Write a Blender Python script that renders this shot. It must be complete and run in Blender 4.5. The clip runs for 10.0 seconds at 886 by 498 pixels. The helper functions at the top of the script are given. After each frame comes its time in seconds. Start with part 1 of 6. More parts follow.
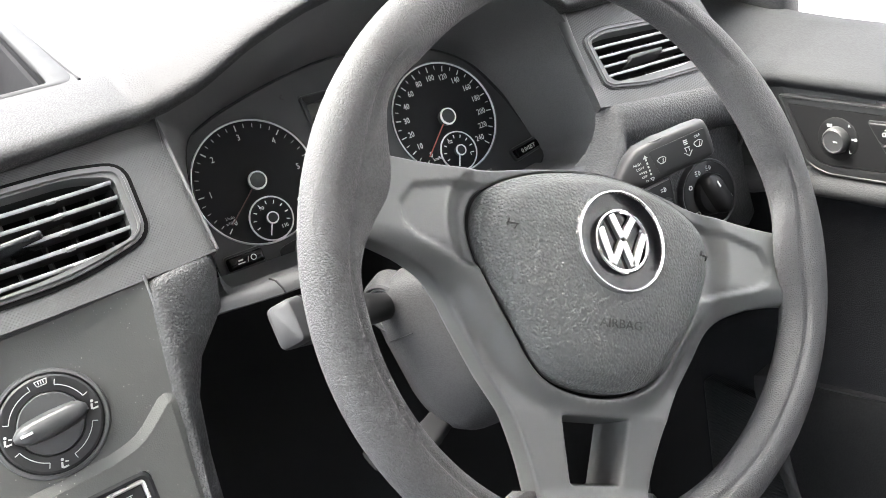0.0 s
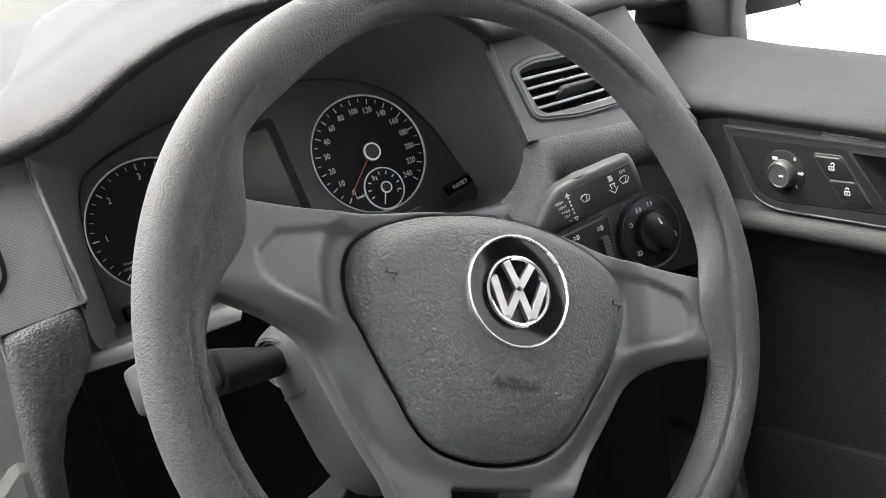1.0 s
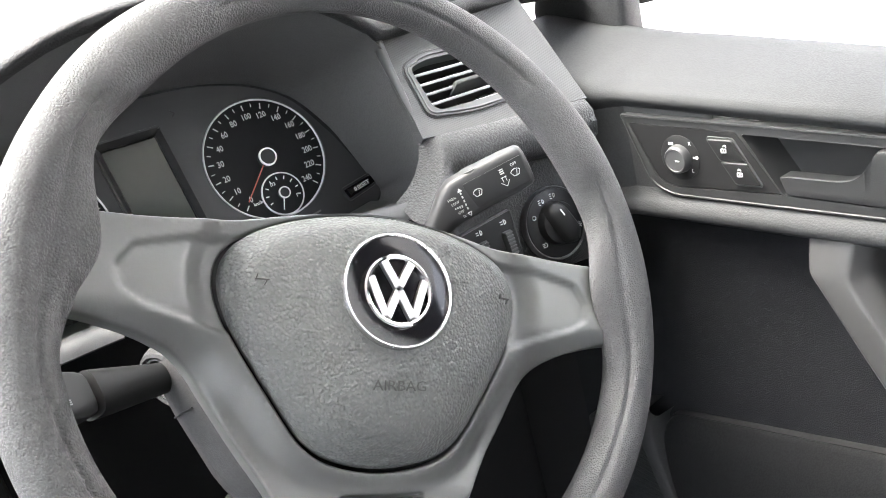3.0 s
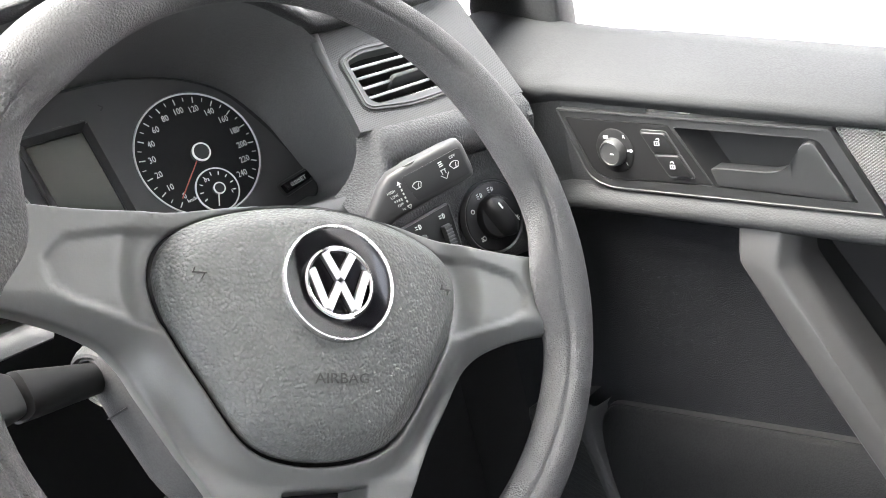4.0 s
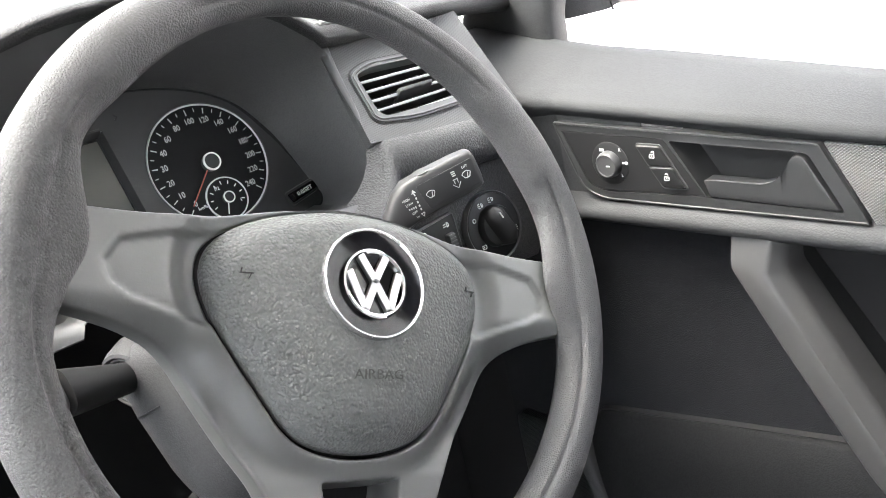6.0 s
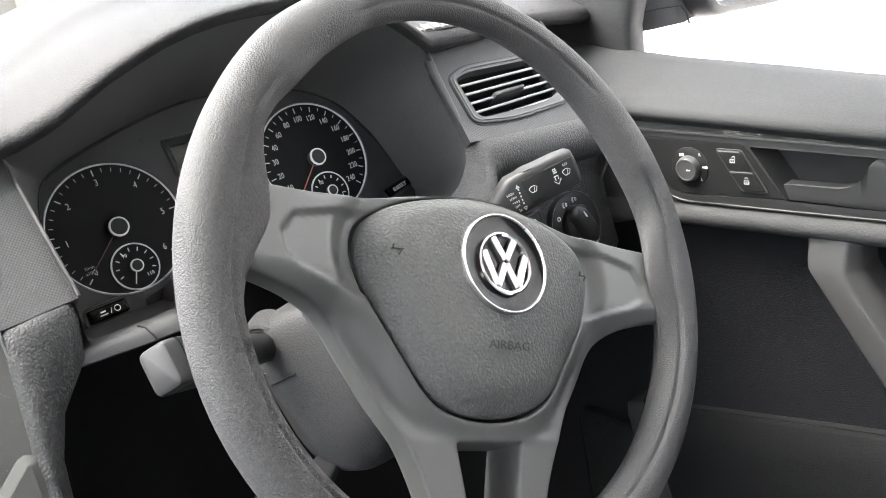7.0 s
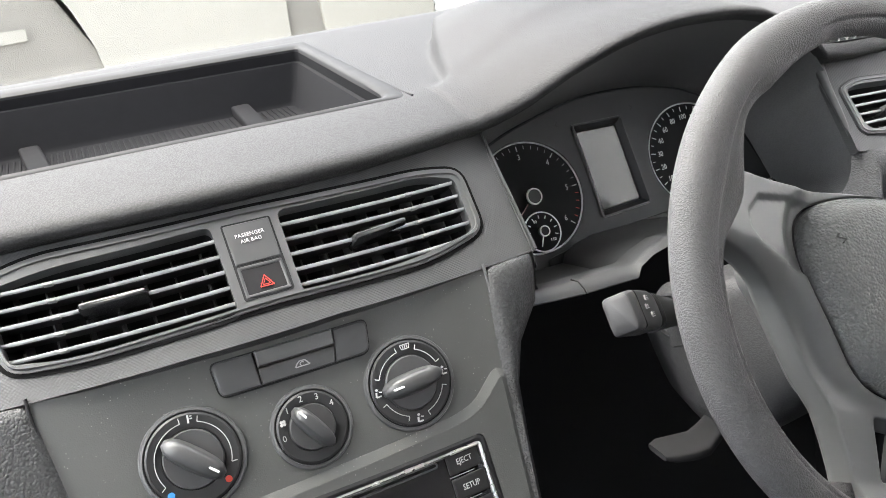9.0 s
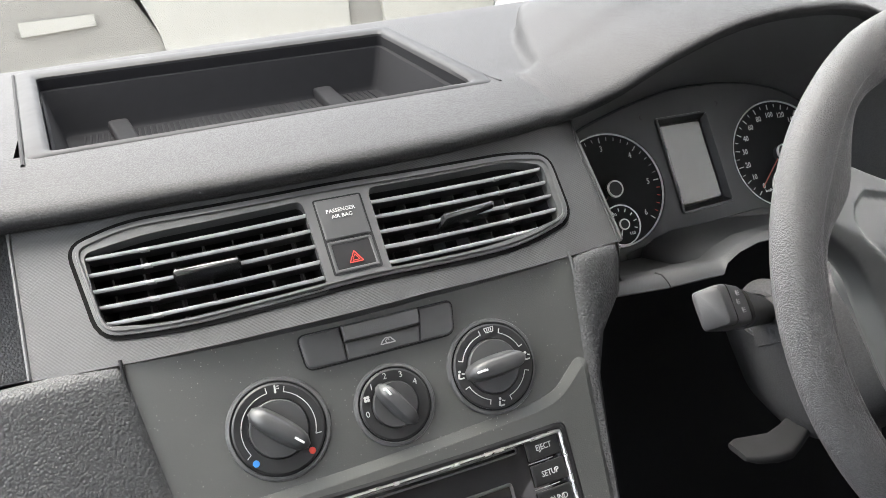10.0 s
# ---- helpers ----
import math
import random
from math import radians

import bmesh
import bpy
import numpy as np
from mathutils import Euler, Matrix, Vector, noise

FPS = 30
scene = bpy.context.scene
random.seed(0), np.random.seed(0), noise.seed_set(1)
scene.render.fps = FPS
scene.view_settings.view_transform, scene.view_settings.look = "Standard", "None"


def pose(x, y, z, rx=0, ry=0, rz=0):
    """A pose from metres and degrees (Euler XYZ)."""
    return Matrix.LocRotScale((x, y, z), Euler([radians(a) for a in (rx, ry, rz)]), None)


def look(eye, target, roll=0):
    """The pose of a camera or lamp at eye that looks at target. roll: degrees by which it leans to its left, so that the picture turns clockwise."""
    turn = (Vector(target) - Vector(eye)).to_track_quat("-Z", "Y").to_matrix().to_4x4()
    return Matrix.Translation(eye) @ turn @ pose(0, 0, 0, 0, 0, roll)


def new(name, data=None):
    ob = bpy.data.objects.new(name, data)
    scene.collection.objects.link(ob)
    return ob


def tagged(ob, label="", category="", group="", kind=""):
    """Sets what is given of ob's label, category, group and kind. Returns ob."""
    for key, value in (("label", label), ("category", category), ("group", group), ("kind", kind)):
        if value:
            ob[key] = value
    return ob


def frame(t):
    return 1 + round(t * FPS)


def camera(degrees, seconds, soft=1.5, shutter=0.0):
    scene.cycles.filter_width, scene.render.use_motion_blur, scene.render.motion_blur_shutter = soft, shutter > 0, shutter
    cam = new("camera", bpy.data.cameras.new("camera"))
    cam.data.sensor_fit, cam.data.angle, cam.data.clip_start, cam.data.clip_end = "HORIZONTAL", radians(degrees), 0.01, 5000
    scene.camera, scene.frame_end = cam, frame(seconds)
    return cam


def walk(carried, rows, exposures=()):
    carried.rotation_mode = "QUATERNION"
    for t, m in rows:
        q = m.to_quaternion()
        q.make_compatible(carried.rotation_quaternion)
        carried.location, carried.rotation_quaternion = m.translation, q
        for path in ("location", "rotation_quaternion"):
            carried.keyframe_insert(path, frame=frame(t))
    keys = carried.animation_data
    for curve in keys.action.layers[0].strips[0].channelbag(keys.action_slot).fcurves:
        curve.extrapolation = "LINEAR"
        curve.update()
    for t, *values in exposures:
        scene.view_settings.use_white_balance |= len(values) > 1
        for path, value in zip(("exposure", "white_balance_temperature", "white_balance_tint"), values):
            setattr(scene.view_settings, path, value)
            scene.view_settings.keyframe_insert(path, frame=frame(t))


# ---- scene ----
cam = camera(55.7, 10.0, soft=0.9)
PATH = [
    (0, (-0.2983, -0.3626, 0.1922), (-0.0873, 0.0551, 0.0162), -12.45),
    (0.5, (-0.2406, -0.3434, 0.1897), (-0.0260, 0.0759, 0.0221), -12.71),
    (1, (-0.2198, -0.3523, 0.1724), (-0.0016, 0.0683, 0.0126), -12.70),
    (1.5, (-0.1999, -0.3625, 0.1638), (0.0197, 0.0575, 0.0044), -13.70),
    (2, (-0.1955, -0.3671, 0.1627), (0.0277, 0.0507, 0.0028), -14.24),
    (2.5, (-0.1898, -0.3654, 0.1609), (0.0387, 0.0492, 0.0001), -14.81),
    (3, (-0.1868, -0.3628, 0.1592), (0.0586, 0.0401, -0.0064), -14.64),
    (4.5, (-0.1956, -0.3592, 0.1536), (0.0868, 0.0147, -0.0208), -13.32),
    (5, (-0.2012, -0.3567, 0.1545), (0.0859, 0.0145, -0.0181), -12.73),
    (5.2, (-0.2011, -0.3558, 0.1549), (0.0867, 0.0149, -0.0175), -12.73),
    (6.3, (-0.2551, -0.3565, 0.1675), (0.0432, 0.0073, -0.0018), -12.41),
    (6.5, (-0.2706, -0.3564, 0.1677), (0.0284, 0.0082, 0.0015), -11.97),
    (7, (-0.3102, -0.3524, 0.1762), (-0.0229, 0.0240, 0.0155), -11.79),
    (7.5, (-0.3503, -0.3513, 0.1834), (-0.0922, 0.0485, 0.0299), -11.58),
    (8, (-0.3887, -0.3554, 0.1843), (-0.1495, 0.0571, 0.0339), -11.65),
    (8.5, (-0.4266, -0.3607, 0.1948), (-0.2199, 0.0713, 0.0510), -11.02),
    (9, (-0.4721, -0.3577, 0.2099), (-0.2977, 0.0904, 0.0728), -9.72),
    (9.5, (-0.4959, -0.3489, 0.2045), (-0.3426, 0.1077, 0.0703), -8.26),
    (10, (-0.4998, -0.3473, 0.2035), (-0.3508, 0.1109, 0.0695), -7.93),
]
EXPOSURES = [(0.0, 4.95, 6620, 12), (0.5, 4.48, 6620, 12), (1.0, 4.26, 6620, 12), (1.5, 5.08, 6620, 12), (2.5, 5.23, 6620, 12), (5.0, 5.17, 6620, 12), (6.5, 4.92, 6620, 12), (7.0, 4.68, 6620, 12), (7.5, 4.35, 6620, 12), (8.0, 4.93, 6620, 12), (8.5, 4.95, 6620, 12), (9.0, 4.34, 6620, 12), (9.5, 4.03, 6620, 12), (10.0, 4.18, 6620, 12)]
walk(cam, [(t, look(eye, target, roll)) for t, eye, target, roll in PATH], EXPOSURES)

from mathutils import geometry


# ---------- daylight ----------
world = bpy.data.worlds.new("sky")
scene.world = world
world.use_nodes = True
wn = world.node_tree.nodes
sky = wn.new("ShaderNodeTexSky")
sky.sky_type = "NISHITA"
sky.sun_disc = False
sky.sun_elevation = radians(64)
sky.sun_rotation = radians(-40)
sky.air_density, sky.dust_density, sky.ozone_density = 1.0, 4.0, 1.0
veil = wn.new("ShaderNodeHueSaturation")
veil.inputs["Saturation"].default_value = 0.35
world.node_tree.links.new(sky.outputs[0], veil.inputs["Color"])
world.node_tree.links.new(veil.outputs[0], wn["Background"].inputs[0])
wn["Background"].inputs[1].default_value = 0.15
sun = new("sun", bpy.data.lights.new("sun", "SUN"))
sun.data.energy = 0.6
sun.data.angle = radians(50)
sun.data.color = (1.0, 0.97, 0.93)
sun.matrix_world = look((-5.0, -1.0, 7), (0, 0, 0))

# ---------- materials ----------


def mat_base(name, colour, rough, metal=0.0, spec=0.5):
    m = bpy.data.materials.new(name)
    m.use_nodes = True
    b = m.node_tree.nodes["Principled BSDF"]
    b.inputs["Base Color"].default_value = (*colour, 1)
    b.inputs["Roughness"].default_value = rough
    b.inputs["Metallic"].default_value = metal
    b.inputs["Specular IOR Level"].default_value = spec
    return m, m.node_tree.nodes, m.node_tree.links, b


def grained(name, colour, rough, cell, depth, vary=0.07, spec=0.5, dust=0.0):
    """Moulded plastic: leather-like cells of the given size in metres, a slow tone drift and dust specks."""
    m, n, l, b = mat_base(name, colour, rough, 0, spec)
    co = n.new("ShaderNodeTexCoord")
    warp = n.new("ShaderNodeTexNoise")
    warp.inputs["Scale"].default_value = 0.6 / cell
    warp.inputs["Detail"].default_value = 2
    mixv = n.new("ShaderNodeVectorMath")
    mixv.operation = "MULTIPLY_ADD"
    mixv.inputs[1].default_value = (cell * 0.55,) * 3
    l.new(co.outputs["Object"], warp.inputs["Vector"])
    l.new(warp.outputs["Color"], mixv.inputs[0])
    l.new(co.outputs["Object"], mixv.inputs[2])
    vor = n.new("ShaderNodeTexVoronoi")
    vor.feature = "F1"
    vor.inputs["Scale"].default_value = 1 / cell
    l.new(mixv.outputs[0], vor.inputs["Vector"])
    square = n.new("ShaderNodeMath")
    square.operation = "MULTIPLY"
    l.new(vor.outputs["Distance"], square.inputs[0])
    l.new(vor.outputs["Distance"], square.inputs[1])
    crease = n.new("ShaderNodeMapRange")
    crease.inputs["From Min"].default_value = 0.48
    crease.inputs["From Max"].default_value = 0.0
    l.new(square.outputs[0], crease.inputs["Value"])
    fine = n.new("ShaderNodeTexNoise")
    fine.inputs["Scale"].default_value = 3.1 / cell
    fine.inputs["Detail"].default_value = 3
    l.new(co.outputs["Object"], fine.inputs["Vector"])
    add = n.new("ShaderNodeMath")
    add.operation = "MULTIPLY_ADD"
    add.inputs[1].default_value = 0.07
    l.new(fine.outputs["Fac"], add.inputs[0])
    swell = n.new("ShaderNodeTexNoise")
    swell.inputs["Scale"].default_value = 0.45 / cell
    swell.inputs["Detail"].default_value = 1
    l.new(co.outputs["Object"], swell.inputs["Vector"])
    uneven = n.new("ShaderNodeMath")
    uneven.operation = "MULTIPLY_ADD"
    uneven.inputs[1].default_value = 0.10
    l.new(swell.outputs["Fac"], uneven.inputs[0])
    l.new(crease.outputs[0], uneven.inputs[2])
    l.new(uneven.outputs[0], add.inputs[2])
    bump = n.new("ShaderNodeBump")
    bump.inputs["Strength"].default_value = 1.0
    bump.inputs["Distance"].default_value = depth
    l.new(add.outputs[0], bump.inputs["Height"])
    l.new(bump.outputs[0], b.inputs["Normal"])
    if depth > 0.00005:
        gloss = n.new("ShaderNodeMapRange")
        gloss.inputs["To Min"].default_value = spec * 0.6
        gloss.inputs["To Max"].default_value = spec * 1.15
        l.new(crease.outputs[0], gloss.inputs["Value"])
        l.new(gloss.outputs[0], b.inputs["Specular IOR Level"])
    drift = n.new("ShaderNodeTexNoise")
    drift.inputs["Scale"].default_value = 14
    drift.inputs["Detail"].default_value = 5
    l.new(co.outputs["Object"], drift.inputs["Vector"])
    ramp = n.new("ShaderNodeMapRange")
    ramp.inputs["From Min"].default_value = 0.3
    ramp.inputs["From Max"].default_value = 0.7
    ramp.inputs["To Min"].default_value = 1 - vary
    ramp.inputs["To Max"].default_value = 1 + vary
    l.new(drift.outputs["Fac"], ramp.inputs["Value"])
    mul = n.new("ShaderNodeVectorMath")
    mul.operation = "SCALE"
    mul.inputs[0].default_value = colour
    l.new(ramp.outputs[0], mul.inputs["Scale"])
    last = mul.outputs[0]
    if dust:
        sp = n.new("ShaderNodeTexVoronoi")
        sp.inputs["Scale"].default_value = 330
        sp.inputs["Randomness"].default_value = 1
        l.new(co.outputs["Object"], sp.inputs["Vector"])
        lt = n.new("ShaderNodeMapRange")
        lt.inputs["From Min"].default_value = 0.05
        lt.inputs["From Max"].default_value = 0.15
        lt.inputs["To Min"].default_value = 1
        lt.inputs["To Max"].default_value = 0
        l.new(sp.outputs["Distance"], lt.inputs["Value"])
        big = n.new("ShaderNodeTexNoise")
        big.inputs["Scale"].default_value = 45
        big.inputs["Detail"].default_value = 4
        l.new(co.outputs["Object"], big.inputs["Vector"])
        gate = n.new("ShaderNodeMapRange")
        gate.inputs["From Min"].default_value = 0.46
        gate.inputs["From Max"].default_value = 0.62
        gate.inputs["To Max"].default_value = dust
        l.new(big.outputs["Fac"], gate.inputs["Value"])
        both = n.new("ShaderNodeMath")
        both.operation = "MULTIPLY"
        l.new(lt.outputs[0], both.inputs[0])
        l.new(gate.outputs[0], both.inputs[1])
        mx = n.new("ShaderNodeMix")
        mx.data_type = "RGBA"
        l.new(both.outputs[0], mx.inputs["Factor"])
        l.new(last, mx.inputs["A"])
        mx.inputs["B"].default_value = (0.42, 0.41, 0.38, 1)
        last = mx.outputs["Result"]
    l.new(last, b.inputs["Base Color"])
    rr = n.new("ShaderNodeMapRange")
    rr.inputs["To Min"].default_value = rough - 0.04
    rr.inputs["To Max"].default_value = rough + 0.04
    l.new(drift.outputs["Fac"], rr.inputs["Value"])
    l.new(rr.outputs[0], b.inputs["Roughness"])
    return m


def plain(name, colour, rough, metal=0.0, spec=0.5, vary=0.1, scale=60):
    m, n, l, b = mat_base(name, colour, rough, metal, spec)
    co = n.new("ShaderNodeTexCoord")
    t = n.new("ShaderNodeTexNoise")
    t.inputs["Scale"].default_value = scale
    t.inputs["Detail"].default_value = 5
    l.new(co.outputs["Object"], t.inputs["Vector"])
    ramp = n.new("ShaderNodeMapRange")
    ramp.inputs["To Min"].default_value = 1 - vary
    ramp.inputs["To Max"].default_value = 1 + vary
    l.new(t.outputs["Fac"], ramp.inputs["Value"])
    mul = n.new("ShaderNodeVectorMath")
    mul.operation = "SCALE"
    mul.inputs[0].default_value = colour
    l.new(ramp.outputs[0], mul.inputs["Scale"])
    l.new(mul.outputs[0], b.inputs["Base Color"])
    rr = n.new("ShaderNodeMapRange")
    rr.inputs["To Min"].default_value = max(rough - 0.05, 0.02)
    rr.inputs["To Max"].default_value = min(rough + 0.08, 1)
    l.new(t.outputs["Fac"], rr.inputs["Value"])
    l.new(rr.outputs[0], b.inputs["Roughness"])
    return m


def dimpled(name, colour, rough, pitch, depth, along="X"):
    """A woven-looking moulding: rows of small raised lozenges."""
    m, n, l, b = mat_base(name, colour, rough)
    co = n.new("ShaderNodeTexCoord")
    sep = n.new("ShaderNodeSeparateXYZ")
    l.new(co.outputs["Object"], sep.inputs[0])
    waves = []
    for sz in (1.27, -1.27):
        a = n.new("ShaderNodeMath")
        a.operation = "MULTIPLY"
        a.inputs[1].default_value = sz
        l.new(sep.outputs["Z"], a.inputs[0])
        c = n.new("ShaderNodeMath")
        c.operation = "ADD"
        l.new(sep.outputs[along], c.inputs[0])
        l.new(a.outputs[0], c.inputs[1])
        k = n.new("ShaderNodeMath")
        k.operation = "MULTIPLY"
        k.inputs[1].default_value = 2 * math.pi / pitch
        l.new(c.outputs[0], k.inputs[0])
        s = n.new("ShaderNodeMath")
        s.operation = "SINE"
        l.new(k.outputs[0], s.inputs[0])
        waves.append(s)
    mx = n.new("ShaderNodeMath")
    mx.operation = "ADD"
    l.new(waves[0].outputs[0], mx.inputs[0])
    l.new(waves[1].outputs[0], mx.inputs[1])
    bump = n.new("ShaderNodeBump")
    bump.inputs["Distance"].default_value = depth
    l.new(mx.outputs[0], bump.inputs["Height"])
    l.new(bump.outputs[0], b.inputs["Normal"])
    t = n.new("ShaderNodeTexNoise")
    t.inputs["Scale"].default_value = 25
    l.new(co.outputs["Object"], t.inputs["Vector"])
    ramp = n.new("ShaderNodeMapRange")
    ramp.inputs["To Min"].default_value = 0.85
    ramp.inputs["To Max"].default_value = 1.15
    l.new(t.outputs["Fac"], ramp.inputs["Value"])
    mul = n.new("ShaderNodeVectorMath")
    mul.operation = "SCALE"
    mul.inputs[0].default_value = colour
    l.new(ramp.outputs[0], mul.inputs["Scale"])
    l.new(mul.outputs[0], b.inputs["Base Color"])
    return m


RIM = grained("rim_foam", (0.060, 0.060, 0.061), 0.58, 0.0011, 0.00026, spec=0.28)
PADM = grained("pad_leather_grain", (0.084, 0.087, 0.086), 0.55, 0.0018, 0.00044, spec=0.28)
SPOKE = grained("spoke_satin_plastic", (0.073, 0.075, 0.074), 0.40, 0.0010, 0.000008)
DASHTOP = grained("dash_pad_grain", (0.025, 0.025, 0.026), 0.62, 0.0014, 0.00015, spec=0.18)
DASHLOW = grained("dash_lower_grain", (0.045, 0.046, 0.047), 0.55, 0.0018, 0.00038, spec=0.32)
FASCIA = grained("fascia_smooth_plastic", (0.050, 0.051, 0.052), 0.5, 0.0010, 0.00004, spec=0.4)
DOORG = grained("door_grain", (0.040, 0.041, 0.042), 0.66, 0.0018, 0.00012, spec=0.15)
# finer grain; darker than DOORG to offset sky light on the door top
DOORUP = grained("door_upper_skin_darkened", (0.031, 0.032, 0.033), 0.66, 0.0015, 0.00007, spec=0.15)
DOORLOW = grained("door_lower_felt", (0.0185, 0.019, 0.021), 0.9, 0.0012, 0.0004, spec=0.05)
CONSOLE = grained("console_matt_plastic", (0.062, 0.064, 0.061), 0.48, 0.0009, 0.00003, dust=0.6)
VENTP = dimpled("dimpled_trim", (0.041, 0.042, 0.043), 0.60, 0.0025, 0.00005)
DOORDIMPLE = dimpled("dimpled_door_trim", (0.075, 0.076, 0.078), 0.42, 0.0029, 0.00022, "Y")
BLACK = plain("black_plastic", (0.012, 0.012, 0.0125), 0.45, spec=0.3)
DARK = plain("dark_plastic", (0.046, 0.047, 0.048), 0.42, spec=0.45)
SATIN = grained("satin_grey_plastic", (0.064, 0.065, 0.066), 0.40, 0.0008, 0.00003)
# black for joints and gaps; also shade put into footwell and duct colour
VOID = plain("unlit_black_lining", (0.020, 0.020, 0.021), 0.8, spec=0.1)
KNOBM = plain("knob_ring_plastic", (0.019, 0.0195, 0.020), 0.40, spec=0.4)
PIANO = plain("gloss_black", (0.006, 0.006, 0.007), 0.06, spec=0.25, vary=0.05)
EMBLEMRING = plain("emblem_ring_chrome", (0.50, 0.50, 0.50), 0.24, 0.9, vary=0.03)
EMBLEMFACE = plain("emblem_satin_chrome", (0.33, 0.33, 0.33), 0.28, 0.9, vary=0.03)
CHROME = plain("chrome", (0.88, 0.88, 0.89), 0.08, 1.0, vary=0.03)
SILVER = plain("satin_silver", (0.62, 0.62, 0.62), 0.25, 0.9, vary=0.05)
# near-black band that marks the groove round the centre vents
GROOVEM = plain("bezel_groove_black", (0.006, 0.006, 0.006), 0.8, spec=0.05)
# darker than the pad, to stand for the shade of embossed relief
LETTERM = plain("emboss_shade_charcoal", (0.040, 0.040, 0.040), 0.55, spec=0.2, vary=0.04)
RINGM = plain("dial_ring_silver", (0.60, 0.60, 0.60), 0.45, 0.3, vary=0.04)
PRINT = plain("printed_pale_grey", (0.48, 0.48, 0.47), 0.55, vary=0.03)
WHITE = plain("printed_white", (0.70, 0.70, 0.69), 0.55, vary=0.03)
GREYPRINT = plain("printed_grey", (0.32, 0.32, 0.32), 0.6, vary=0.03)
REDP = plain("printed_red", (0.45, 0.035, 0.02), 0.5, vary=0.05)
ORANGE = plain("needle_orange", (0.38, 0.06, 0.035), 0.4, vary=0.05)
DULLRED = plain("needle_dull_red", (0.05, 0.012, 0.009), 0.4, vary=0.05)
BLUEP = plain("printed_blue", (0.03, 0.20, 0.55), 0.5, vary=0.05)
DIALM = plain("dial_face", (0.008, 0.0083, 0.0087), 0.6, spec=0.10)
CLUSTER = plain("cluster_facing", (0.027, 0.028, 0.029), 0.5, spec=0.3)
LCD = plain("unlit_display", (0.030, 0.034, 0.030), 0.10, spec=0.50, vary=0.02)
STALKM = grained("stalk_plastic", (0.031, 0.031, 0.032), 0.50, 0.0008, 0.00002, spec=0.35)
# pale colour for the highlight along the louvre edges
SLATGLINT = plain("louvre_highlight_grey", (0.34, 0.34, 0.345), 0.26)
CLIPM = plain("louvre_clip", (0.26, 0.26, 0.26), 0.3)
HUBCAP = plain("needle_cap", (0.016, 0.018, 0.018), 0.55, spec=0.25)
TABM = plain("vent_tab_gloss", (0.022, 0.022, 0.023), 0.22)
LINING = grained("hood_lining", (0.0756, 0.077, 0.0784), 0.55, 0.0012, 0.0001)
TRAYRIM = plain("tray_rim_satin", (0.020, 0.020, 0.021), 0.55, spec=0.1)
TRAYM = plain("tray_black_plastic", (0.008, 0.008, 0.009), 0.8, spec=0.05, vary=0.2, scale=90)
GROUND = plain("concrete_paving", (0.36, 0.35, 0.335), 0.9, vary=0.2, scale=3)
CREAM = plain("cream_render", (0.20, 0.195, 0.175), 0.9, vary=0.05, scale=2)
BEIGE = plain("beige_render", (0.125, 0.12, 0.108), 0.9, vary=0.1, scale=2)
SHUTTERM = plain("white_shutter_paint", (0.45, 0.45, 0.45), 0.6, vary=0.05, scale=4)
PAINT = plain("white_car_paint", (0.75, 0.75, 0.74), 0.3, vary=0.03)
# tones of the two unseen bounce surfaces, roof and rear
HEADLINER = plain("bounce_headliner", (0.62, 0.61, 0.59), 0.9, vary=0.05)
BULKHEAD = plain("bounce_bulkhead_grey", (0.20, 0.20, 0.20), 0.8, vary=0.1, scale=12)


def pane_glass(name, tint):
    """Thin tinted glass: lets light through by its tint, and mirrors as glass does."""
    m, n, l, p = mat_base(name, tint, 0.0)
    tr = n.new("ShaderNodeBsdfTransparent")
    tr.inputs[0].default_value = (*tint, 1)
    gl = n.new("ShaderNodeBsdfGlossy")
    gl.inputs["Roughness"].default_value = 0.02
    mx = n.new("ShaderNodeMixShader")
    mx.inputs[0].default_value = 0.04
    l.new(tr.outputs[0], mx.inputs[1])
    l.new(gl.outputs[0], mx.inputs[2])
    l.new(mx.outputs[0], n["Material Output"].inputs[0])
    return m


SCREENGLASS = pane_glass("windscreen_glass", (0.80, 0.81, 0.795))
DOORGLASS = pane_glass("door_window_glass", (0.93, 0.94, 0.93))

# ---------- mesh helpers ----------
V3 = Vector


def finish(name, bm, mat, smooth=True, angle=35):
    bmesh.ops.remove_doubles(bm, verts=bm.verts, dist=1e-6)
    bmesh.ops.recalc_face_normals(bm, faces=bm.faces)
    me = bpy.data.meshes.new(name)
    bm.to_mesh(me)
    bm.free()
    me.materials.append(mat)
    if smooth:
        me.polygons.foreach_set("use_smooth", [True] * len(me.polygons))
        me.set_sharp_from_angle(angle=radians(angle))
    return new(name, me)


def part(name, bm, mat, parent=None, label="", smooth=True, angle=35):
    ob = finish(name, bm, mat, smooth, angle)
    if parent is not None:
        ob.parent = parent
    if label:
        ob["label"] = label
    return ob


def thing(name, place, label, category, group="", kind=""):
    e = new(name)
    e.location = place
    e.empty_display_size = 0.02
    bpy.context.view_layer.update()
    return tagged(e, label, category, group, kind)


def hang(e):
    """Keeps the parts of a thing where they were modelled."""
    m = Matrix.Translation(e.location).inverted()
    for c in e.children:
        c.matrix_parent_inverse = m


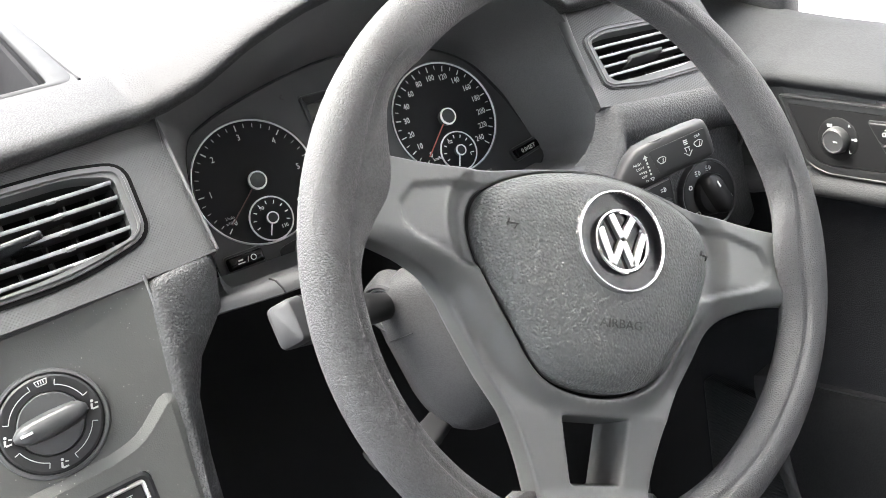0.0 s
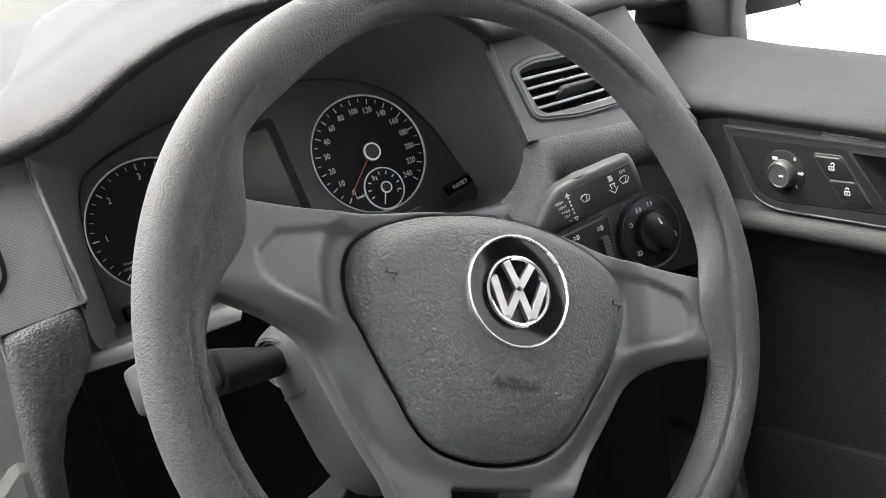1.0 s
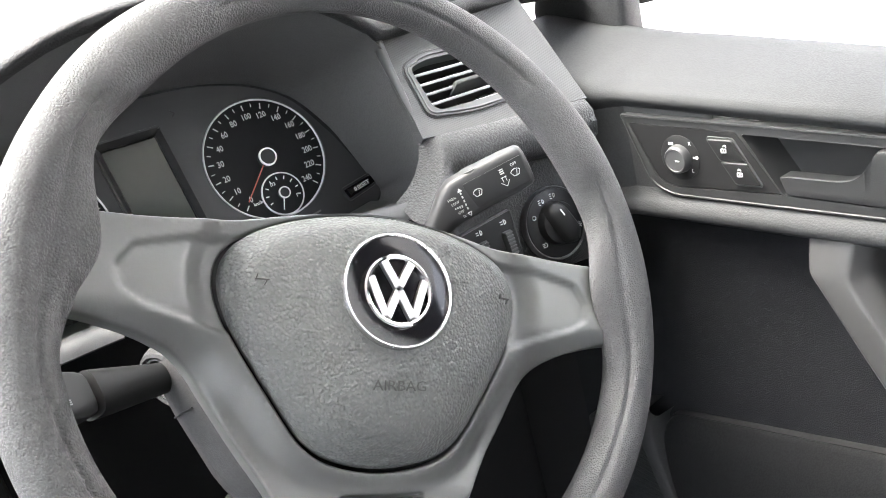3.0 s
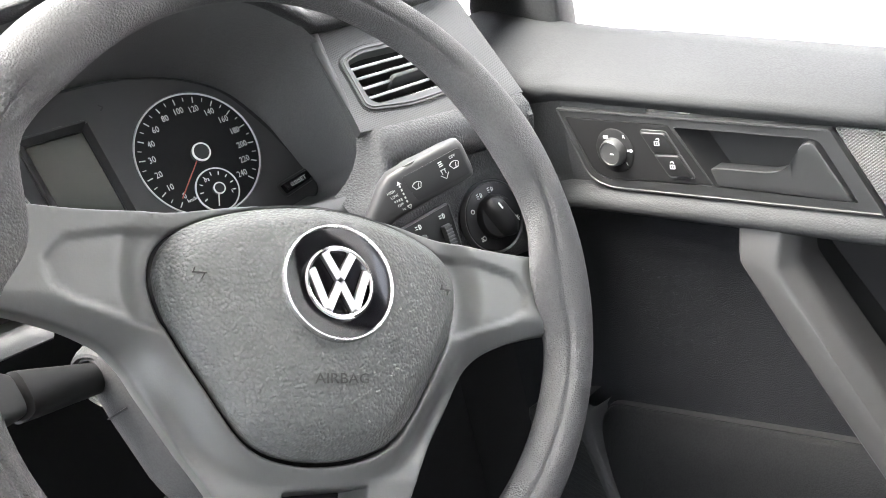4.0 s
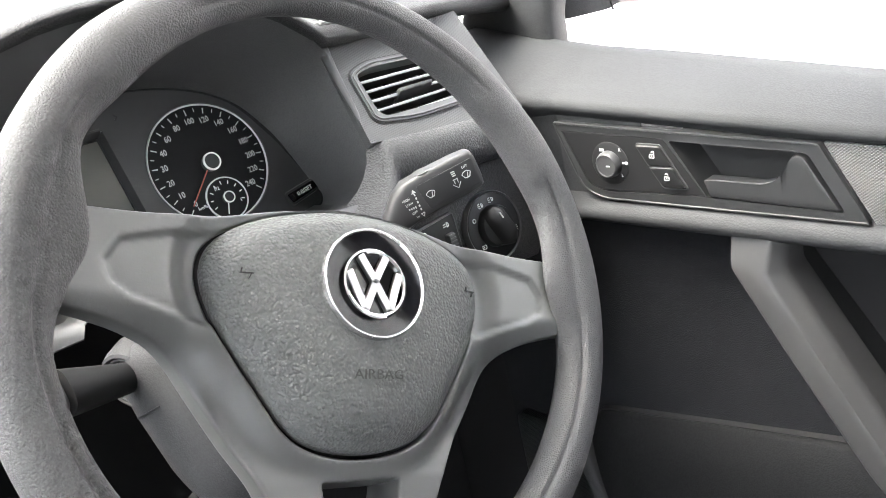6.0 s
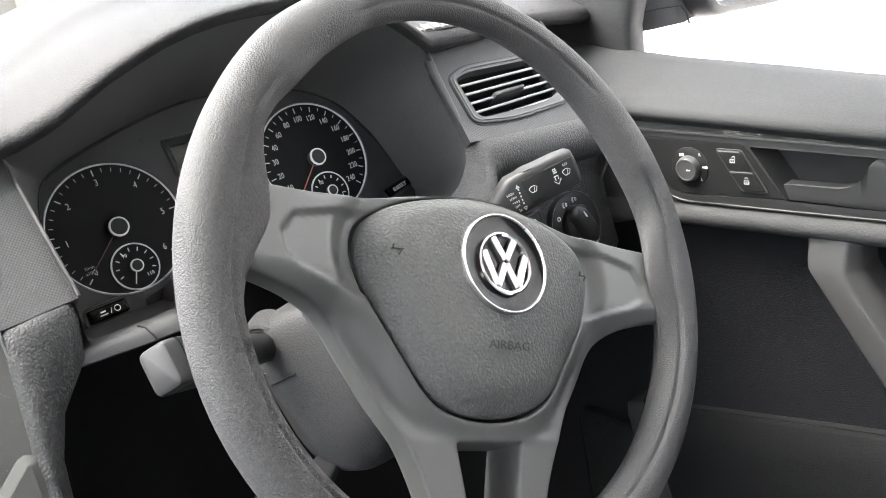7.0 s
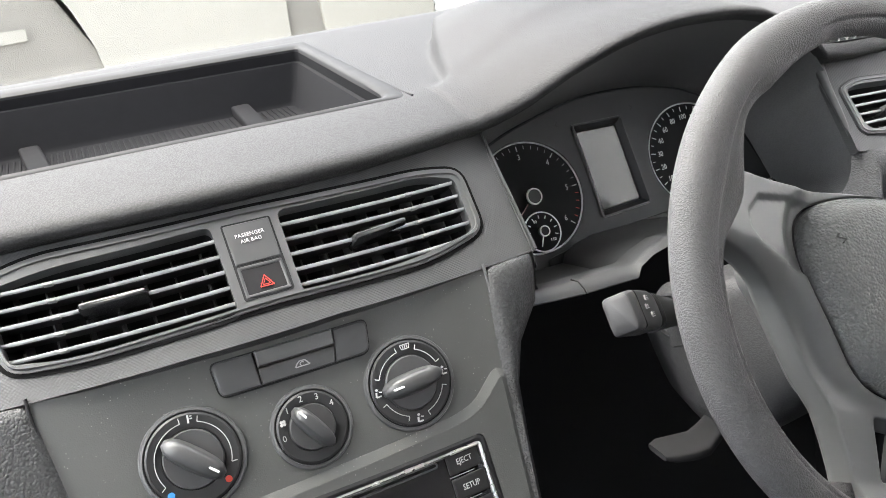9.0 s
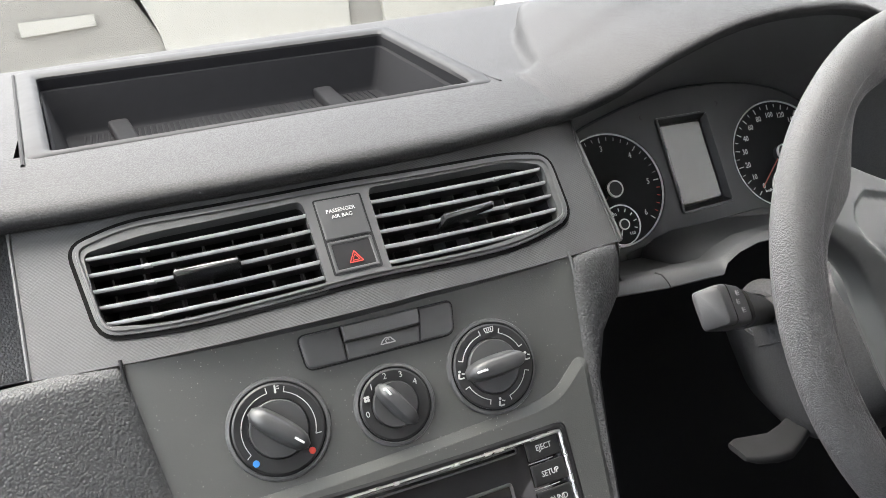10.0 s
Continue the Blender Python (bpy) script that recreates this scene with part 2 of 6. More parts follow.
def grid(rows, closed_u=False, closed_v=False, cap=False):
    """A skin over rows of points."""
    bm = bmesh.new()
    vs = [[bm.verts.new(p) for p in row] for row in rows]
    nu, nv = len(vs), len(vs[0])
    for i in range(nu if closed_u else nu - 1):
        for j in range(nv if closed_v else nv - 1):
            q = [vs[i][j], vs[i][(j + 1) % nv], vs[(i + 1) % nu][(j + 1) % nv], vs[(i + 1) % nu][j]]
            if len({v for v in q}) == 4:
                bm.faces.new(q)
    if cap:
        ends = [bm.faces.new(vs[0][::-1]), bm.faces.new(vs[-1])]
        bmesh.ops.triangulate(bm, faces=ends, quad_method="BEAUTY", ngon_method="EAR_CLIP")
    return bm


def thick(bm, by):
    """Gives an open skin depth, away from its normals."""
    bmesh.ops.recalc_face_normals(bm, faces=bm.faces)
    bmesh.ops.solidify(bm, geom=bm.faces[:], thickness=by)
    return bm


def spline(points, n):
    """n+1 points on a smooth curve through the given ones (Catmull-Rom)."""
    P = [V3(p) for p in points]
    P = [2 * P[0] - P[1]] + P + [2 * P[-1] - P[-2]]
    out = []
    spans = len(P) - 3
    for k in range(n + 1):
        f = k / n * spans
        i = min(int(f), spans - 1)
        t = f - i
        a, b, c, d = P[i : i + 4]
        out.append(0.5 * ((2 * b) + (c - a) * t + (2 * a - 5 * b + 4 * c - d) * t * t + (3 * b - a - 3 * c + d) * t * t * t))
    return out


def interp(x, xs, ys):
    return float(np.interp(x, xs, ys))


def rounded(points, r, n=5):
    """A closed outline with its corners rounded; r: one radius or one for each corner."""
    out = []
    k = len(points)
    for i in range(k):
        p, a, b = V3(points[i]), V3(points[i - 1]), V3(points[(i + 1) % k])
        rad = r[i] if isinstance(r, (list, tuple)) else r
        u, v = (a - p), (b - p)
        cut = min(rad, u.length * 0.48, v.length * 0.48)
        s, e = p + u.normalized() * cut, p + v.normalized() * cut
        for j in range(n + 1):
            t = j / n
            out.append((1 - t) ** 2 * s + 2 * t * (1 - t) * p + t * t * e)
    return out


def dense(loop, step):
    out = []
    k = len(loop)
    for i in range(k):
        a, b = V3(loop[i]), V3(loop[(i + 1) % k])
        m = max(1, int((b - a).length / step))
        out += [a.lerp(b, j / m) for j in range(m)]
    return out


def smoothloop(points, n):
    """A closed smooth outline through points."""
    k = len(points)
    P = [V3(p) for p in points]
    out = []
    for i in range(n):
        f = i / n * k
        j = int(f)
        t = f - j
        a, b, c, d = (P[(j + q - 1) % k] for q in range(4))
        out.append(0.5 * ((2 * b) + (c - a) * t + (2 * a - 5 * b + 4 * c - d) * t * t + (3 * b - a - 3 * c + d) * t * t * t))
    return out


def outward(loop):
    k = len(loop)
    area = sum(loop[i].x * loop[(i + 1) % k].y - loop[(i + 1) % k].x * loop[i].y for i in range(k))
    sg = 1 if area > 0 else -1
    out = []
    for i in range(k):
        d = loop[(i + 1) % k] - loop[i - 1]
        out.append(V3((d.y, -d.x)).normalized() * sg if d.length > 1e-9 else V3((0, 0)))
    return out


def belt(loop, fmap, profile, closed=True):
    """A moulding along a closed outline: profile of (offset outward, height)."""
    loop = [V3(p[:2]) for p in loop]
    nrm = outward(loop)
    rows = [[fmap(*(p + m * o), h) for p, m in zip(loop, nrm)] for o, h in profile]
    return grid(rows, closed_v=True, closed_u=closed)


def slab(loop, fmap, profile):
    """A solid over an outline: rings of (inset, height) from the foot to the crown, closed at both ends."""
    loop = [V3(p[:2]) for p in loop]
    x0, x1 = min(p.x for p in loop), max(p.x for p in loop)
    y0, y1 = min(p.y for p in loop), max(p.y for p in loop)
    cx, cy = (x0 + x1) / 2, (y0 + y1) / 2
    rows = []
    for o, h in profile:
        kx, ky = max(0.02, 1 - 2 * o / (x1 - x0)), max(0.02, 1 - 2 * o / (y1 - y0))
        rows.append([fmap(cx + (p.x - cx) * kx, cy + (p.y - cy) * ky, h) for p in loop])
    return grid(rows, closed_v=True, cap=True)


def dome(loop, fmap, profile):
    """Like slab, with rings of (scale about the middle, height)."""
    loop = [V3(p[:2]) for p in loop]
    mid = sum(loop, V3((0, 0))) / len(loop)
    rows = [[fmap(*(mid + (p - mid) * s), h) for p in loop] for s, h in profile]
    return grid(rows, closed_v=True, cap=True)


def sheet(outer, holes, fmap, top=0.0, deep=0.004):
    """A plate with openings that go through it, laid on a mapped surface."""
    bm = bmesh.new()
    loops = []
    for lp in [outer] + list(holes):
        vs = [bm.verts.new((p[0], p[1], 0)) for p in lp]
        loops.append(vs)
        for i in range(len(vs)):
            bm.edges.new((vs[i - 1], vs[i]))
    bmesh.ops.triangle_fill(bm, use_beauty=True, edges=bm.edges[:])
    for vs in loops:
        low = [bm.verts.new((v.co.x, v.co.y, -deep)) for v in vs]
        for i in range(len(vs)):
            bm.faces.new((vs[i - 1], vs[i], low[i], low[i - 1]))
    for v in bm.verts:
        v.co = fmap(v.co.x, v.co.y, top + v.co.z)
    return bm


def skin(outer, holes, fmap, hfun, step, edge, hole_edge=None):
    """A smooth moulded skin over an outline with openings; hfun(points) gives its height, edge its rounded border."""
    loops = [[V3(p[:2]) for p in lp] for lp in [outer] + list(holes)]
    pts, edges = [], []
    for lp in loops:
        k0 = len(pts)
        pts += lp
        edges += [(k0 + i, k0 + (i + 1) % len(lp)) for i in range(len(lp))]
    x0, x1 = min(p.x for p in loops[0]), max(p.x for p in loops[0])
    y0, y1 = min(p.y for p in loops[0]), max(p.y for p in loops[0])
    arrs = [np.array([(p.x, p.y) for p in lp]) for lp in loops]

    def inside(arr, q):
        x, y = arr[:, 0], arr[:, 1]
        xn, yn = np.roll(x, -1), np.roll(y, -1)
        cross = ((y[None] > q[:, 1:]) != (yn[None] > q[:, 1:])) & (q[:, :1] < (xn - x)[None] * (q[:, 1:] - y[None]) / ((yn - y)[None] + 1e-12) + x[None])
        return cross.sum(1) % 2 == 1
    gx, gy = np.meshgrid(np.arange(x0, x1, step), np.arange(y0, y1, step * 0.87))
    gx = gx + (np.arange(gx.shape[0]) % 2)[:, None] * step / 2
    q = np.stack([gx.ravel(), gy.ravel()], 1)
    keep = inside(arrs[0], q)
    for h in arrs[1:]:
        keep &= ~inside(h, q)
    border = np.concatenate(arrs)
    q = q[keep]
    gap = np.array([np.min(np.hypot(border[:, 0] - p[0], border[:, 1] - p[1])) for p in q])
    q = q[gap > step * 0.55]
    pts += [V3((float(p[0]), float(p[1]))) for p in q]
    vs, _, fs, _, _, _ = geometry.delaunay_2d_cdt(pts, edges, [], 0, 1e-7)
    vv = np.array([(p.x, p.y) for p in vs])
    mid = np.array([vv[list(f)].mean(0) for f in fs])
    ok = inside(arrs[0], mid)
    for h in arrs[1:]:
        ok &= ~inside(h, mid)
    hh = hfun(vv)
    bm = bmesh.new()
    bv = [bm.verts.new(fmap(p[0], p[1], h)) for p, h in zip(vv, hh)]
    for f, o in zip(fs, ok):
        if o:
            bm.faces.new([bv[i] for i in f])
    for v in [v for v in bv if not v.link_faces]:
        bm.verts.remove(v)

    def rise(s, t, dd):
        return fmap(s, t, float(hfun(np.array([(s, t)]))[0]) + dd)
    bits = [bm, belt(loops[0], rise, edge, closed=False)]
    bits += [belt(h, rise, hole_edge or [(-o, z) for o, z in edge], closed=False) for h in loops[1:]]
    return merged(*bits)


def lathe(profile, fmap, s0=0.0, t0=0.0, segs=48, cap=True):
    """A turned form: profile of (radius, height) round (s0, t0) of a mapped surface."""
    rows = [[fmap(s0 + r * math.cos(2 * math.pi * k / segs), t0 + r * math.sin(2 * math.pi * k / segs), h) for k in range(segs)] for r, h in profile]
    return grid(rows, closed_v=True, cap=cap)


def flat_map(origin, ax, up):
    """A plane: s along ax, t along up, height along their cross product."""
    o, a = V3(origin), V3(ax).normalized()
    b = V3(up)
    b = (b - a * b.dot(a)).normalized()
    c = a.cross(b)
    return lambda s, t, d: o + a * s + b * t + c * d


def merged(*bms):
    out = bmesh.new()
    for b in bms:
        me = bpy.data.meshes.new("tmp")
        b.to_mesh(me)
        b.free()
        out.from_mesh(me)
        bpy.data.meshes.remove(me)
    return out


def bar(fmap, s0, t0, s1, t1, w, d=0.0006, h=0.0006):
    """A thin raised line from one point to another."""
    a, b = V3((s0, t0)), V3((s1, t1))
    u = (b - a).normalized()
    v = V3((-u.y, u.x)) * w / 2
    loop = [a - v, b - v, b + v, a + v]
    rows = [[fmap(p.x, p.y, d) for p in loop], [fmap(p.x, p.y, d + h) for p in loop]]
    return grid(rows, closed_v=True, cap=True)


def arc(fmap, s, t, r, a0, a1, w, d=0.0006, n=16, h=0.0005):
    rows = []
    for k in range(n + 1):
        a = radians(a0 + (a1 - a0) * k / n)
        c, q = math.cos(a), math.sin(a)
        rows.append([fmap(s + (r - w / 2) * c, t + (r - w / 2) * q, d), fmap(s + (r - w / 2) * c, t + (r - w / 2) * q, d + h), fmap(s + (r + w / 2) * c, t + (r + w / 2) * q, d + h), fmap(s + (r + w / 2) * c, t + (r + w / 2) * q, d)])
    return grid(rows, closed_v=True, cap=True)


def words(text, size, fmap, s, t, d=0.0005, turn=0.0, align="CENTER", squeeze=1.0):
    """Lettering in the built-in font, laid flat on a mapped surface."""
    cu = bpy.data.curves.new("words", "FONT")
    cu.body, cu.size, cu.align_x, cu.align_y = text, size, align, "CENTER"
    cu.extrude = 0.0002
    cu.resolution_u = 2
    ob = bpy.data.objects.new("words", cu)
    me = bpy.data.meshes.new_from_object(ob)
    bm = bmesh.new()
    bm.from_mesh(me)
    c, q = math.cos(radians(turn)), math.sin(radians(turn))
    for v in bm.verts:
        x, y = v.co.x * squeeze, v.co.y
        v.co = fmap(s + x * c - y * q, t + x * q + y * c, d + v.co.z)
    bpy.data.objects.remove(ob)
    bpy.data.curves.remove(cu)
    bpy.data.meshes.remove(me)
    return bm


def section(mid, e1, e2, w, h, power=3.0, n=24):
    """A rounded-rectangle ring round a point."""
    out = []
    for k in range(n):
        a = 2 * math.pi * k / n
        c, s = math.cos(a), math.sin(a)
        out.append(V3(mid) + V3(e1) * w * math.copysign(abs(c) ** (2 / power), c) + V3(e2) * h * math.copysign(abs(s) ** (2 / power), s))
    return out


def rod(points, radius, n=10):
    """A round bar along a line of points."""
    P = [V3(p) for p in points]
    rows = []
    for i, p in enumerate(P):
        d = (P[min(i + 1, len(P) - 1)] - P[max(i - 1, 0)]).normalized()
        e1 = d.cross(V3((0, 0, 1)))
        e1 = e1.normalized() if e1.length > 1e-3 else V3((1, 0, 0))
        e2 = d.cross(e1)
        rr = radius[i] if isinstance(radius, (list, tuple)) else radius
        rows.append(section(p, e1, e2, rr, rr, 2.0, n))
    return grid(rows, closed_v=True, cap=True)


def box(lo, hi, bevel=0.0):
    bm = bmesh.new()
    bmesh.ops.create_cube(bm, size=1)
    for v in bm.verts:
        v.co = V3(((lo[i] + hi[i]) / 2 + v.co[i] * (hi[i] - lo[i]) for i in range(3)))
    if bevel:
        bmesh.ops.bevel(bm, geom=bm.edges[:], offset=bevel, segments=2, affect="EDGES", profile=0.5)
    return bm

# ---------- mapped surfaces of the dashboard ----------
MID = -0.392  # middle of the centre console


def vent_map(s, t, d):
    """The centre vent panel: leans back and bows towards the cabin at its middle."""
    yaw = 1.6 * s
    nx, ny, nz = -yaw * 0.0, -0.788, 0.615
    return V3((MID + s + yaw * d * 0.6, 0.194 + 0.8 * s * s + 0.615 * t + ny * d, 0.085 + 0.788 * t + nz * d))


def console_map(s, t, d):
    """The control panel under the vents."""
    return V3((MID + s + 0.4 * s * d, 0.141 + 0.3 * s * s + 0.395 * t - 0.918 * d, -0.02 + 0.918 * t + 0.395 * d))


side_map = flat_map((0.238, 0.2145, 0.0515), (1, -0.02, 0), (0, 0.61, 0.79))  # driver's side vent
dial_map = flat_map((-0.0165, 0.322, 0.0265), (1, 0, 0), (0, 0.342, 0.940))  # instrument faces
door_map = flat_map((0.356, 0, 0), (0, -1, 0), (0, 0, 1))  # s runs rearward, t up, height into the cabin

# ---------- ground, buildings, shutter ----------
g = part("ground", grid([[(x, y, -1.06) for y in (-400, -20, -4, 0, 4, 20, 400)] for x in (-400, -20, -4, 0, 4, 20, 400)]), GROUND)
tagged(g, "pale concrete paving of the yard", "ground", kind="structure")


def shutter_wall():
    rows = []
    zs = [(-1.06 + 0.045 * k, 0.0 if k % 2 else 0.018) for k in range(96)]
    for y in (-7, 0, 9):
        rows.append([(3.6 - b, y, z) for z, b in zs])
    w = part("roller_shutter", thick(grid(rows), 0.02), SHUTTERM, smooth=False)
    tagged(w, "white ribbed metal roller shutter beside the van", "shutter", kind="structure")


shutter_wall()


def facade():
    w = part("wall_yard", box((-14, 9.0, -1.06), (3.6, 9.4, 3.4)), BEIGE, smooth=False)
    tagged(w, "beige rendered wall of a building across the yard", "wall", kind="structure")
    wall_map = flat_map((0, 8.995, 0), (1, 0, 0), (0, 0, 1))
    for lp in ([(-0.02, -0.5), (1.80, -0.5), (1.95, 3.3), (-1.6, 3.3), (-0.30, 0.75), (-0.16, 0.35)], [(2.25, -0.5), (3.55, -0.5), (3.55, 3.3), (2.1, 3.3)]):
        part("facade_panel", slab(lp, wall_map, [(0, -0.02), (0, 0.05), (0.01, 0.06)]), CREAM, w, "bright cream painted panel", smooth=False)
    part("facade_sign", slab([(-1.45, 0.52), (-0.75, 0.55), (-0.75, 0.66), (-1.45, 0.66)], wall_map, [(0, 0), (0, 0.03)]), CREAM, w, "pale blank sign plate", smooth=False)
    part("kerb", box((-14, 8.5, -1.058), (3.6, 8.998, -0.93), 0.01), GROUND, w, smooth=False)


facade()

# ---------- cab shell ----------


def cab_shell():
    # floor and front panels are black so that the footwell stays in shade
    fl = part("floor", box((-1.3, -1.2, -0.80), (0.62, 0.9, -0.74)), VOID, smooth=False)
    tagged(fl, "cab floor whose black carries the footwell shade", "floor", kind="structure")
    # out of view; front edge and pale tone shape the overhead light
    rf = part("ceiling", box((-1.3, -1.2, 0.66), (0.62, 0.10, 0.70), 0.01), HEADLINER, smooth=False)
    tagged(rf, "unseen pale headliner of the cab, set to bounce soft light", "ceiling", kind="structure")
    # out of view, added to return light to the dashboard front
    bh = part("wall_rear", box((-1.3, -1.26, -0.74), (0.62, -1.2, 0.72)), BULKHEAD, smooth=False)
    tagged(bh, "unseen grey panel behind the seats that bounces light forward", "wall", kind="structure")
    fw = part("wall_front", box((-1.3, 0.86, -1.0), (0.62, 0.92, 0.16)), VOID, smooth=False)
    tagged(fw, "firewall behind the dashboard, its black carrying the shade", "wall", kind="structure")
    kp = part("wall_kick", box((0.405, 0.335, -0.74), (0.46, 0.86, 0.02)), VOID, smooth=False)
    tagged(kp, "kick panel ahead of the driver's door, its black carrying the shade", "lining", kind="structure")
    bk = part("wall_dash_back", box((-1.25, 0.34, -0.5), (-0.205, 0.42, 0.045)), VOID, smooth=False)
    tagged(bk, "added black backing for the shade behind the centre console", "lining", kind="structure")
    # unseen wall, its height set to block low light from the left
    sl = part("wall_left", box((-1.34, -1.2, -0.98), (-1.3, 0.9, 0.10)), DARK, smooth=False)
    tagged(sl, "added dark wall on the passenger side that holds back low light", "wall", kind="structure")


cab_shell()


def pillar(name, pts, w, h, label):
    rows = []
    P = spline(pts, 10)
    for p in P:
        rows.append(section(p, (1, 0, 0), (0, 1, 0), w, h, 3.0, 20))
    ob = part(name, grid(rows, closed_v=True, cap=True), DARK)
    tagged(ob, label, "pillar", kind="structure")
    return ob


def front_pillar():
    rows = []
    for f in np.linspace(0, 1, 9):
        z = -0.03 + 0.77 * f
        back = 0.235 - 0.42 * max(0, z - 0.05)
        fore = back + 0.155 - 0.03 * f
        mid, half = (back + fore) / 2, (fore - back) / 2
        x = 0.470 - 0.05 * f
        rows.append(section((x, mid, z), (1, 0, 0), (0.12, 1, 0), 0.022, half, 4.0, 28))
    ob = part("windscreen_pillar", grid(rows, closed_v=True, cap=True), PILLARM)
    tagged(ob, "dark grey trimmed windscreen pillar at the door window", "pillar", kind="structure")


def rear_pillar(x):
    rows = [section((x - (0.05 * f if x > 0 else -0.05 * f), -0.60, -0.05 + 0.75 * f), (1, 0, 0), (0, 1, 0), 0.025, 0.085, 4.0, 24) for f in (0, 0.5, 1)]
    ob = part("door_pillar", grid(rows, closed_v=True, cap=True), PILLARM)
    tagged(ob, "dark grey trimmed pillar behind the door window", "pillar", kind="structure")


PILLARM = grained("pillar_trim", (0.020, 0.0205, 0.0215), 0.6, 0.0012, 0.0001)
front_pillar()
rear_pillar(0.50)
rear_pillar(-1.27)
pillar("windscreen_pillar", [(-1.27, 0.42, -0.6), (-1.27, 0.36, 0.1), (-1.25, 0.2, 0.5), (-1.22, 0.0, 0.74)], 0.03, 0.05, "dark grey trimmed windscreen pillar at the passenger window")



def glazing():
    g = part("windscreen", thick(grid([[(x, 0.94 - 0.82 * f - 0.10 * (x + 0.4) ** 2, 0.185 + 0.475 * f) for x in np.linspace(-1.24, 0.46, 12)] for f in np.linspace(0, 1, 6)]), 0.005), SCREENGLASS)
    tagged(g, "greenish tinted windscreen glass above the dashboard", "windscreen", kind="structure")
    for x, lean in ((0.50, -0.08), (-1.30, 0.08)):
        g = part("door_window", thick(grid([[(x + lean * f, y, 0.0 + 0.66 * f) for f in np.linspace(0, 1, 4)] for y in (-0.53, -0.2, 0.12)]), 0.004), DOORGLASS)
        tagged(g, "clear glass of the door window", "window", kind="structure")


glazing()

# ---------- dashboard ----------
dash = thing("dashboard", (MID, 0.35, 0.0), "charcoal moulded plastic van dashboard with a grained top pad", "dashboard")

LIPX = [-1.25, -0.80, -0.65, -0.55, -0.45, -0.392, -0.30, -0.24, -0.20, -0.18, -0.16, -0.14, -0.12, -0.10, -0.08, -0.06, -0.04, -0.017, 0.01, 0.035, 0.06, 0.08, 0.10, 0.12, 0.14, 0.173, 0.20, 0.26, 0.30, 0.40, 0.47]
LIPZ = [0.09, 0.10, 0.105, 0.107, 0.108, 0.108, 0.108, 0.109, 0.111, 0.117, 0.127, 0.140, 0.153, 0.163, 0.170, 0.1745, 0.177, 0.178, 0.177, 0.174, 0.168, 0.160, 0.150, 0.1385, 0.124, 0.100, 0.0985, 0.098, 0.097, 0.085, 0.075]
LIPY = [0.42, 0.30, 0.245, 0.218, 0.203, 0.200, 0.207, 0.219, 0.231, 0.230, 0.224, 0.214, 0.204, 0.196, 0.191, 0.188, 0.186, 0.185, 0.186, 0.188, 0.192, 0.198, 0.202, 0.208, 0.218, 0.2345, 0.236, 0.238, 0.242, 0.262, 0.29]


def lip(x):
    drop = interp(x, [-0.22, -0.185, -0.15, -0.10, 0.0, 0.08, 0.12, 0.16], [0.0, 0.003, 0.009, 0.013, 0.014, 0.012, 0.006, 0.0])
    return interp(x, LIPX, LIPY), interp(x, LIPX, LIPZ) - drop


def crown(x, y):
    """Height of the dashboard's top behind its front roll."""
    base = 0.146 + 0.2 * (y - 0.31)
    base = min(base, 0.205)
    bump = max(0.0, interp(x, LIPX, LIPZ) - 0.108)
    keep = max(0.0, min(1.0, (0.60 - y) / 0.22))
    keep = keep * keep * (3 - 2 * keep)
    edge = interp(y, [0.297, 0.305, 0.3135, 0.344, 0.41, 0.46, 0.495, 0.535, 0.60], [-0.2216, -0.197, -0.185, -0.1765, -0.1537, -0.130, -0.095, -0.050, 0.020])
    rise = max(0.0, min(1.0, (x - edge) / 0.009))
    rise = rise * rise * (3 - 2 * rise)
    deep = max(0.0, min(1.0, (y - 0.296) / 0.022))
    z = base + bump * 0.72 * keep * (1 - deep * (1 - rise)) + 0.0025 * keep * rise * deep
    if x > 0.16:
        z -= 0.35 * (min(x, 0.47) - 0.16) * 0.35
    return z


TX0, TX1, TY0, TY1 = -0.592, -0.234, 0.311, 0.562  # the open tray


def pad_row(x):
    ly, lz = lip(x)
    top_y = max(ly + 0.075, 0.311) if not (-0.2 < x < 0.165) else ly + 0.06 + 0.03 * (1 - min(1, abs(x + 0.017) / 0.18))
    tz = crown(x, top_y)
    rows = [(x, ly + 0.036, lz + 0.004), (x, ly + 0.018, lz - 0.001), (x, ly + 0.0085, lz), (x, ly + 0.0030, lz + 0.0030), (x, ly + 0.0004, lz + 0.0060)]
    lz += 0.0060
    for u in (0.005, 0.016, 0.040, 0.080, 0.17, 0.30, 0.50, 0.75):
        turn = math.sqrt(1 - (1 - min(u / 0.08, 1.0)) ** 2)
        g = 0.20 * turn + 0.80 * (1 - (1 - u) ** 1.25)
        rows.append((x, ly + (top_y - ly) * u, lz + (tz - lz) * g))
    ys = [top_y + (TY1 - top_y) * k / 32 for k in range(33)] + [0.60, 0.68, 0.76, 0.86]
    rows += [(x, y, crown(x, y)) for y in ys]
    return rows


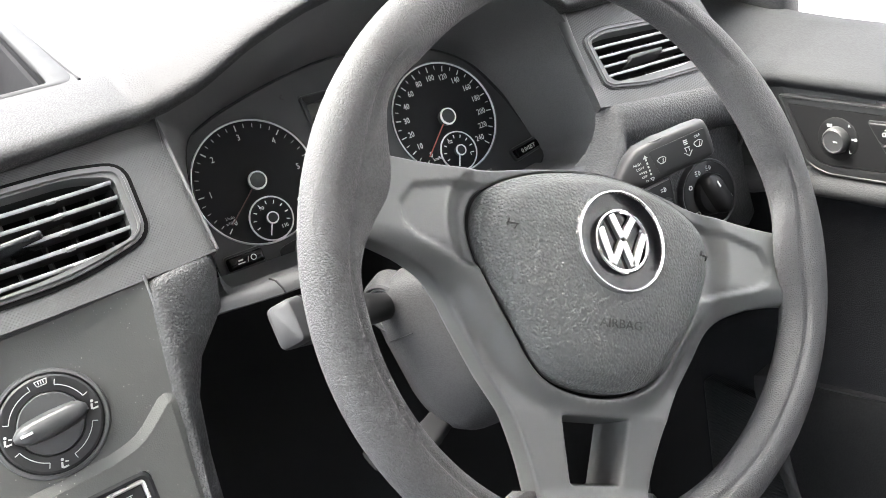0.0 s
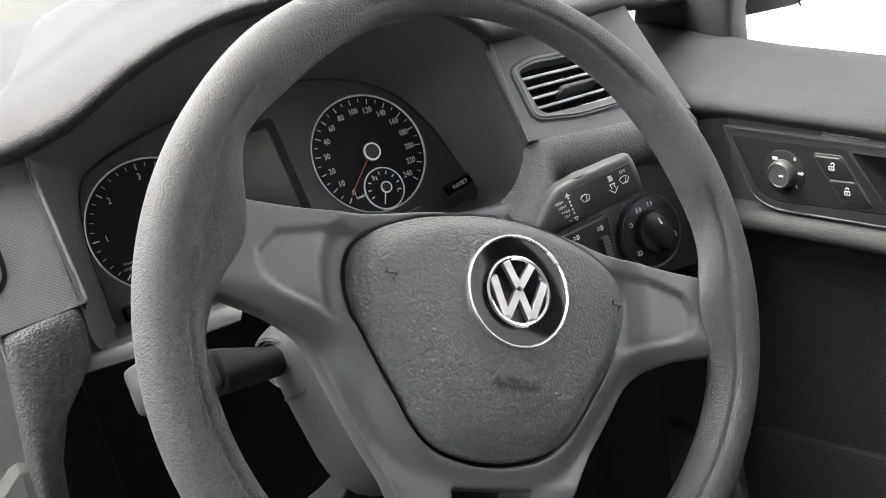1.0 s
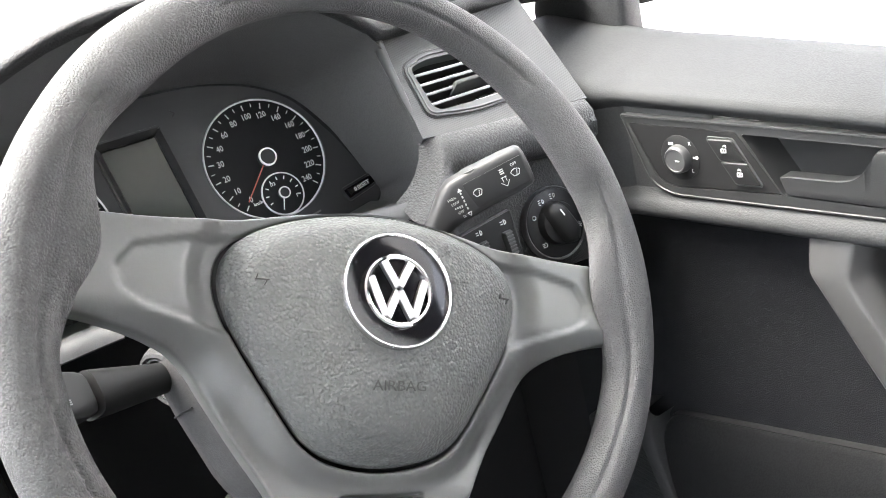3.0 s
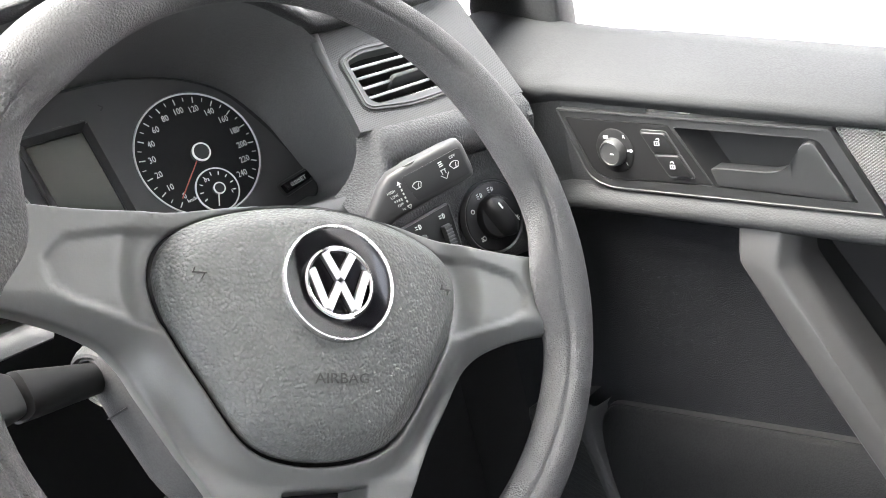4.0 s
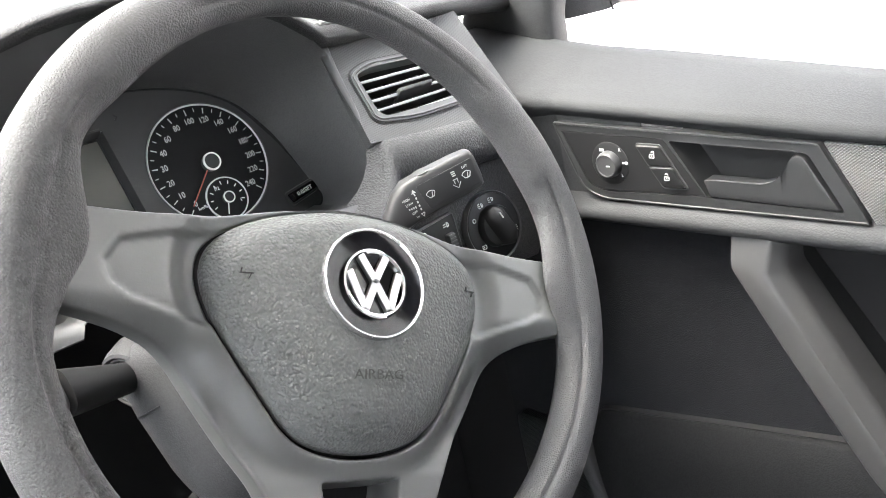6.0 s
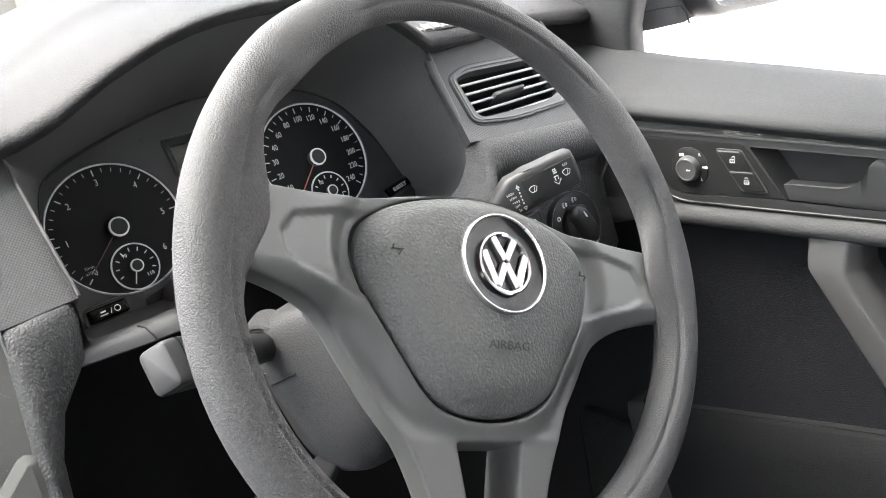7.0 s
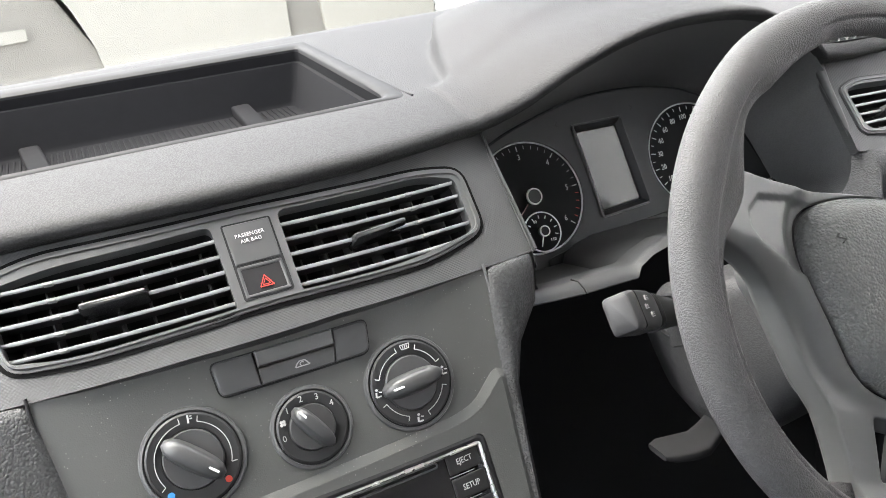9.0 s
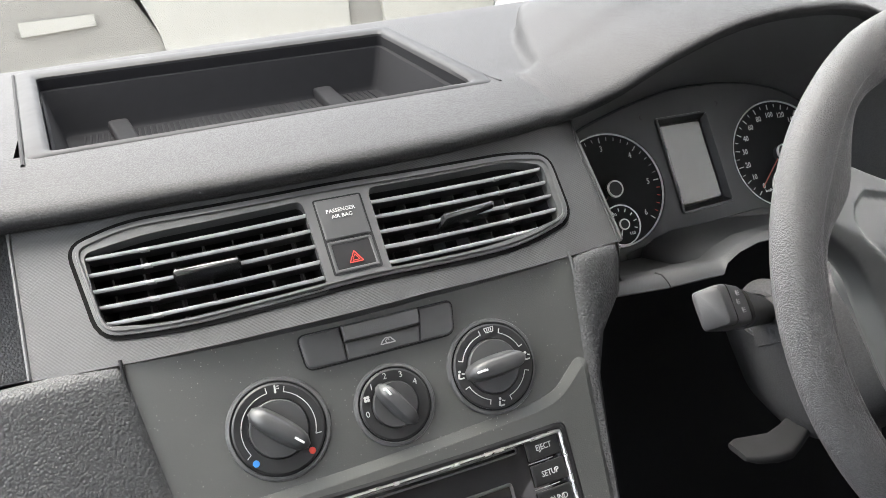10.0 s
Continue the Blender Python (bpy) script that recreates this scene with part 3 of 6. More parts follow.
def top_pad():
    xs = sorted(set([-1.25, -1.1, -0.95, -0.8, -0.7, -0.64] + [round(TX0, 4), round(TX1, 4)] + [round(-0.56 + 0.02 * k, 4) for k in range(16)] + [round(-0.225 + 0.003 * k, 4) for k in range(69)] + [round(-0.018 + 0.0095 * k, 4) for k in range(21)] + [0.2, 0.23, 0.26, 0.3, 0.34, 0.38, 0.42, 0.47]))
    rows = [pad_row(x) for x in xs]
    bm = bmesh.new()
    vs = [[bm.verts.new(p) for p in r] for r in rows]
    for i in range(len(xs) - 1):
        inside = xs[i] > TX0 - 1e-5 and xs[i + 1] < TX1 + 1e-5
        for j in range(len(rows[0]) - 1):
            if inside and 13 <= j < 45:
                continue
            bm.faces.new((vs[i][j], vs[i][j + 1], vs[i + 1][j + 1], vs[i + 1][j]))
    part("top_pad", bm, DASHTOP, dash, "grained soft-touch top pad with an arched hood over the dials", angle=60)


top_pad()


def ring_of(corners, r, n=5, side=12):
    """A rounded four-cornered outline with the same count of points for any corners."""
    lp = rounded(corners, r, n)
    out = []
    for i in range(len(corners)):
        seg = lp[i * (n + 1):(i + 1) * (n + 1)]
        nxt = lp[((i + 1) * (n + 1)) % len(lp)]
        out += seg + [seg[-1].lerp(nxt, k / side) for k in range(1, side)]
    return out


def tray():
    inner = ring_of([(-0.5675, 0.3105), (-0.2400, 0.3060), (-0.2480, 0.5400), (-0.5890, 0.5570)], [0.010, 0.016, 0.006, 0.008])
    outer = ring_of([(-0.5845, 0.3020), (-0.2220, 0.2985), (-0.2330, 0.5680), (-0.6100, 0.5900)], [0.010, 0.010, 0.008, 0.010])

    def level(p):
        return crown(-0.4, p.y)
    rows = []
    for f, up in ((0.0, -0.016), (0.0, 0.0005), (0.10, 0.0026), (0.30, 0.0036), (0.70, 0.0030), (0.93, 0.0018), (1.0, -0.0012), (1.0, -0.010)):
        row = []
        for p, q in zip(inner, outer):
            w = p.lerp(q, f)
            front = max(0.0, min(1.0, (0.330 - w.y) / 0.02))
            row.append((w.x, w.y, level(w) + up - 0.0018 * front * (1 if up > 0 else 0)))
        rows.append(row)
    part("tray_rim", grid(rows, closed_v=True), TRAYRIM, dash, "smooth satin rim of the open storage tray", angle=40)

    def floor_at(y):
        return 0.138 + 0.16 * (y - 0.53)
    base = ring_of([(-0.5520, 0.3300), (-0.2610, 0.3280), (-0.2680, 0.5240), (-0.5740, 0.5310)], [0.010, 0.012, 0.006, 0.010])
    rows = []
    for f, drop in ((0.06, -0.002), (0.06, -0.0115), (0.20, -0.0130), (0.24, -0.0150)):
        rows.append([(p.lerp(q, f).x, p.lerp(q, f).y, level(p) + drop) for p, q in zip(inner, base)])
    for f, h in ((0.55, 0.5), (0.86, 0.10), (0.92, 0.030), (1.0, 0.0)):
        row = []
        for p, q in zip(inner, base):
            w = p.lerp(q, f)
            top = level(p) - 0.015
            row.append((w.x, w.y, floor_at(w.y) + (top - floor_at(w.y)) * h))
        rows.append(row)
    bm = grid(rows, closed_v=True)
    bm.faces.new([bm.verts.new(p) for p in rows[-1]])
    part("storage_tray", bm, TRAYM, dash, "deep black open storage tray", angle=30)
    for x0, x1 in ((-0.5245, -0.505), (-0.3220, -0.326)):
        rows = [section((x0 + (x1 - x0) * f, 0.529 - 0.19 * f, floor_at(0.529 - 0.19 * f) + h), (1, 0, 0), (0, -0.16, 1), 0.0095, 0.006, 5) for f, h in ((0.0, 0.004), (0.04, 0.0050), (0.5, 0.0045), (1.0, 0.004))]
        part("tray_rib", grid(rows, closed_v=True, cap=True), TRAYM, dash, "raised moulded rib across the tray floor", angle=40)
    for k in range(52):
        x = -0.556 + 0.0055 * k
        rows = [section((x, y, floor_at(y)), (1, 0, 0), (0, -0.16, 1), 0.0011, 0.0011, 3, 8) for y in (0.335, 0.520)]
        part("tray_mat_ridge", grid(rows, closed_v=True, cap=True), TRAYM, dash)

    def on_top(x, y):
        return V3((x, y, crown(x, y) - 0.0006))
    part("insert_seam", rod([on_top(-0.2205 - 0.0145 * (y - 0.298) / 0.265, y) for y in (0.298, 0.318, 0.34, 0.40, 0.47, 0.56)], 0.0010, 8), VOID, dash)
    part("insert_seam", rod([on_top(-0.5855 - 0.026 * (y - 0.302) / 0.288, y) for y in (0.290, 0.302, 0.34, 0.40, 0.47, 0.585)], 0.0017, 8), VOID, dash)


tray()


def vent_panel():
    bez = dense(rounded([(-0.172, 0.010), (-0.135, 0.0225), (0.0, 0.0235), (0.135, 0.0170), (0.170, 0.008), (0.1675, -0.048), (0.118, -0.0575), (0.0, -0.0515), (-0.118, -0.0585), (-0.162, -0.0560)], [0.012, 0.03, 0.02, 0.03, 0.014, 0.014, 0.03, 0.02, 0.03, 0.014]), 0.008)
    outer = dense([(-0.206, 0.052), (0.203, 0.052), (0.2035, -0.076), (0.152, -0.0735), (0.04, -0.069), (-0.055, -0.070), (-0.152, -0.0735), (-0.205, -0.0755)], 0.008)
    part("vent_surround", sheet(outer, [bez], vent_map, 0.0, 0.012), VENTP, dash, "dimpled charcoal trim round the centre vents", angle=50)
    part("panel_flange", rod([vent_map(0.2035, t, 0.0) for t in np.linspace(0.050, -0.075, 9)], 0.0013, 8), SATIN, dash)
    part("panel_flange", rod([vent_map(-0.2055, t, 0.0) for t in np.linspace(0.050, -0.075, 9)], 0.0013, 8), SATIN, dash)
    left = dense(rounded([(-0.1625, 0.003), (-0.125, 0.0105), (-0.0225, 0.0142), (-0.0215, -0.0505), (-0.115, -0.0535), (-0.1585, -0.0480)], [0.006, 0.02, 0.006, 0.006, 0.02, 0.006]), 0.006)
    right = dense(rounded([(-p[0], p[1]) for p in [(-0.1600, 0.000), (-0.135, 0.0095), (-0.0225, 0.0142), (-0.0215, -0.0485), (-0.108, -0.0495), (-0.1570, -0.0440)]], [0.006, 0.02, 0.006, 0.006, 0.02, 0.006]), 0.006)
    return bez, left, right


BEZ, HOLE_L, HOLE_R = vent_panel()


def inset(loop, by):
    loop = [V3(p[:2]) for p in loop]
    nr = outward(loop)
    return [p - m * by for p, m in zip(loop, nr)]


def centre_vents():
    v = thing("centre_air_vents", (MID, 0.19, 0.07), "pair of dark grey louvred air vents in one bezel", "air vent")
    part("bezel", sheet(inset(BEZ, 0.0016), [HOLE_L, HOLE_R], vent_map, 0.002, 0.010), SATIN, v, "satin grey vent bezel", angle=50)
    part("bezel_groove", belt(BEZ, vent_map, [(-0.0016, -0.004), (-0.0016, 0.0008), (0.0013, 0.0008), (0.0013, -0.004)]), GROOVEM, v)
    part("bezel_lip", belt(inset(BEZ, 0.0045), vent_map, [(-0.0018, 0.0015), (-0.0012, 0.0034), (0.0004, 0.0034), (0.0012, 0.0015)]), SATIN, v)
    for hole, x0, x1 in ((HOLE_L, -0.162, -0.022), (HOLE_R, 0.022, 0.158)):
        # black colour supplies the unlit depth of the duct
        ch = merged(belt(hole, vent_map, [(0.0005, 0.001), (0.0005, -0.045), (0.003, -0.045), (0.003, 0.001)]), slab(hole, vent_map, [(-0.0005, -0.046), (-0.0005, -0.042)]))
        part("vent_duct", ch, VOID, v, "duct behind the louvres, its unlit depth coloured black")
        for k in range(5):
            t0 = 0.0035 - 0.0115 * k
            a, b = (x0, x1)
            e0, e1 = (-0.0036, 0.0004) if x0 < 0 else (0.0006, -0.0052)
            pts = [(a + (b - a) * q / 10, t0 + e0 + (e1 - e0) * q / 10) for q in range(11)]
            rows = []
            for s, t in pts:
                rows.append([vent_map(s, t + dt, d) for dt, d in ((-0.0011, -0.001), (0.0004, 0.0001), (0.0013, -0.0012), (0.0022, -0.015), (0.0008, -0.015))])
            # black body holds the unlit underside, pale bead the edge highlight
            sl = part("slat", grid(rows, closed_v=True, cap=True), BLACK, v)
            part("slat_edge", grid([[vent_map(s, t + dt, d) for dt, d in ((-0.0012, -0.0012), (-0.0006, 0.0002), (0.0006, 0.0008), (0.0013, -0.0004), (0.0012, -0.0014))] for s, t in pts], closed_v=True, cap=True), SLATGLINT, sl, "pale front edge that carries the louvre highlight")
            for s in ((x0 + 0.036, ) if x0 < 0 else (x0 + 0.098, )):
                f = (s - a) / (b - a)
                t = t0 + e0 + (e1 - e0) * f
                part("slat_clip", dome(rounded([(s - 0.003, t - 0.0012), (s + 0.003, t - 0.0012), (s + 0.003, t + 0.001), (s - 0.003, t + 0.001)], 0.0008), vent_map, [(1, -0.003), (1, 0.0004), (0.8, 0.0009)]), CLIPM, v)
        for k in range(7):
            s = x0 + (x1 - x0) * (k + 0.5) / 7
            part("vane", slab([(s - 0.0006, -0.05), (s + 0.0006, -0.05), (s + 0.0006, 0.012), (s - 0.0006, 0.012)], vent_map, [(0, -0.038), (0, -0.018)]), DARK, v)
        c = (-0.091 if x0 < 0 else 0.087)
        tab = dense(rounded([(c - 0.021, -0.0245), (c + 0.021, -0.0225), (c + 0.021, -0.0175), (c - 0.021, -0.0190)], 0.002), 0.004)
        part("vent_tab", slab(tab, vent_map, [(0, -0.012), (0, 0.002), (0.0012, 0.0055), (0.0025, 0.006)]), TABM, v, "sliding tab across the middle louvre")
    hang(v)


centre_vents()


def centre_buttons():
    b = thing("airbag_indicator", (MID, 0.20, 0.08), "dark grey blank panel lettered passenger air bag", "panel")
    loop = dense(rounded([(-0.0150, 0.0112), (0.0158, 0.0106), (0.0158, -0.0188), (-0.0146, -0.0184)], 0.0012), 0.005)
    part("cover", slab(loop, vent_map, [(0, -0.004), (0, 0.0024), (0.0006, 0.003), (0.0012, 0.0031)]), DARK, b)
    gap = dense(rounded([(-0.0162, 0.0124), (0.0170, 0.0118), (0.0170, -0.0440), (-0.0160, -0.0440)], 0.002), 0.005)
    part("cover_gap", slab(gap, vent_map, [(0, -0.004), (0, 0.0023)]), VOID, b)
    part("lettering", merged(words("PASSENGER", 0.0038, vent_map, 0.0004, 0.0016, 0.0034), words("AIR BAG", 0.0038, vent_map, 0.0004, -0.0028, 0.0034)), PRINT, b, "white lettering")
    hang(b)
    h = thing("hazard_button", (MID, 0.17, 0.055), "dark grey hazard light button with a red triangle", "button")
    loop = dense(rounded([(-0.0148, -0.0196), (0.0155, -0.0202), (0.0158, -0.0428), (-0.0148, -0.0428)], 0.0012), 0.005)
    part("cap", slab(loop, vent_map, [(0, -0.004), (0, 0.002), (0.0008, 0.0028), (0.0018, 0.0028), (0.003, 0.0018)]), DARK, h)
    part("groove", bar(vent_map, -0.0105, -0.0232, 0.0115, -0.0236, 0.0022, 0.0012, 0.0009), BLACK, h)
    tri = []
    for sc, w in ((0.0052, 0.0006), (0.0028, 0.0004)):
        p = [(0.0008 + sc * math.cos(radians(90 + 120 * k)), -0.0345 + sc * math.sin(radians(90 + 120 * k))) for k in range(3)]
        tri += [bar(vent_map, *p[k], *p[(k + 1) % 3], w, 0.0026, 0.0004) for k in range(3)]
    part("triangle", merged(*tri), REDP, h, "red outlined triangle")
    hang(h)


centre_buttons()


def console_panel():
    outer = dense(rounded([(-0.152, 0.0545), (0.1525, 0.0545), (0.149, -0.02), (0.1335, -0.118), (0.12, -0.26), (-0.12, -0.26), (-0.1335, -0.118), (-0.149, -0.02)], [0.003, 0.003, 0.02, 0.03, 0.01, 0.01, 0.03, 0.02]), 0.012)
    hole = dense(rounded([(-0.107, -0.055), (0.112, -0.055), (0.111, -0.20), (-0.107, -0.20)], 0.006), 0.01)
    part("control_panel", sheet(outer, [hole], console_map, 0.0, 0.010), CONSOLE, dash, "dusty matt charcoal panel that carries the heater controls", angle=50)
    low = dense(rounded([(-0.1450, -0.0545), (0.098, -0.0445), (0.116, -0.0405), (0.1385, -0.0230), (0.1300, -0.118), (0.117, -0.255), (-0.117, -0.255), (-0.1300, -0.118)], [0.01, 0.03, 0.02, 0.004, 0.03, 0.01, 0.01, 0.03]), 0.008)
    part("radio_surround", sheet(low, [hole], console_map, 0.0035, 0.006), CONSOLE, dash, "raised dusty surround of the radio", angle=50)
    part("surround_bevel", belt(low, console_map, [(-0.0005, 0.0036), (0.0062, 0.0004), (0.0062, -0.002), (-0.0005, -0.002)]), CONSOLE, dash, angle=30)


console_panel()


def side_trims():
    for sg in (1, -1):
        rows = []
        for z, ex, ey, ox, oy in ((0.0262, 0.1555, 0.178, 0.199, 0.190), (0.0258, 0.1555, 0.170, 0.199, 0.183), (0.0240, 0.1555, 0.1655, 0.199, 0.1785), (0.0205, 0.1550, 0.163, 0.199, 0.1765), (0.012, 0.1535, 0.158, 0.198, 0.174), (-0.010, 0.150, 0.148, 0.192, 0.167), (-0.031, 0.1465, 0.139, 0.168, 0.152), (-0.055, 0.141, 0.130, 0.155, 0.138), (-0.09, 0.136, 0.114, 0.147, 0.119), (-0.15, 0.129, 0.090, 0.140, 0.095), (-0.25, 0.119, 0.052, 0.131, 0.058)):
            if sg < 0:
                ox += 0.26
                oy -= 0.002
            pts = [(ex - 0.006, ey + 0.010), (ex - 0.0035, ey + 0.004), (ex - 0.0015, ey + 0.0008), (ex + 0.003, ey - 0.0012), (ex * 0.6 + ox * 0.4, ey * 0.6 + oy * 0.4 - 0.0040), (ox - 0.006, oy - 0.003), (ox, oy + 0.004), (ox + 0.004, oy + 0.02), (ox + 0.006, oy + 0.10), (ox + 0.006, oy + 0.30)]
            rows.append([(MID + sg * a, b, z) for a, b in pts])
        part("side_trim", grid(rows), DASHLOW, dash, "leather-grained side cheek of the centre console", angle=55)
        edge = [console_map(sg * a, b, 0.0010) for a, b in ((0.1528, 0.054), (0.1512, 0.02), (0.1492, -0.02), (0.1420, -0.07), (0.1340, -0.118), (0.127, -0.18))]
        # right seam coloured pale as a highlight, left seam dark
        part("panel_seam_tone", rod(spline(edge, 20), 0.0011, 8), SATIN if sg > 0 else VOID, dash)
    # passenger side fascia left of the vent panel
    rows = [[(x, 0.30 + 0.5 * (z - 0.09) + (0.15 * (-0.6 - x)), z) for z in (0.0, 0.03, 0.06, 0.09, 0.13)] for x in (-0.598, -0.7, -0.85, -1.25)]
    part("passenger_fascia", thick(grid(rows), 0.01), DASHLOW, dash)


side_trims()


def hood_lining():
    pairs = [
        ((-0.193, 0.178, 0.026), (-0.168, 0.308, -0.012)),
        ((-0.192, 0.207, 0.064), (-0.166, 0.324, 0.028)),
        ((-0.191, 0.234, 0.098), (-0.155, 0.338, 0.068)),
        ((-0.172, 0.2285, 0.1205), (-0.132, 0.342, 0.084)),
        ((-0.12, 0.204, 0.152), (-0.085, 0.3465, 0.096)),
        ((-0.06, 0.188, 0.1735), (-0.04, 0.3495, 0.103)),
        ((-0.017, 0.185, 0.177), (-0.008, 0.350, 0.105)),
        ((0.035, 0.188, 0.173), (0.042, 0.349, 0.101)),
        ((0.09, 0.202, 0.155), (0.088, 0.3445, 0.089)),
        ((0.145, 0.230, 0.120), (0.122, 0.337, 0.068)),
        ((0.176, 0.241, 0.088), (0.143, 0.325, 0.036)),
        ((0.170, 0.216, 0.052), (0.153, 0.316, 0.010)),
        ((0.166, 0.194, 0.018), (0.162, 0.306, -0.020)),
        ((0.158, 0.182, -0.002), (0.166, 0.300, -0.034)),
        ((0.130, 0.180, -0.0165), (0.150, 0.297, -0.043)),
        ((0.075, 0.182, -0.010), (0.08, 0.297, -0.044)),
        ((-0.01, 0.182, 0.004), (-0.017, 0.297, -0.045)),
        ((-0.072, 0.182, 0.003), (-0.072, 0.297, -0.0448)),
        ((-0.1055, 0.182, -0.0105), (-0.11, 0.297, -0.044)),
        ((-0.160, 0.182, -0.0100), (-0.16, 0.299, -0.042)),
        ((-0.190, 0.182, -0.0080), (-0.168, 0.302, -0.034)),
    ]
    n = 108
    a = smoothloop([p[0] for p in pairs], n)
    b = smoothloop([p[1] for p in pairs], n)
    for p in a:
        if p.z > 0.10 and -0.19 < p.x < 0.165:
            ly, lz = lip(p.x)
            p.y, p.z = ly + 0.010, lz + 0.0005
    rows = []
    for f in (0.0, 0.03, 0.15, 0.35, 0.6, 0.85, 1.0):
        rows.append([p.lerp(q, f) for p, q in zip(a, b)])
    rows.append([q + V3((0, 0.012, 0.0)) for q in b])
    part("instrument_hood_lining", grid(rows, closed_v=True), LINING, dash, "dark matt lining of the instrument hood", angle=50)
    cheek = spline([(0.180, 0.2700, 0.120), (0.1765, 0.2560, 0.106), (0.1715, 0.2370, 0.078), (0.1668, 0.2150, 0.048), (0.1630, 0.2010, 0.026)], 30)
    part("hood_cheek", rod(cheek, [0.0060 - 0.0055 * (k / len(cheek)) ** 1.5 for k in range(len(cheek))], 20), FASCIA, dash, "rounded grey edge between the dial hood and the side vent")
    part("lining_gap", rod(list(b) + [b[0]], 0.0034, 8), VOID, dash)
    return b


CLUSTER_LOOP = hood_lining()
hang(dash)

# ---------- instrument cluster ----------


def dial(parent, s, numbers, total, first, small, red, per=2):
    """A round gauge: silver ring, black face, ticks, figures, needle and a small gauge low on its right."""
    R = 0.0530
    f = part("dial_face", lathe([(R, -0.004), (R, 0.0005), (0.001, 0.0005)], dial_map, s, 0, 72), DIALM, parent, "black dial face")
    part("dial_ring", lathe([(R - 0.0004, 0.0), (R - 0.0003, 0.0022), (R + 0.0004, 0.0026), (R + 0.0009, 0.0016), (R + 0.0011, -0.002)], dial_map, s, 0, 96, cap=False), RINGM, parent, "bright silver ring")
    n = total
    for k in range(n + 1):
        a = radians(first - (k / n) * (2 * (first - 90)))
        major = k % per == 0
        r0 = R - (0.0078 if major else 0.0060)
        c, q = math.cos(a), math.sin(a)
        col = REDP if (red and k in red) else PRINT if major or per == 2 else GREYPRINT
        part("tick", bar(dial_map, s + r0 * c, r0 * q, s + (R - 0.0028) * c, (R - 0.0028) * q, 0.0009 if major else 0.0006, 0.0008, 0.0003), col, parent, smooth=False)
    for k, txt in numbers:
        a = radians(first - (k / n) * (2 * (first - 90)))
        rr = R - 0.0135
        part("figure", words(txt, 0.0076, dial_map, s + rr * math.cos(a), rr * math.sin(a), 0.0009, squeeze=0.82), PRINT, parent, smooth=False)
    a = radians(first - 2)
    needle = [bar(dial_map, s + 0.006 * math.cos(a), 0.006 * math.sin(a), s + 0.043 * math.cos(a), 0.043 * math.sin(a), 0.0009, 0.003, 0.0006)]
    part("needle", merged(*needle), ORANGE if s > 0 else DULLRED, parent, "thin orange needle at rest")
    cap = part("needle_cap", lathe([(0.0074, 0.0), (0.0074, 0.0065), (0.0066, 0.0085), (0.002, 0.0088)], dial_map, s, 0, 32), HUBCAP, parent, "grey needle cap")
    part("cap_ring", lathe([(0.0064, 0.0080), (0.0068, 0.0092), (0.0078, 0.0090), (0.0081, 0.0072)], dial_map, s, 0, 40, cap=False), WHITE, cap, "pale ring")
    # small gauge
    cx, cy, r = s + 0.0008, -0.0335, 0.0186
    sg = part("small_gauge", lathe([(r, 0.0), (r, 0.0014), (0.001, 0.0014)], dial_map, cx, cy, 48), DIALM, parent, "small secondary gauge")
    part("small_ring", lathe([(r - 0.0006, 0.001), (r - 0.0004, 0.0024), (r + 0.0004, 0.0024), (r + 0.0008, 0.001)], dial_map, cx, cy, 56, cap=False), RINGM, sg)
    for k in range(9):
        a = radians(200 - 27.5 * k)
        part("small_tick", bar(dial_map, cx + 0.0128 * math.cos(a), cy + 0.0128 * math.sin(a), cx + 0.0158 * math.cos(a), cy + 0.0158 * math.sin(a), 0.0008, 0.0017, 0.0003), WHITE, sg, smooth=False)
    for txt, dx, dy in small:
        part("small_figure", words(txt, 0.0042, dial_map, cx + dx, cy + dy, 0.0018), WHITE, sg, smooth=False)
    part("small_needle", bar(dial_map, cx, cy, cx - 0.006, cy - 0.0135, 0.0009, 0.0035, 0.0005), WHITE, sg, smooth=False)
    part("small_cap", lathe([(0.0048, 0.0014), (0.0048, 0.0062), (0.004, 0.0070), (0.001, 0.0072)], dial_map, cx, cy, 28), HUBCAP, sg)
    part("small_cap_ring", lathe([(0.0040, 0.0066), (0.0043, 0.0075), (0.0051, 0.0073), (0.0053, 0.006)], dial_map, cx, cy, 32, cap=False), WHITE, sg)


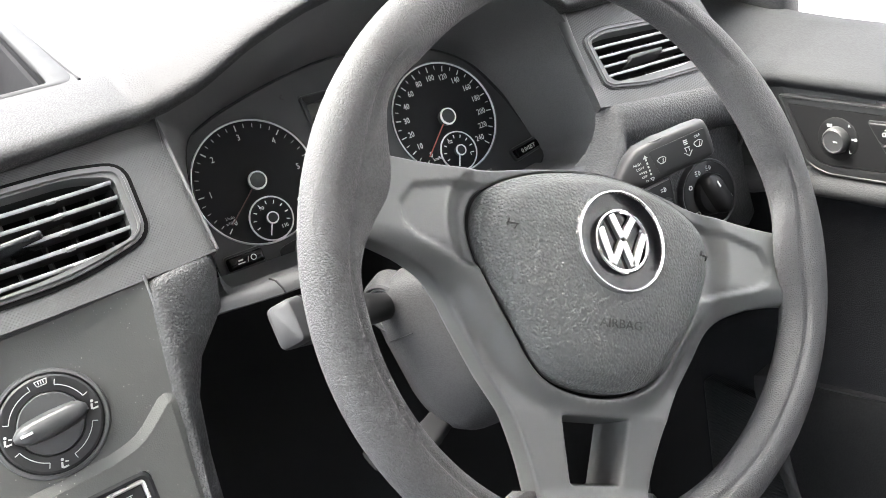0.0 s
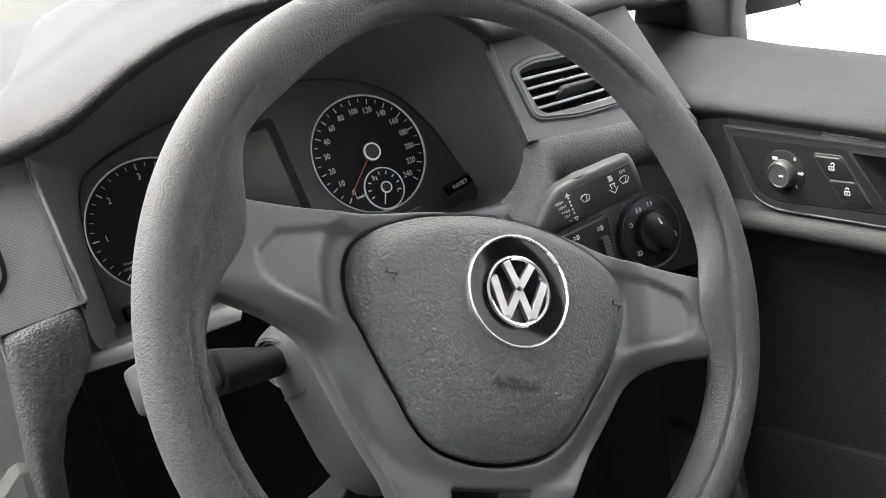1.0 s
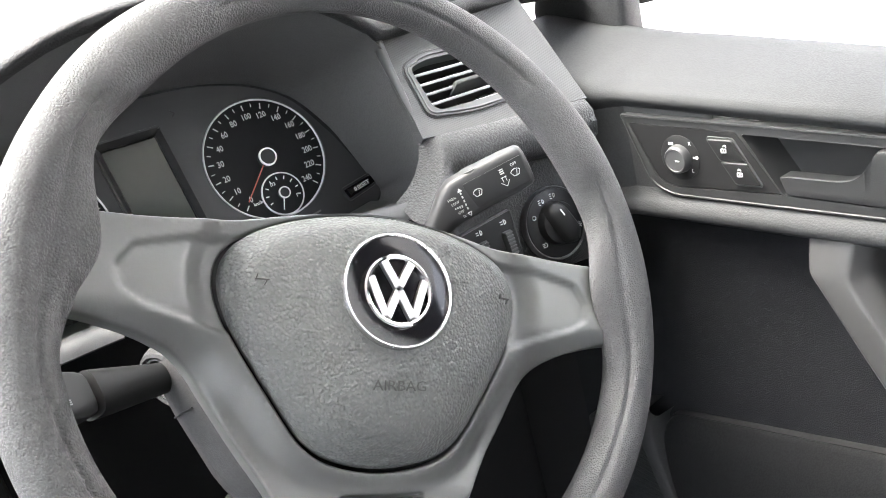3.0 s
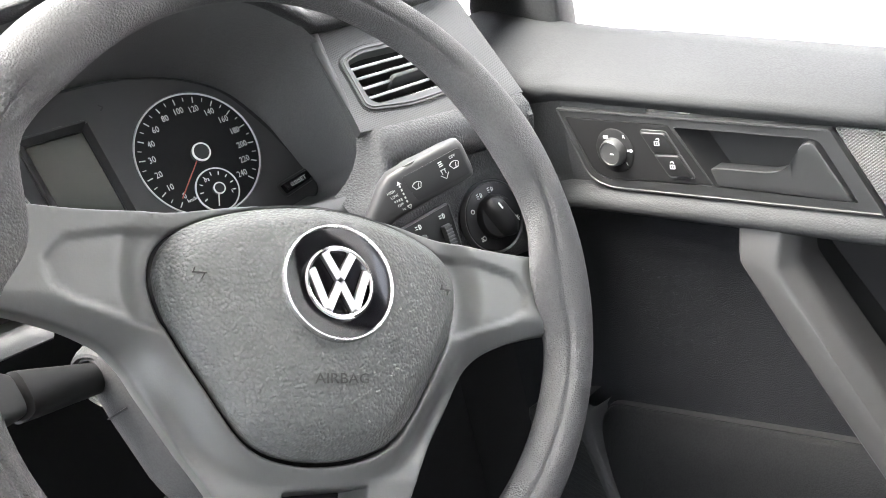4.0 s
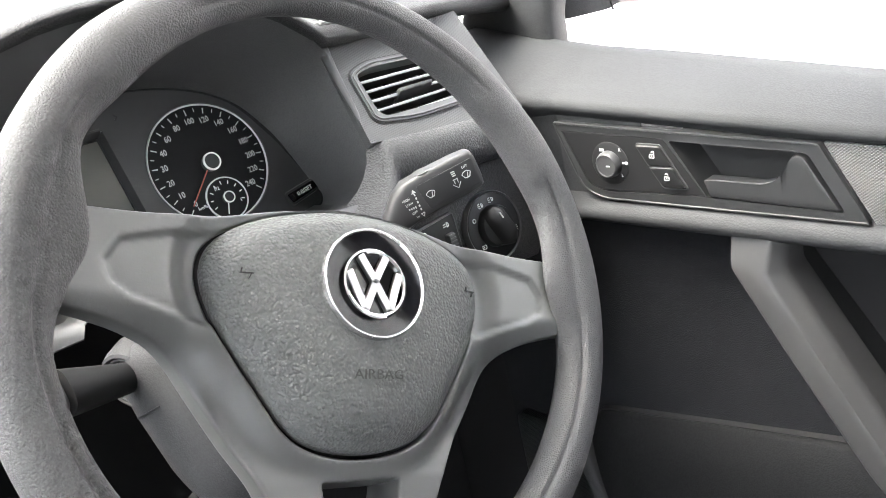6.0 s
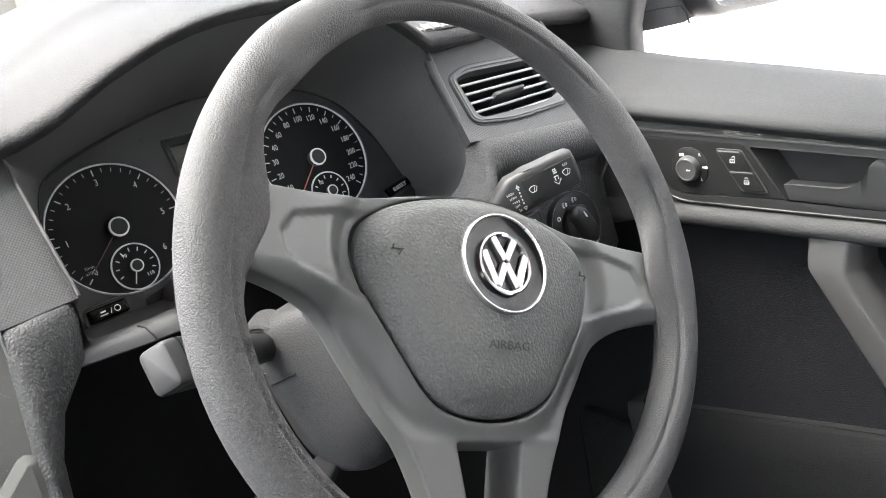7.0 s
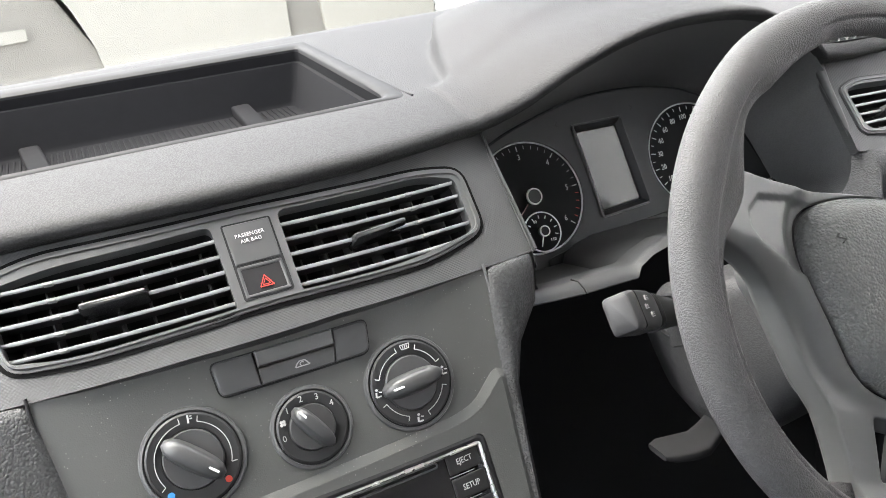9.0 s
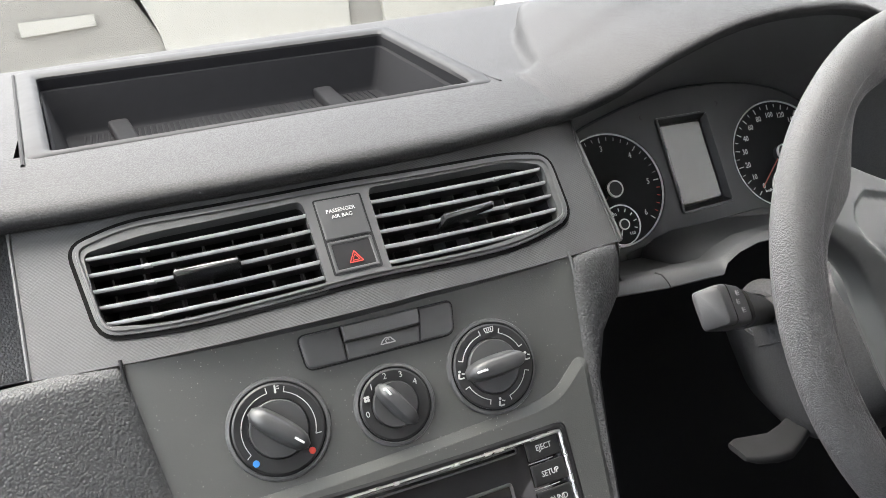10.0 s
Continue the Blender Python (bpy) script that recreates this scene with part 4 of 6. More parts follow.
def cluster():
    c = thing("instrument_cluster", (-0.0165, 0.33, 0.03), "black instrument cluster with two silver-ringed dials and a blank display", "instrument cluster")
    inv = []
    for p in CLUSTER_LOOP:
        d = p - V3((-0.0165, 0.322, 0.0265))
        inv.append((d.x, d.dot(V3((0, 0.342, 0.940)))))
    loop = inv
    holes = [[(s + 0.0545 * math.cos(2 * math.pi * k / 64), 0.0545 * math.sin(2 * math.pi * k / 64)) for k in range(64)] for s in (-0.0955, 0.0955)]
    disp = dense(rounded([(-0.033, 0.056), (0.0225, 0.0545), (0.0265, -0.034), (-0.029, -0.036)], 0.002), 0.006)
    part("facing", sheet(loop, holes + [disp], dial_map, 0.003, 0.008), CLUSTER, c, "dark satin facing", angle=30)
    dial(c, -0.0955, [(5 * k, str(k)) for k in range(7)], 30, 223, [("90", -0.005, 0.0105), ("110", 0.0085, -0.0095)], (26, 27, 28, 29), per=5)
    marks = ["0", "10", "20", "30", "40", "60", "80", "100", "120", "140", "160", "180", "200", "220", "240"]
    dial(c, 0.0955, [(2 * k, m) for k, m in enumerate(marks)], 28, 226, [("1/2", -0.0055, 0.0105), ("1", 0.011, -0.006)], ())
    part("unit_lettering", words("km/h", 0.0042, dial_map, 0.0955 - 0.023, -0.0335, 0.0009), WHITE, c, smooth=False)
    part("unit_lettering", merged(words("1/min", 0.0036, dial_map, -0.0955 - 0.032, -0.022, 0.0009), words("x1000", 0.0036, dial_map, -0.0955 - 0.032, -0.0262, 0.0009)), GREYPRINT, c, smooth=False)
    # darker sill under the dials
    sill = [(-0.100, -0.0600), (-0.0642, -0.0541), (-0.0385, -0.0514), (0.007, -0.0489), (0.0574, -0.0475), (0.100, -0.0580), (0.100, -0.0620), (0.0513, -0.0655), (-0.0256, -0.0708), (-0.100, -0.0712)]
    part("lower_sill", slab(dense(rounded(sill, 0.01), 0.006), dial_map, [(0, 0.0), (0, 0.0042), (0.0008, 0.0050)]), BLACK, c, "black sill under the dials")
    # satin rod draws the lit line along the sill's lower edge
    part("sill_lit_edge", rod([dial_map(s, t, 0.0052) for s, t in ((-0.115, -0.0735), (-0.0256, -0.0712), (0.0513, -0.0660), (0.12, -0.0600))], 0.0008, 8), SATIN, c)
    # display
    dd = part("display_recess", belt(disp, dial_map, [(0.0016, 0.0030), (0.0010, 0.0052), (-0.0006, 0.0052), (-0.0050, -0.0004), (-0.0055, -0.0030), (-0.0055, -0.008), (0.002, -0.008)]), KNOBM, c, "black display surround", angle=25)
    lc = rounded([(-0.0275, 0.050), (0.0175, 0.0487), (0.0205, -0.0275), (-0.0240, -0.0290)], 0.0015)
    part("display", slab(lc, dial_map, [(0, -0.007), (0, -0.0026), (0.0005, -0.0021)]), LCD, dd, "blank grey-green liquid crystal display")
    part("display_backing", slab(inset(disp, 0.003), dial_map, [(0, -0.010), (0, -0.0065)]), BLACK, dd)
    # indicator arrows
    for s, sg in ((-0.047, -1), (0.036, 1)):
        part("arrow_lamp", merged(bar(dial_map, s, 0.0635, s + sg * 0.003, 0.061, 0.0012, 0.0032, 0.0003), bar(dial_map, s + sg * 0.003, 0.061, s, 0.0585, 0.0012, 0.0032, 0.0003)), BLACK, c, smooth=False)
    # push buttons at the lower corners
    for s, txt in ((0.1635, "0.0/SET"), (-0.129, "")):
        lp = rounded([(s - 0.0150, -0.0515), (s + 0.0140, -0.0475), (s + 0.0155, -0.0550), (s - 0.0125, -0.0600)] if txt else [(s - 0.0155, -0.0535), (s + 0.0150, -0.0535), (s + 0.0150, -0.0640), (s - 0.0155, -0.0640)], 0.0015)
        b = part("reset_button", slab(lp, dial_map, [(0, -0.002), (0, 0.0075), (0.0008, 0.009), (0.002, 0.0094)]), PIANO, c, "black push button")
        cs, ct = (s + 0.0008, -0.0537) if txt else (s, -0.0588)
        if txt:
            part("button_lettering", words(txt, 0.0056, dial_map, cs, ct, 0.0097, 7), WHITE, b, smooth=False)
        else:
            part("button_symbol", merged(arc(dial_map, s + 0.006, ct, 0.0022, 0, 360, 0.0006, 0.0096, 20), bar(dial_map, s + 0.0005, ct - 0.002, s + 0.002, ct + 0.002, 0.0006, 0.0096), bar(dial_map, s - 0.008, ct - 0.0015, s - 0.002, ct - 0.0015, 0.0009, 0.0096), bar(dial_map, s - 0.007, ct + 0.001, s - 0.003, ct + 0.001, 0.0012, 0.0096)), WHITE, b, smooth=False)
        part("button_frame", belt(lp, dial_map, [(0.0005, 0.002), (0.0005, 0.0055), (0.0022, 0.0055), (0.003, 0.002)]), CLUSTER, b)
    hang(c)


cluster()

# ---------- steering wheel (turned clockwise) ----------
WR = V3((0.88083, -0.13613, -0.45343))
WU = V3((0.46641, 0.41377, 0.78183))
WN = WR.cross(WU)


def wheel_map(s, t, d):
    return WR * s + WU * t + WN * d


def rim_tilt(s, t):
    return -0.0133 + 0.09 * t - 0.0203 * s


def steering_wheel():
    w = thing("steering_wheel", (0, 0, 0), "dark grey grained steering wheel turned slightly clockwise", "steering wheel")
    # rim
    rows = []
    n = 240
    for k in range(n):
        a = 2 * math.pi * k / n
        c, q = math.cos(a), math.sin(a)
        deg = (math.degrees(a) + 360) % 360
        grip = max(0, 1 - abs(((deg - 38 + 180) % 360) - 180) / 14) + max(0, 1 - abs(((deg - 142 + 180) % 360) - 180) / 14)
        slim = 0.17 * math.exp(-((deg - 92) / 30) ** 2)
        R = 0.1735 + 0.0158 * slim
        wr = (0.0158 + 0.0012 * grip) * (1 - slim)
        wd = 0.0150 * (1 - slim)
        ring = []
        lobe = max(0, 1 - abs(((deg - 43 + 180) % 360) - 180) / 15) + max(0, 1 - abs(((deg - 137 + 180) % 360) - 180) / 15)
        lobe = min(1.0, lobe * 3)
        flare = max(max(0.0, 1 - abs(((deg - m0 + 180) % 360) - 180) / w0) for m0, w0 in ((4, 20), (176, 20)))
        flare = flare * flare * (3 - 2 * flare)
        for j in range(100):
            b = 2 * math.pi * j / 100
            cr, sr = math.cos(b), math.sin(b)
            k1 = math.exp(-((b - 2.06) / 0.12) ** 2)
            ledge = min(1.0, max(0.0, (b - 1.98) / 0.14)) * (1 - min(1.0, max(0.0, (b - 3.7) / 0.8)))
            rad = 1.0 - (0.04 * ledge + 0.13 * k1) * (1 - lobe) + 0.15 * lobe * math.exp(-((b - 2.45) / 0.6) ** 2)
            inner = max(0.0, -cr)
            skew = 0.0065 * q / 0.35
            rr = R + wr * rad * cr - (0.0155 + skew) * flare * inner ** 1.4
            lean = 0.006 * flare * inner if c > 0 else -0.001 * flare * inner
            d = rim_tilt(0.1735 * c, 0.1735 * q) + wd * rad * sr * (1 - 0.35 * flare * inner) + lean
            ring.append(wheel_map(-0.003 + rr * c, -0.001 + rr * q, d))
        rows.append(ring)
    part("rim", grid(rows, closed_u=True, closed_v=True), RIM, w, "thick finely grained foam rim", angle=80)
    # airbag cover
    half = [(0.0, 0.0462), (0.045, 0.0405), (0.0765, 0.0275), (0.0868, 0.0085), (0.0805, -0.0175), (0.0600, -0.0510), (0.0400, -0.0765), (0.0150, -0.0862)]
    loop = smoothloop(half + [(-x, y) for x, y in half[:0:-1]], 120)

    def sag(s, t, d):
        return wheel_map(s, t, d - 1.1 * s * s - 1.2 * (t + 0.0) * (t + 0.0) * (1.0 if t < 0 else 0.8))

    prof = [(1.0, -0.030), (1.0, -0.0165), (0.996, -0.0132), (0.987, -0.0114), (0.977, -0.0105), (0.968, -0.0102), (0.925, -0.0073), (0.885, -0.0047), (0.860, -0.0033), (0.835, -0.0024), (0.80, -0.0016), (0.72, -0.0005), (0.6, 0.0003), (0.45, 0.0008), (0.37, 0.0008)]
    part("airbag_cover", dome(loop, sag, prof), PADM, w, "leather-grained airbag cover", angle=35)
    part("cover_gap", dome(loop, sag, [(1.06, -0.044), (1.06, -0.022), (1.0, -0.019)]), BLACK, w)
    # hub, side spokes and lower fork: one moulding
    right = [(0.000, 0.0485), (0.048, 0.0425), (0.078, 0.0365), (0.120, 0.0305), (0.150, 0.0290), (0.168, 0.0300), (0.168, -0.0150), (0.150, -0.0165), (0.125, -0.0215), (0.1065, -0.0285), (0.0965, -0.0375), (0.0815, -0.0610), (0.0665, -0.0825), (0.0545, -0.1005), (0.0430, -0.1260), (0.0350, -0.1540), (0.0315, -0.1720)]
    rad = [0.03, 0.03, 0.03, 0.03, 0.02, 0.004, 0.004, 0.02, 0.02, 0.012, 0.012, 0.03, 0.03, 0.03, 0.03, 0.03, 0.012]
    outline = dense(rounded(right + [(-x, y) for x, y in right[:0:-1]], rad + rad[:0:-1]), 0.003)
    padhole = [p * 1.042 for p in loop]
    slot = dense(rounded([(0.0275, -0.0990), (0.0195, -0.1405), (-0.0180, -0.1405), (-0.0240, -0.0990)], 0.004), 0.003)
    padarr = np.array([(p.x, p.y) for p in padhole])

    def ease(x):
        x = np.clip(x, 0, 1)
        return x * x * (3 - 2 * x)

    def poly_gap(poly, q):
        """Signed distance to a polygon: below nought inside."""
        A = np.array(poly)
        B = np.roll(A, -1, 0)
        best = np.full(len(q), 9.0)
        odd = np.zeros(len(q), bool)
        for u, v in zip(A, B):
            w = v - u
            k = np.clip(((q - u) @ w) / (w @ w), 0, 1)
            best = np.minimum(best, np.hypot(*(q - u - k[:, None] * w).T))
            odd ^= ((u[1] > q[:, 1]) != (v[1] > q[:, 1])) & (q[:, 0] < w[0] * (q[:, 1] - u[1]) / (w[1] + 1e-12) + u[0])
        return np.where(odd, -best, best)
    cut = [(0.076, 0.0290), (0.104, 0.0245), (0.1290, 0.0175), (0.1365, 0.0060), (0.1340, -0.0040), (0.1240, -0.0105), (0.088, -0.0195), (0.076, -0.0220)]

    def spider(q):
        s, t = np.abs(q[:, 0]), q[:, 1]
        f = np.clip((s - 0.07) / 0.096, 0, 1)
        h_sp = -0.0205 + 0.0115 * f ** 0.8 - 0.016 * q[:, 0] * f
        tt = np.maximum(t, -0.170)
        h_lo = (-0.0133 + 0.09 * tt - 0.0203 * q[:, 0]) - 0.002 - 0.08 * (tt + 0.165) - 0.25 * np.clip(tt + 0.099, 0, 0.02)
        h_lo = h_lo + 0.0090 * ease((-t - 0.140) / 0.024)
        out = h_sp + (h_lo - h_sp) * ease((-0.008 - t) / 0.060)
        out = out - 0.010 * ease((-0.008 - t) / 0.03) * ease((s - 0.075) / 0.03) * ease((t + 0.075) / 0.03)
        near = np.array([np.min(np.hypot(padarr[:, 0] - a, padarr[:, 1] - b)) for a, b in q])
        lip = -0.0142 - 1.1 * q[:, 0] ** 2 - 1.2 * t * t * np.where(t < 0, 1.0, 0.8)
        out = lip + (out - lip) * ease(near / 0.016)
        g = poly_gap(cut, np.stack([s, t], 1))
        return out - 0.0030 * ease((0.0012 - g) / 0.0026)
    part("spider", skin(outline, [padhole, slot], wheel_map, spider, 0.0022, [(0, 0), (0.0007, -0.0004), (0.0012, -0.0013), (0.0013, -0.0040), (0.0010, -0.0150), (-0.0010, -0.0220), (-0.0050, -0.0270), (-0.012, -0.0290)], [(0, 0), (-0.0008, -0.0004), (-0.0014, -0.0014), (-0.0017, -0.004), (-0.0022, -0.034)]), SPOKE, w, "satin grey hub with two side spokes and a forked lower spoke", angle=70)
    # rear shell of the hub, a smooth bowl behind the spokes
    side = [(0.0, 0.0455), (0.050, 0.0420), (0.092, 0.0330), (0.1140, 0.0120), (0.1130, -0.0180), (0.0960, -0.0390), (0.0800, -0.0620), (0.0655, -0.0840), (0.0500, -0.0960), (0.0250, -0.0985)]
    bowl = smoothloop(side + [(-x, y) for x, y in side[:0:-1]], 96)
    part("hub_shell", dome(bowl, wheel_map, [(0.85, -0.0400), (0.955, -0.0410), (0.965, -0.0430), (0.962, -0.0480), (0.945, -0.0560), (0.905, -0.0640), (0.80, -0.0700), (0.5, -0.0720)]), SPOKE, w, "smooth grey rear shell of the hub", angle=60)
    # moulded ticks and lettering
    for sg in (-1, 1):
        s = 0.070 * sg
        part("mould_tick", merged(bar(sag, s - 0.0035, 0.0025, s + 0.0035, 0.0022, 0.0007, 0.0000, 0.0010), bar(sag, s - 0.003 * 1, 0.0022, s - 0.0022, 0.0050, 0.0007, 0.0000, 0.0010), bar(sag, s + 0.0025, 0.0022, s + 0.001, -0.0005, 0.0006, 0.0, 0.001)), BLACK, w, smooth=False)
    part("embossed_lettering", words("AIRBAG", 0.0074, sag, 0.0008, -0.0490, 0.0014, squeeze=1.18), LETTERM, w, "embossed word on the cover, its relief shade in the colour", smooth=False)
    # emblem
    em = part("emblem_plate", lathe([(0.0308, -0.006), (0.0308, 0.0012), (0.0290, 0.0022), (0.022, 0.0012), (0.001, 0.0010)], wheel_map, 0.0008, 0.0005, 72), PIANO, w, "gloss black emblem disc")
    part("emblem_ring", lathe([(0.0292, 0.0012), (0.0294, 0.0026), (0.0300, 0.0034), (0.0306, 0.0034), (0.0311, 0.0026), (0.0314, -0.002)], wheel_map, 0.0008, 0.0005, 96, cap=False), EMBLEMRING, em, "satin chrome outer ring")
    part("emblem_inner_ring", lathe([(0.0168, 0.001), (0.0171, 0.0036), (0.0184, 0.0042), (0.0195, 0.0036), (0.0199, 0.001)], wheel_map, 0.0, -0.0003, 72, cap=False), CHROME, em, "chrome inner ring")
    strokes = [(-0.0085, 0.0158, 0.0, 0.0015), (0.0085, 0.0158, 0.0, 0.0015), (-0.0160, 0.0065, -0.0075, -0.0150), (-0.0075, -0.0150, 0.0, 0.0), (0.0, 0.0, 0.0075, -0.0150), (0.0075, -0.0150, 0.0160, 0.0065)]
    for a in strokes:
        def raised(x0, y0, x1, y1, wd=0.0047):
            p, q = V3((x0, y0)), V3((x1, y1))
            u = (q - p).normalized()
            v = V3((-u.y, u.x)) * wd / 2
            lp = [p - v, q - v, q + v, p + v]
            return slab(lp, wheel_map, [(0, 0.0008), (0, 0.0030), (0.0008, 0.0040)])
        part("emblem_stroke", raised(*a), EMBLEMFACE, em, smooth=False)
    rows = []
    for f in (0, 0.5, 1):
        t = -0.143 - 0.016 * f
        rows.append(section(wheel_map(0, t, rim_tilt(0, t) - 0.014), WR, WN, 0.048 + 0.02 * f, 0.0105, 3.0, 24))
    part("rim_joint", grid(rows, closed_v=True, cap=True), RIM, w, angle=60)
    hang(w)


steering_wheel()

# ---------- heater controls and radio ----------


def knob(name, s, t, r, angle, label, mark_end):
    k = thing(name, console_map(s, t, 0), label, "rotary knob", "heater knobs")

    def m(a, b, d):
        return console_map(s + a, t + b, d)
    part("surround", lathe([(r + 0.0030, 0.0003), (r + 0.0022, 0.0022), (r + 0.0004, 0.0028), (r - 0.0004, 0.0012)], m, 0, 0, 64, cap=False), SATIN, k, "satin grey ring")
    part("gap", lathe([(r + 0.0006, -0.001), (r + 0.0004, 0.0020), (r - 0.0012, 0.0020), (r - 0.0014, -0.001)], m, 0, 0, 64, cap=False), VOID, k)
    part("scale_ring", lathe([(r - 0.001, -0.002), (r - 0.001, 0.0030), (r - 0.0022, 0.0038), (r * 0.64, 0.0030), (r * 0.62, 0.000)], m, 0, 0, 64, cap=False), KNOBM, k, "black printed scale ring")
    turn = part("turning_disc", lathe([(r * 0.62, 0.0), (r * 0.62, 0.0040), (r * 0.59, 0.0052), (r * 0.3, 0.0050), (0.001, 0.0050)], m, 0, 0, 56), DARK, k)
    c, q = math.cos(radians(angle)), math.sin(radians(angle))

    def g(a, b, d):
        return m(a * c - b * q, a * q + b * c, d)
    L, W = r * 0.71, r * 0.215
    rows = []
    for f in np.linspace(-1, 1, 13):
        end = (1 - abs(f) ** 6) ** 0.5
        half = W * (0.72 + 0.28 * math.cos(f * 1.2)) * max(end, 0.35)
        h = 0.0155 * (0.90 + 0.1 * math.cos(f * 1.5)) * max(end, 0.6)
        rows.append([g(f * L, b * half, d * h + 0.003) for b, d in ((-1.25, 0.0), (-1.02, 0.55), (-0.9, 0.86), (-0.62, 1.0), (0, 1.02), (0.62, 1.0), (0.9, 0.86), (1.02, 0.55), (1.25, 0.0))])
    part("grip", grid(rows, cap=True), DARK, turn, "raised bar-shaped grip", angle=50)
    part("pointer", slab(rounded([(mark_end * L * 0.80, -0.0007), (mark_end * L * 0.48, -0.0007), (mark_end * L * 0.48, 0.0007), (mark_end * L * 0.80, 0.0007)], 0.0005), g, [(0, 0.012), (0, 0.0188), (0.0002, 0.0190)]), WHITE, turn, "white pointer line", smooth=False)
    return k, m


def heater_controls():
    k, m = knob("temperature_knob", -0.0715, -0.0085, 0.0292, -44, "black rotary temperature knob with red and blue dots", 1)
    part("scale_print", merged(arc(m, 0, 0, 0.0226, 96, 210, 0.0005, 0.0036, 24), arc(m, 0, 0, 0.0226, -22, 70, 0.0005, 0.0036, 20), bar(m, -0.0024, 0.0225, -0.0026, 0.0262, 0.0005, 0.0036), bar(m, 0.0078, 0.0212, 0.0088, 0.0245, 0.0005, 0.0036), bar(m, 0.021, -0.0085, 0.0245, -0.0085, 0.0005, 0.0036), bar(m, -0.0195, -0.0113, -0.0222, -0.0135, 0.0005, 0.0036), bar(m, 0.0028, 0.0215, 0.0032, 0.0265, 0.0011, 0.0036), bar(m, 0.0040, 0.0240, 0.0056, 0.0240, 0.0006, 0.0036), bar(m, 0.0042, 0.0255, 0.0056, 0.0255, 0.0006, 0.0036)), PRINT, k, "white printed arc", smooth=False)
    part("hot_dot", lathe([(0.0021, 0.0034), (0.0021, 0.0041), (0.0005, 0.0042)], m, 0.0165, -0.0180, 20), REDP, k, "red dot")
    part("cold_dot", lathe([(0.0021, 0.0034), (0.0021, 0.0041), (0.0005, 0.0042)], m, -0.0178, -0.0172, 20), BLUEP, k, "blue dot")
    hang(k)
    k, m = knob("blower_knob", 0.0025, -0.0128, 0.0238, -58, "black rotary blower speed knob with white numerals", -1)
    for txt, a in (("0", 186), ("1", 132), ("2", 98), ("3", 66), ("4", 34)):
        part("numeral", words(txt, 0.0056, m, 0.0190 * math.cos(radians(a)), 0.0190 * math.sin(radians(a)), 0.0037), PRINT, k, smooth=False)
    fan = [lathe([(0.0010, 0.0036), (0.0010, 0.0041), (0.0002, 0.0041)], m, 0.0190 * math.cos(radians(156)) + 0.0013 * math.cos(radians(45 + 90 * q)), 0.0190 * math.sin(radians(156)) + 0.0013 * math.sin(radians(45 + 90 * q)), 10) for q in range(4)]
    part("fan_symbol", merged(*fan), PRINT, k, smooth=False)
    hang(k)
    k, m = knob("air_direction_knob", 0.0735, -0.0070, 0.0292, 3, "black rotary air direction knob with white printed symbols", -1)
    segs = [arc(m, 0, 0, 0.0222, a, b, 0.0005, 0.0036, 14) for a, b in ((20, 66), (100, 158), (202, 248), (284, 338))]
    for a in (20, 66, 100, 158, 202, 248, 284, 338):
        c, q = math.cos(radians(a)), math.sin(radians(a))
        segs.append(bar(m, 0.0222 * c, 0.0222 * q, 0.0252 * c, 0.0252 * q, 0.0005, 0.0036))
    for a in (83, 0, 266, 180):
        c, q = 0.0243 * math.cos(radians(a)), 0.0243 * math.sin(radians(a))
        if a == 83:
            segs += [bar(m, c - 0.0034, q + 0.0014, c + 0.0034, q + 0.0014, 0.0005, 0.0036), bar(m, c - 0.0026, q - 0.0016, c + 0.0026, q - 0.0016, 0.0005, 0.0036), bar(m, c - 0.0034, q + 0.0014, c - 0.0026, q - 0.0016, 0.0005, 0.0036), bar(m, c + 0.0034, q + 0.0014, c + 0.0026, q - 0.0016, 0.0005, 0.0036)] + [bar(m, c + o, q - 0.0010, c + o, q + 0.0010, 0.0006, 0.0036) for o in (-0.0014, 0, 0.0014)]
        else:
            segs += [bar(m, c - 0.0016, q - 0.0020, c - 0.0008, q + 0.0012, 0.0012, 0.0036), bar(m, c - 0.0012, q - 0.0020, c + 0.0020, q - 0.0020, 0.0010, 0.0036), lathe([(0.0009, 0.0036), (0.0009, 0.0041), (0.0002, 0.0041)], m, c - 0.0002, q + 0.0026, 10), bar(m, c + 0.0010, q + 0.0010, c + 0.0028, q + 0.0004, 0.0008, 0.0036)]
    part("scale_print", merged(*segs), PRINT, k, "white printed symbols", smooth=False)
    hang(k)
    # switch strip above the knobs
    b = thing("recirculation_switch", console_map(0.005, 0.033, 0), "dark grey switch strip with an air recirculation button", "switch")
    loop = dense(rounded([(-0.0480, 0.0440), (0.0570, 0.0432), (0.0530, 0.0208), (-0.0465, 0.0212)], [0.005, 0.005, 0.006, 0.006]), 0.005)
    part("groove", belt(loop, console_map, [(0.0006, -0.001), (0.0006, 0.0008), (-0.0008, 0.0008), (-0.0008, -0.001)]), VOID, b)
    blank = rounded([(-0.0475, 0.0436), (-0.0206, 0.0434), (-0.0204, 0.0216), (-0.0460, 0.0216)], [0.005, 0.0006, 0.0006, 0.005])
    part("blank_cap", slab(dense(blank, 0.004), console_map, [(0, 0), (0, 0.0024), (0.0008, 0.0036), (0.002, 0.0040)]), DARK, b)
    blank = rounded([(0.0326, 0.0430), (0.0565, 0.0428), (0.0526, 0.0212), (0.0290, 0.0216)], [0.0006, 0.005, 0.005, 0.0006])
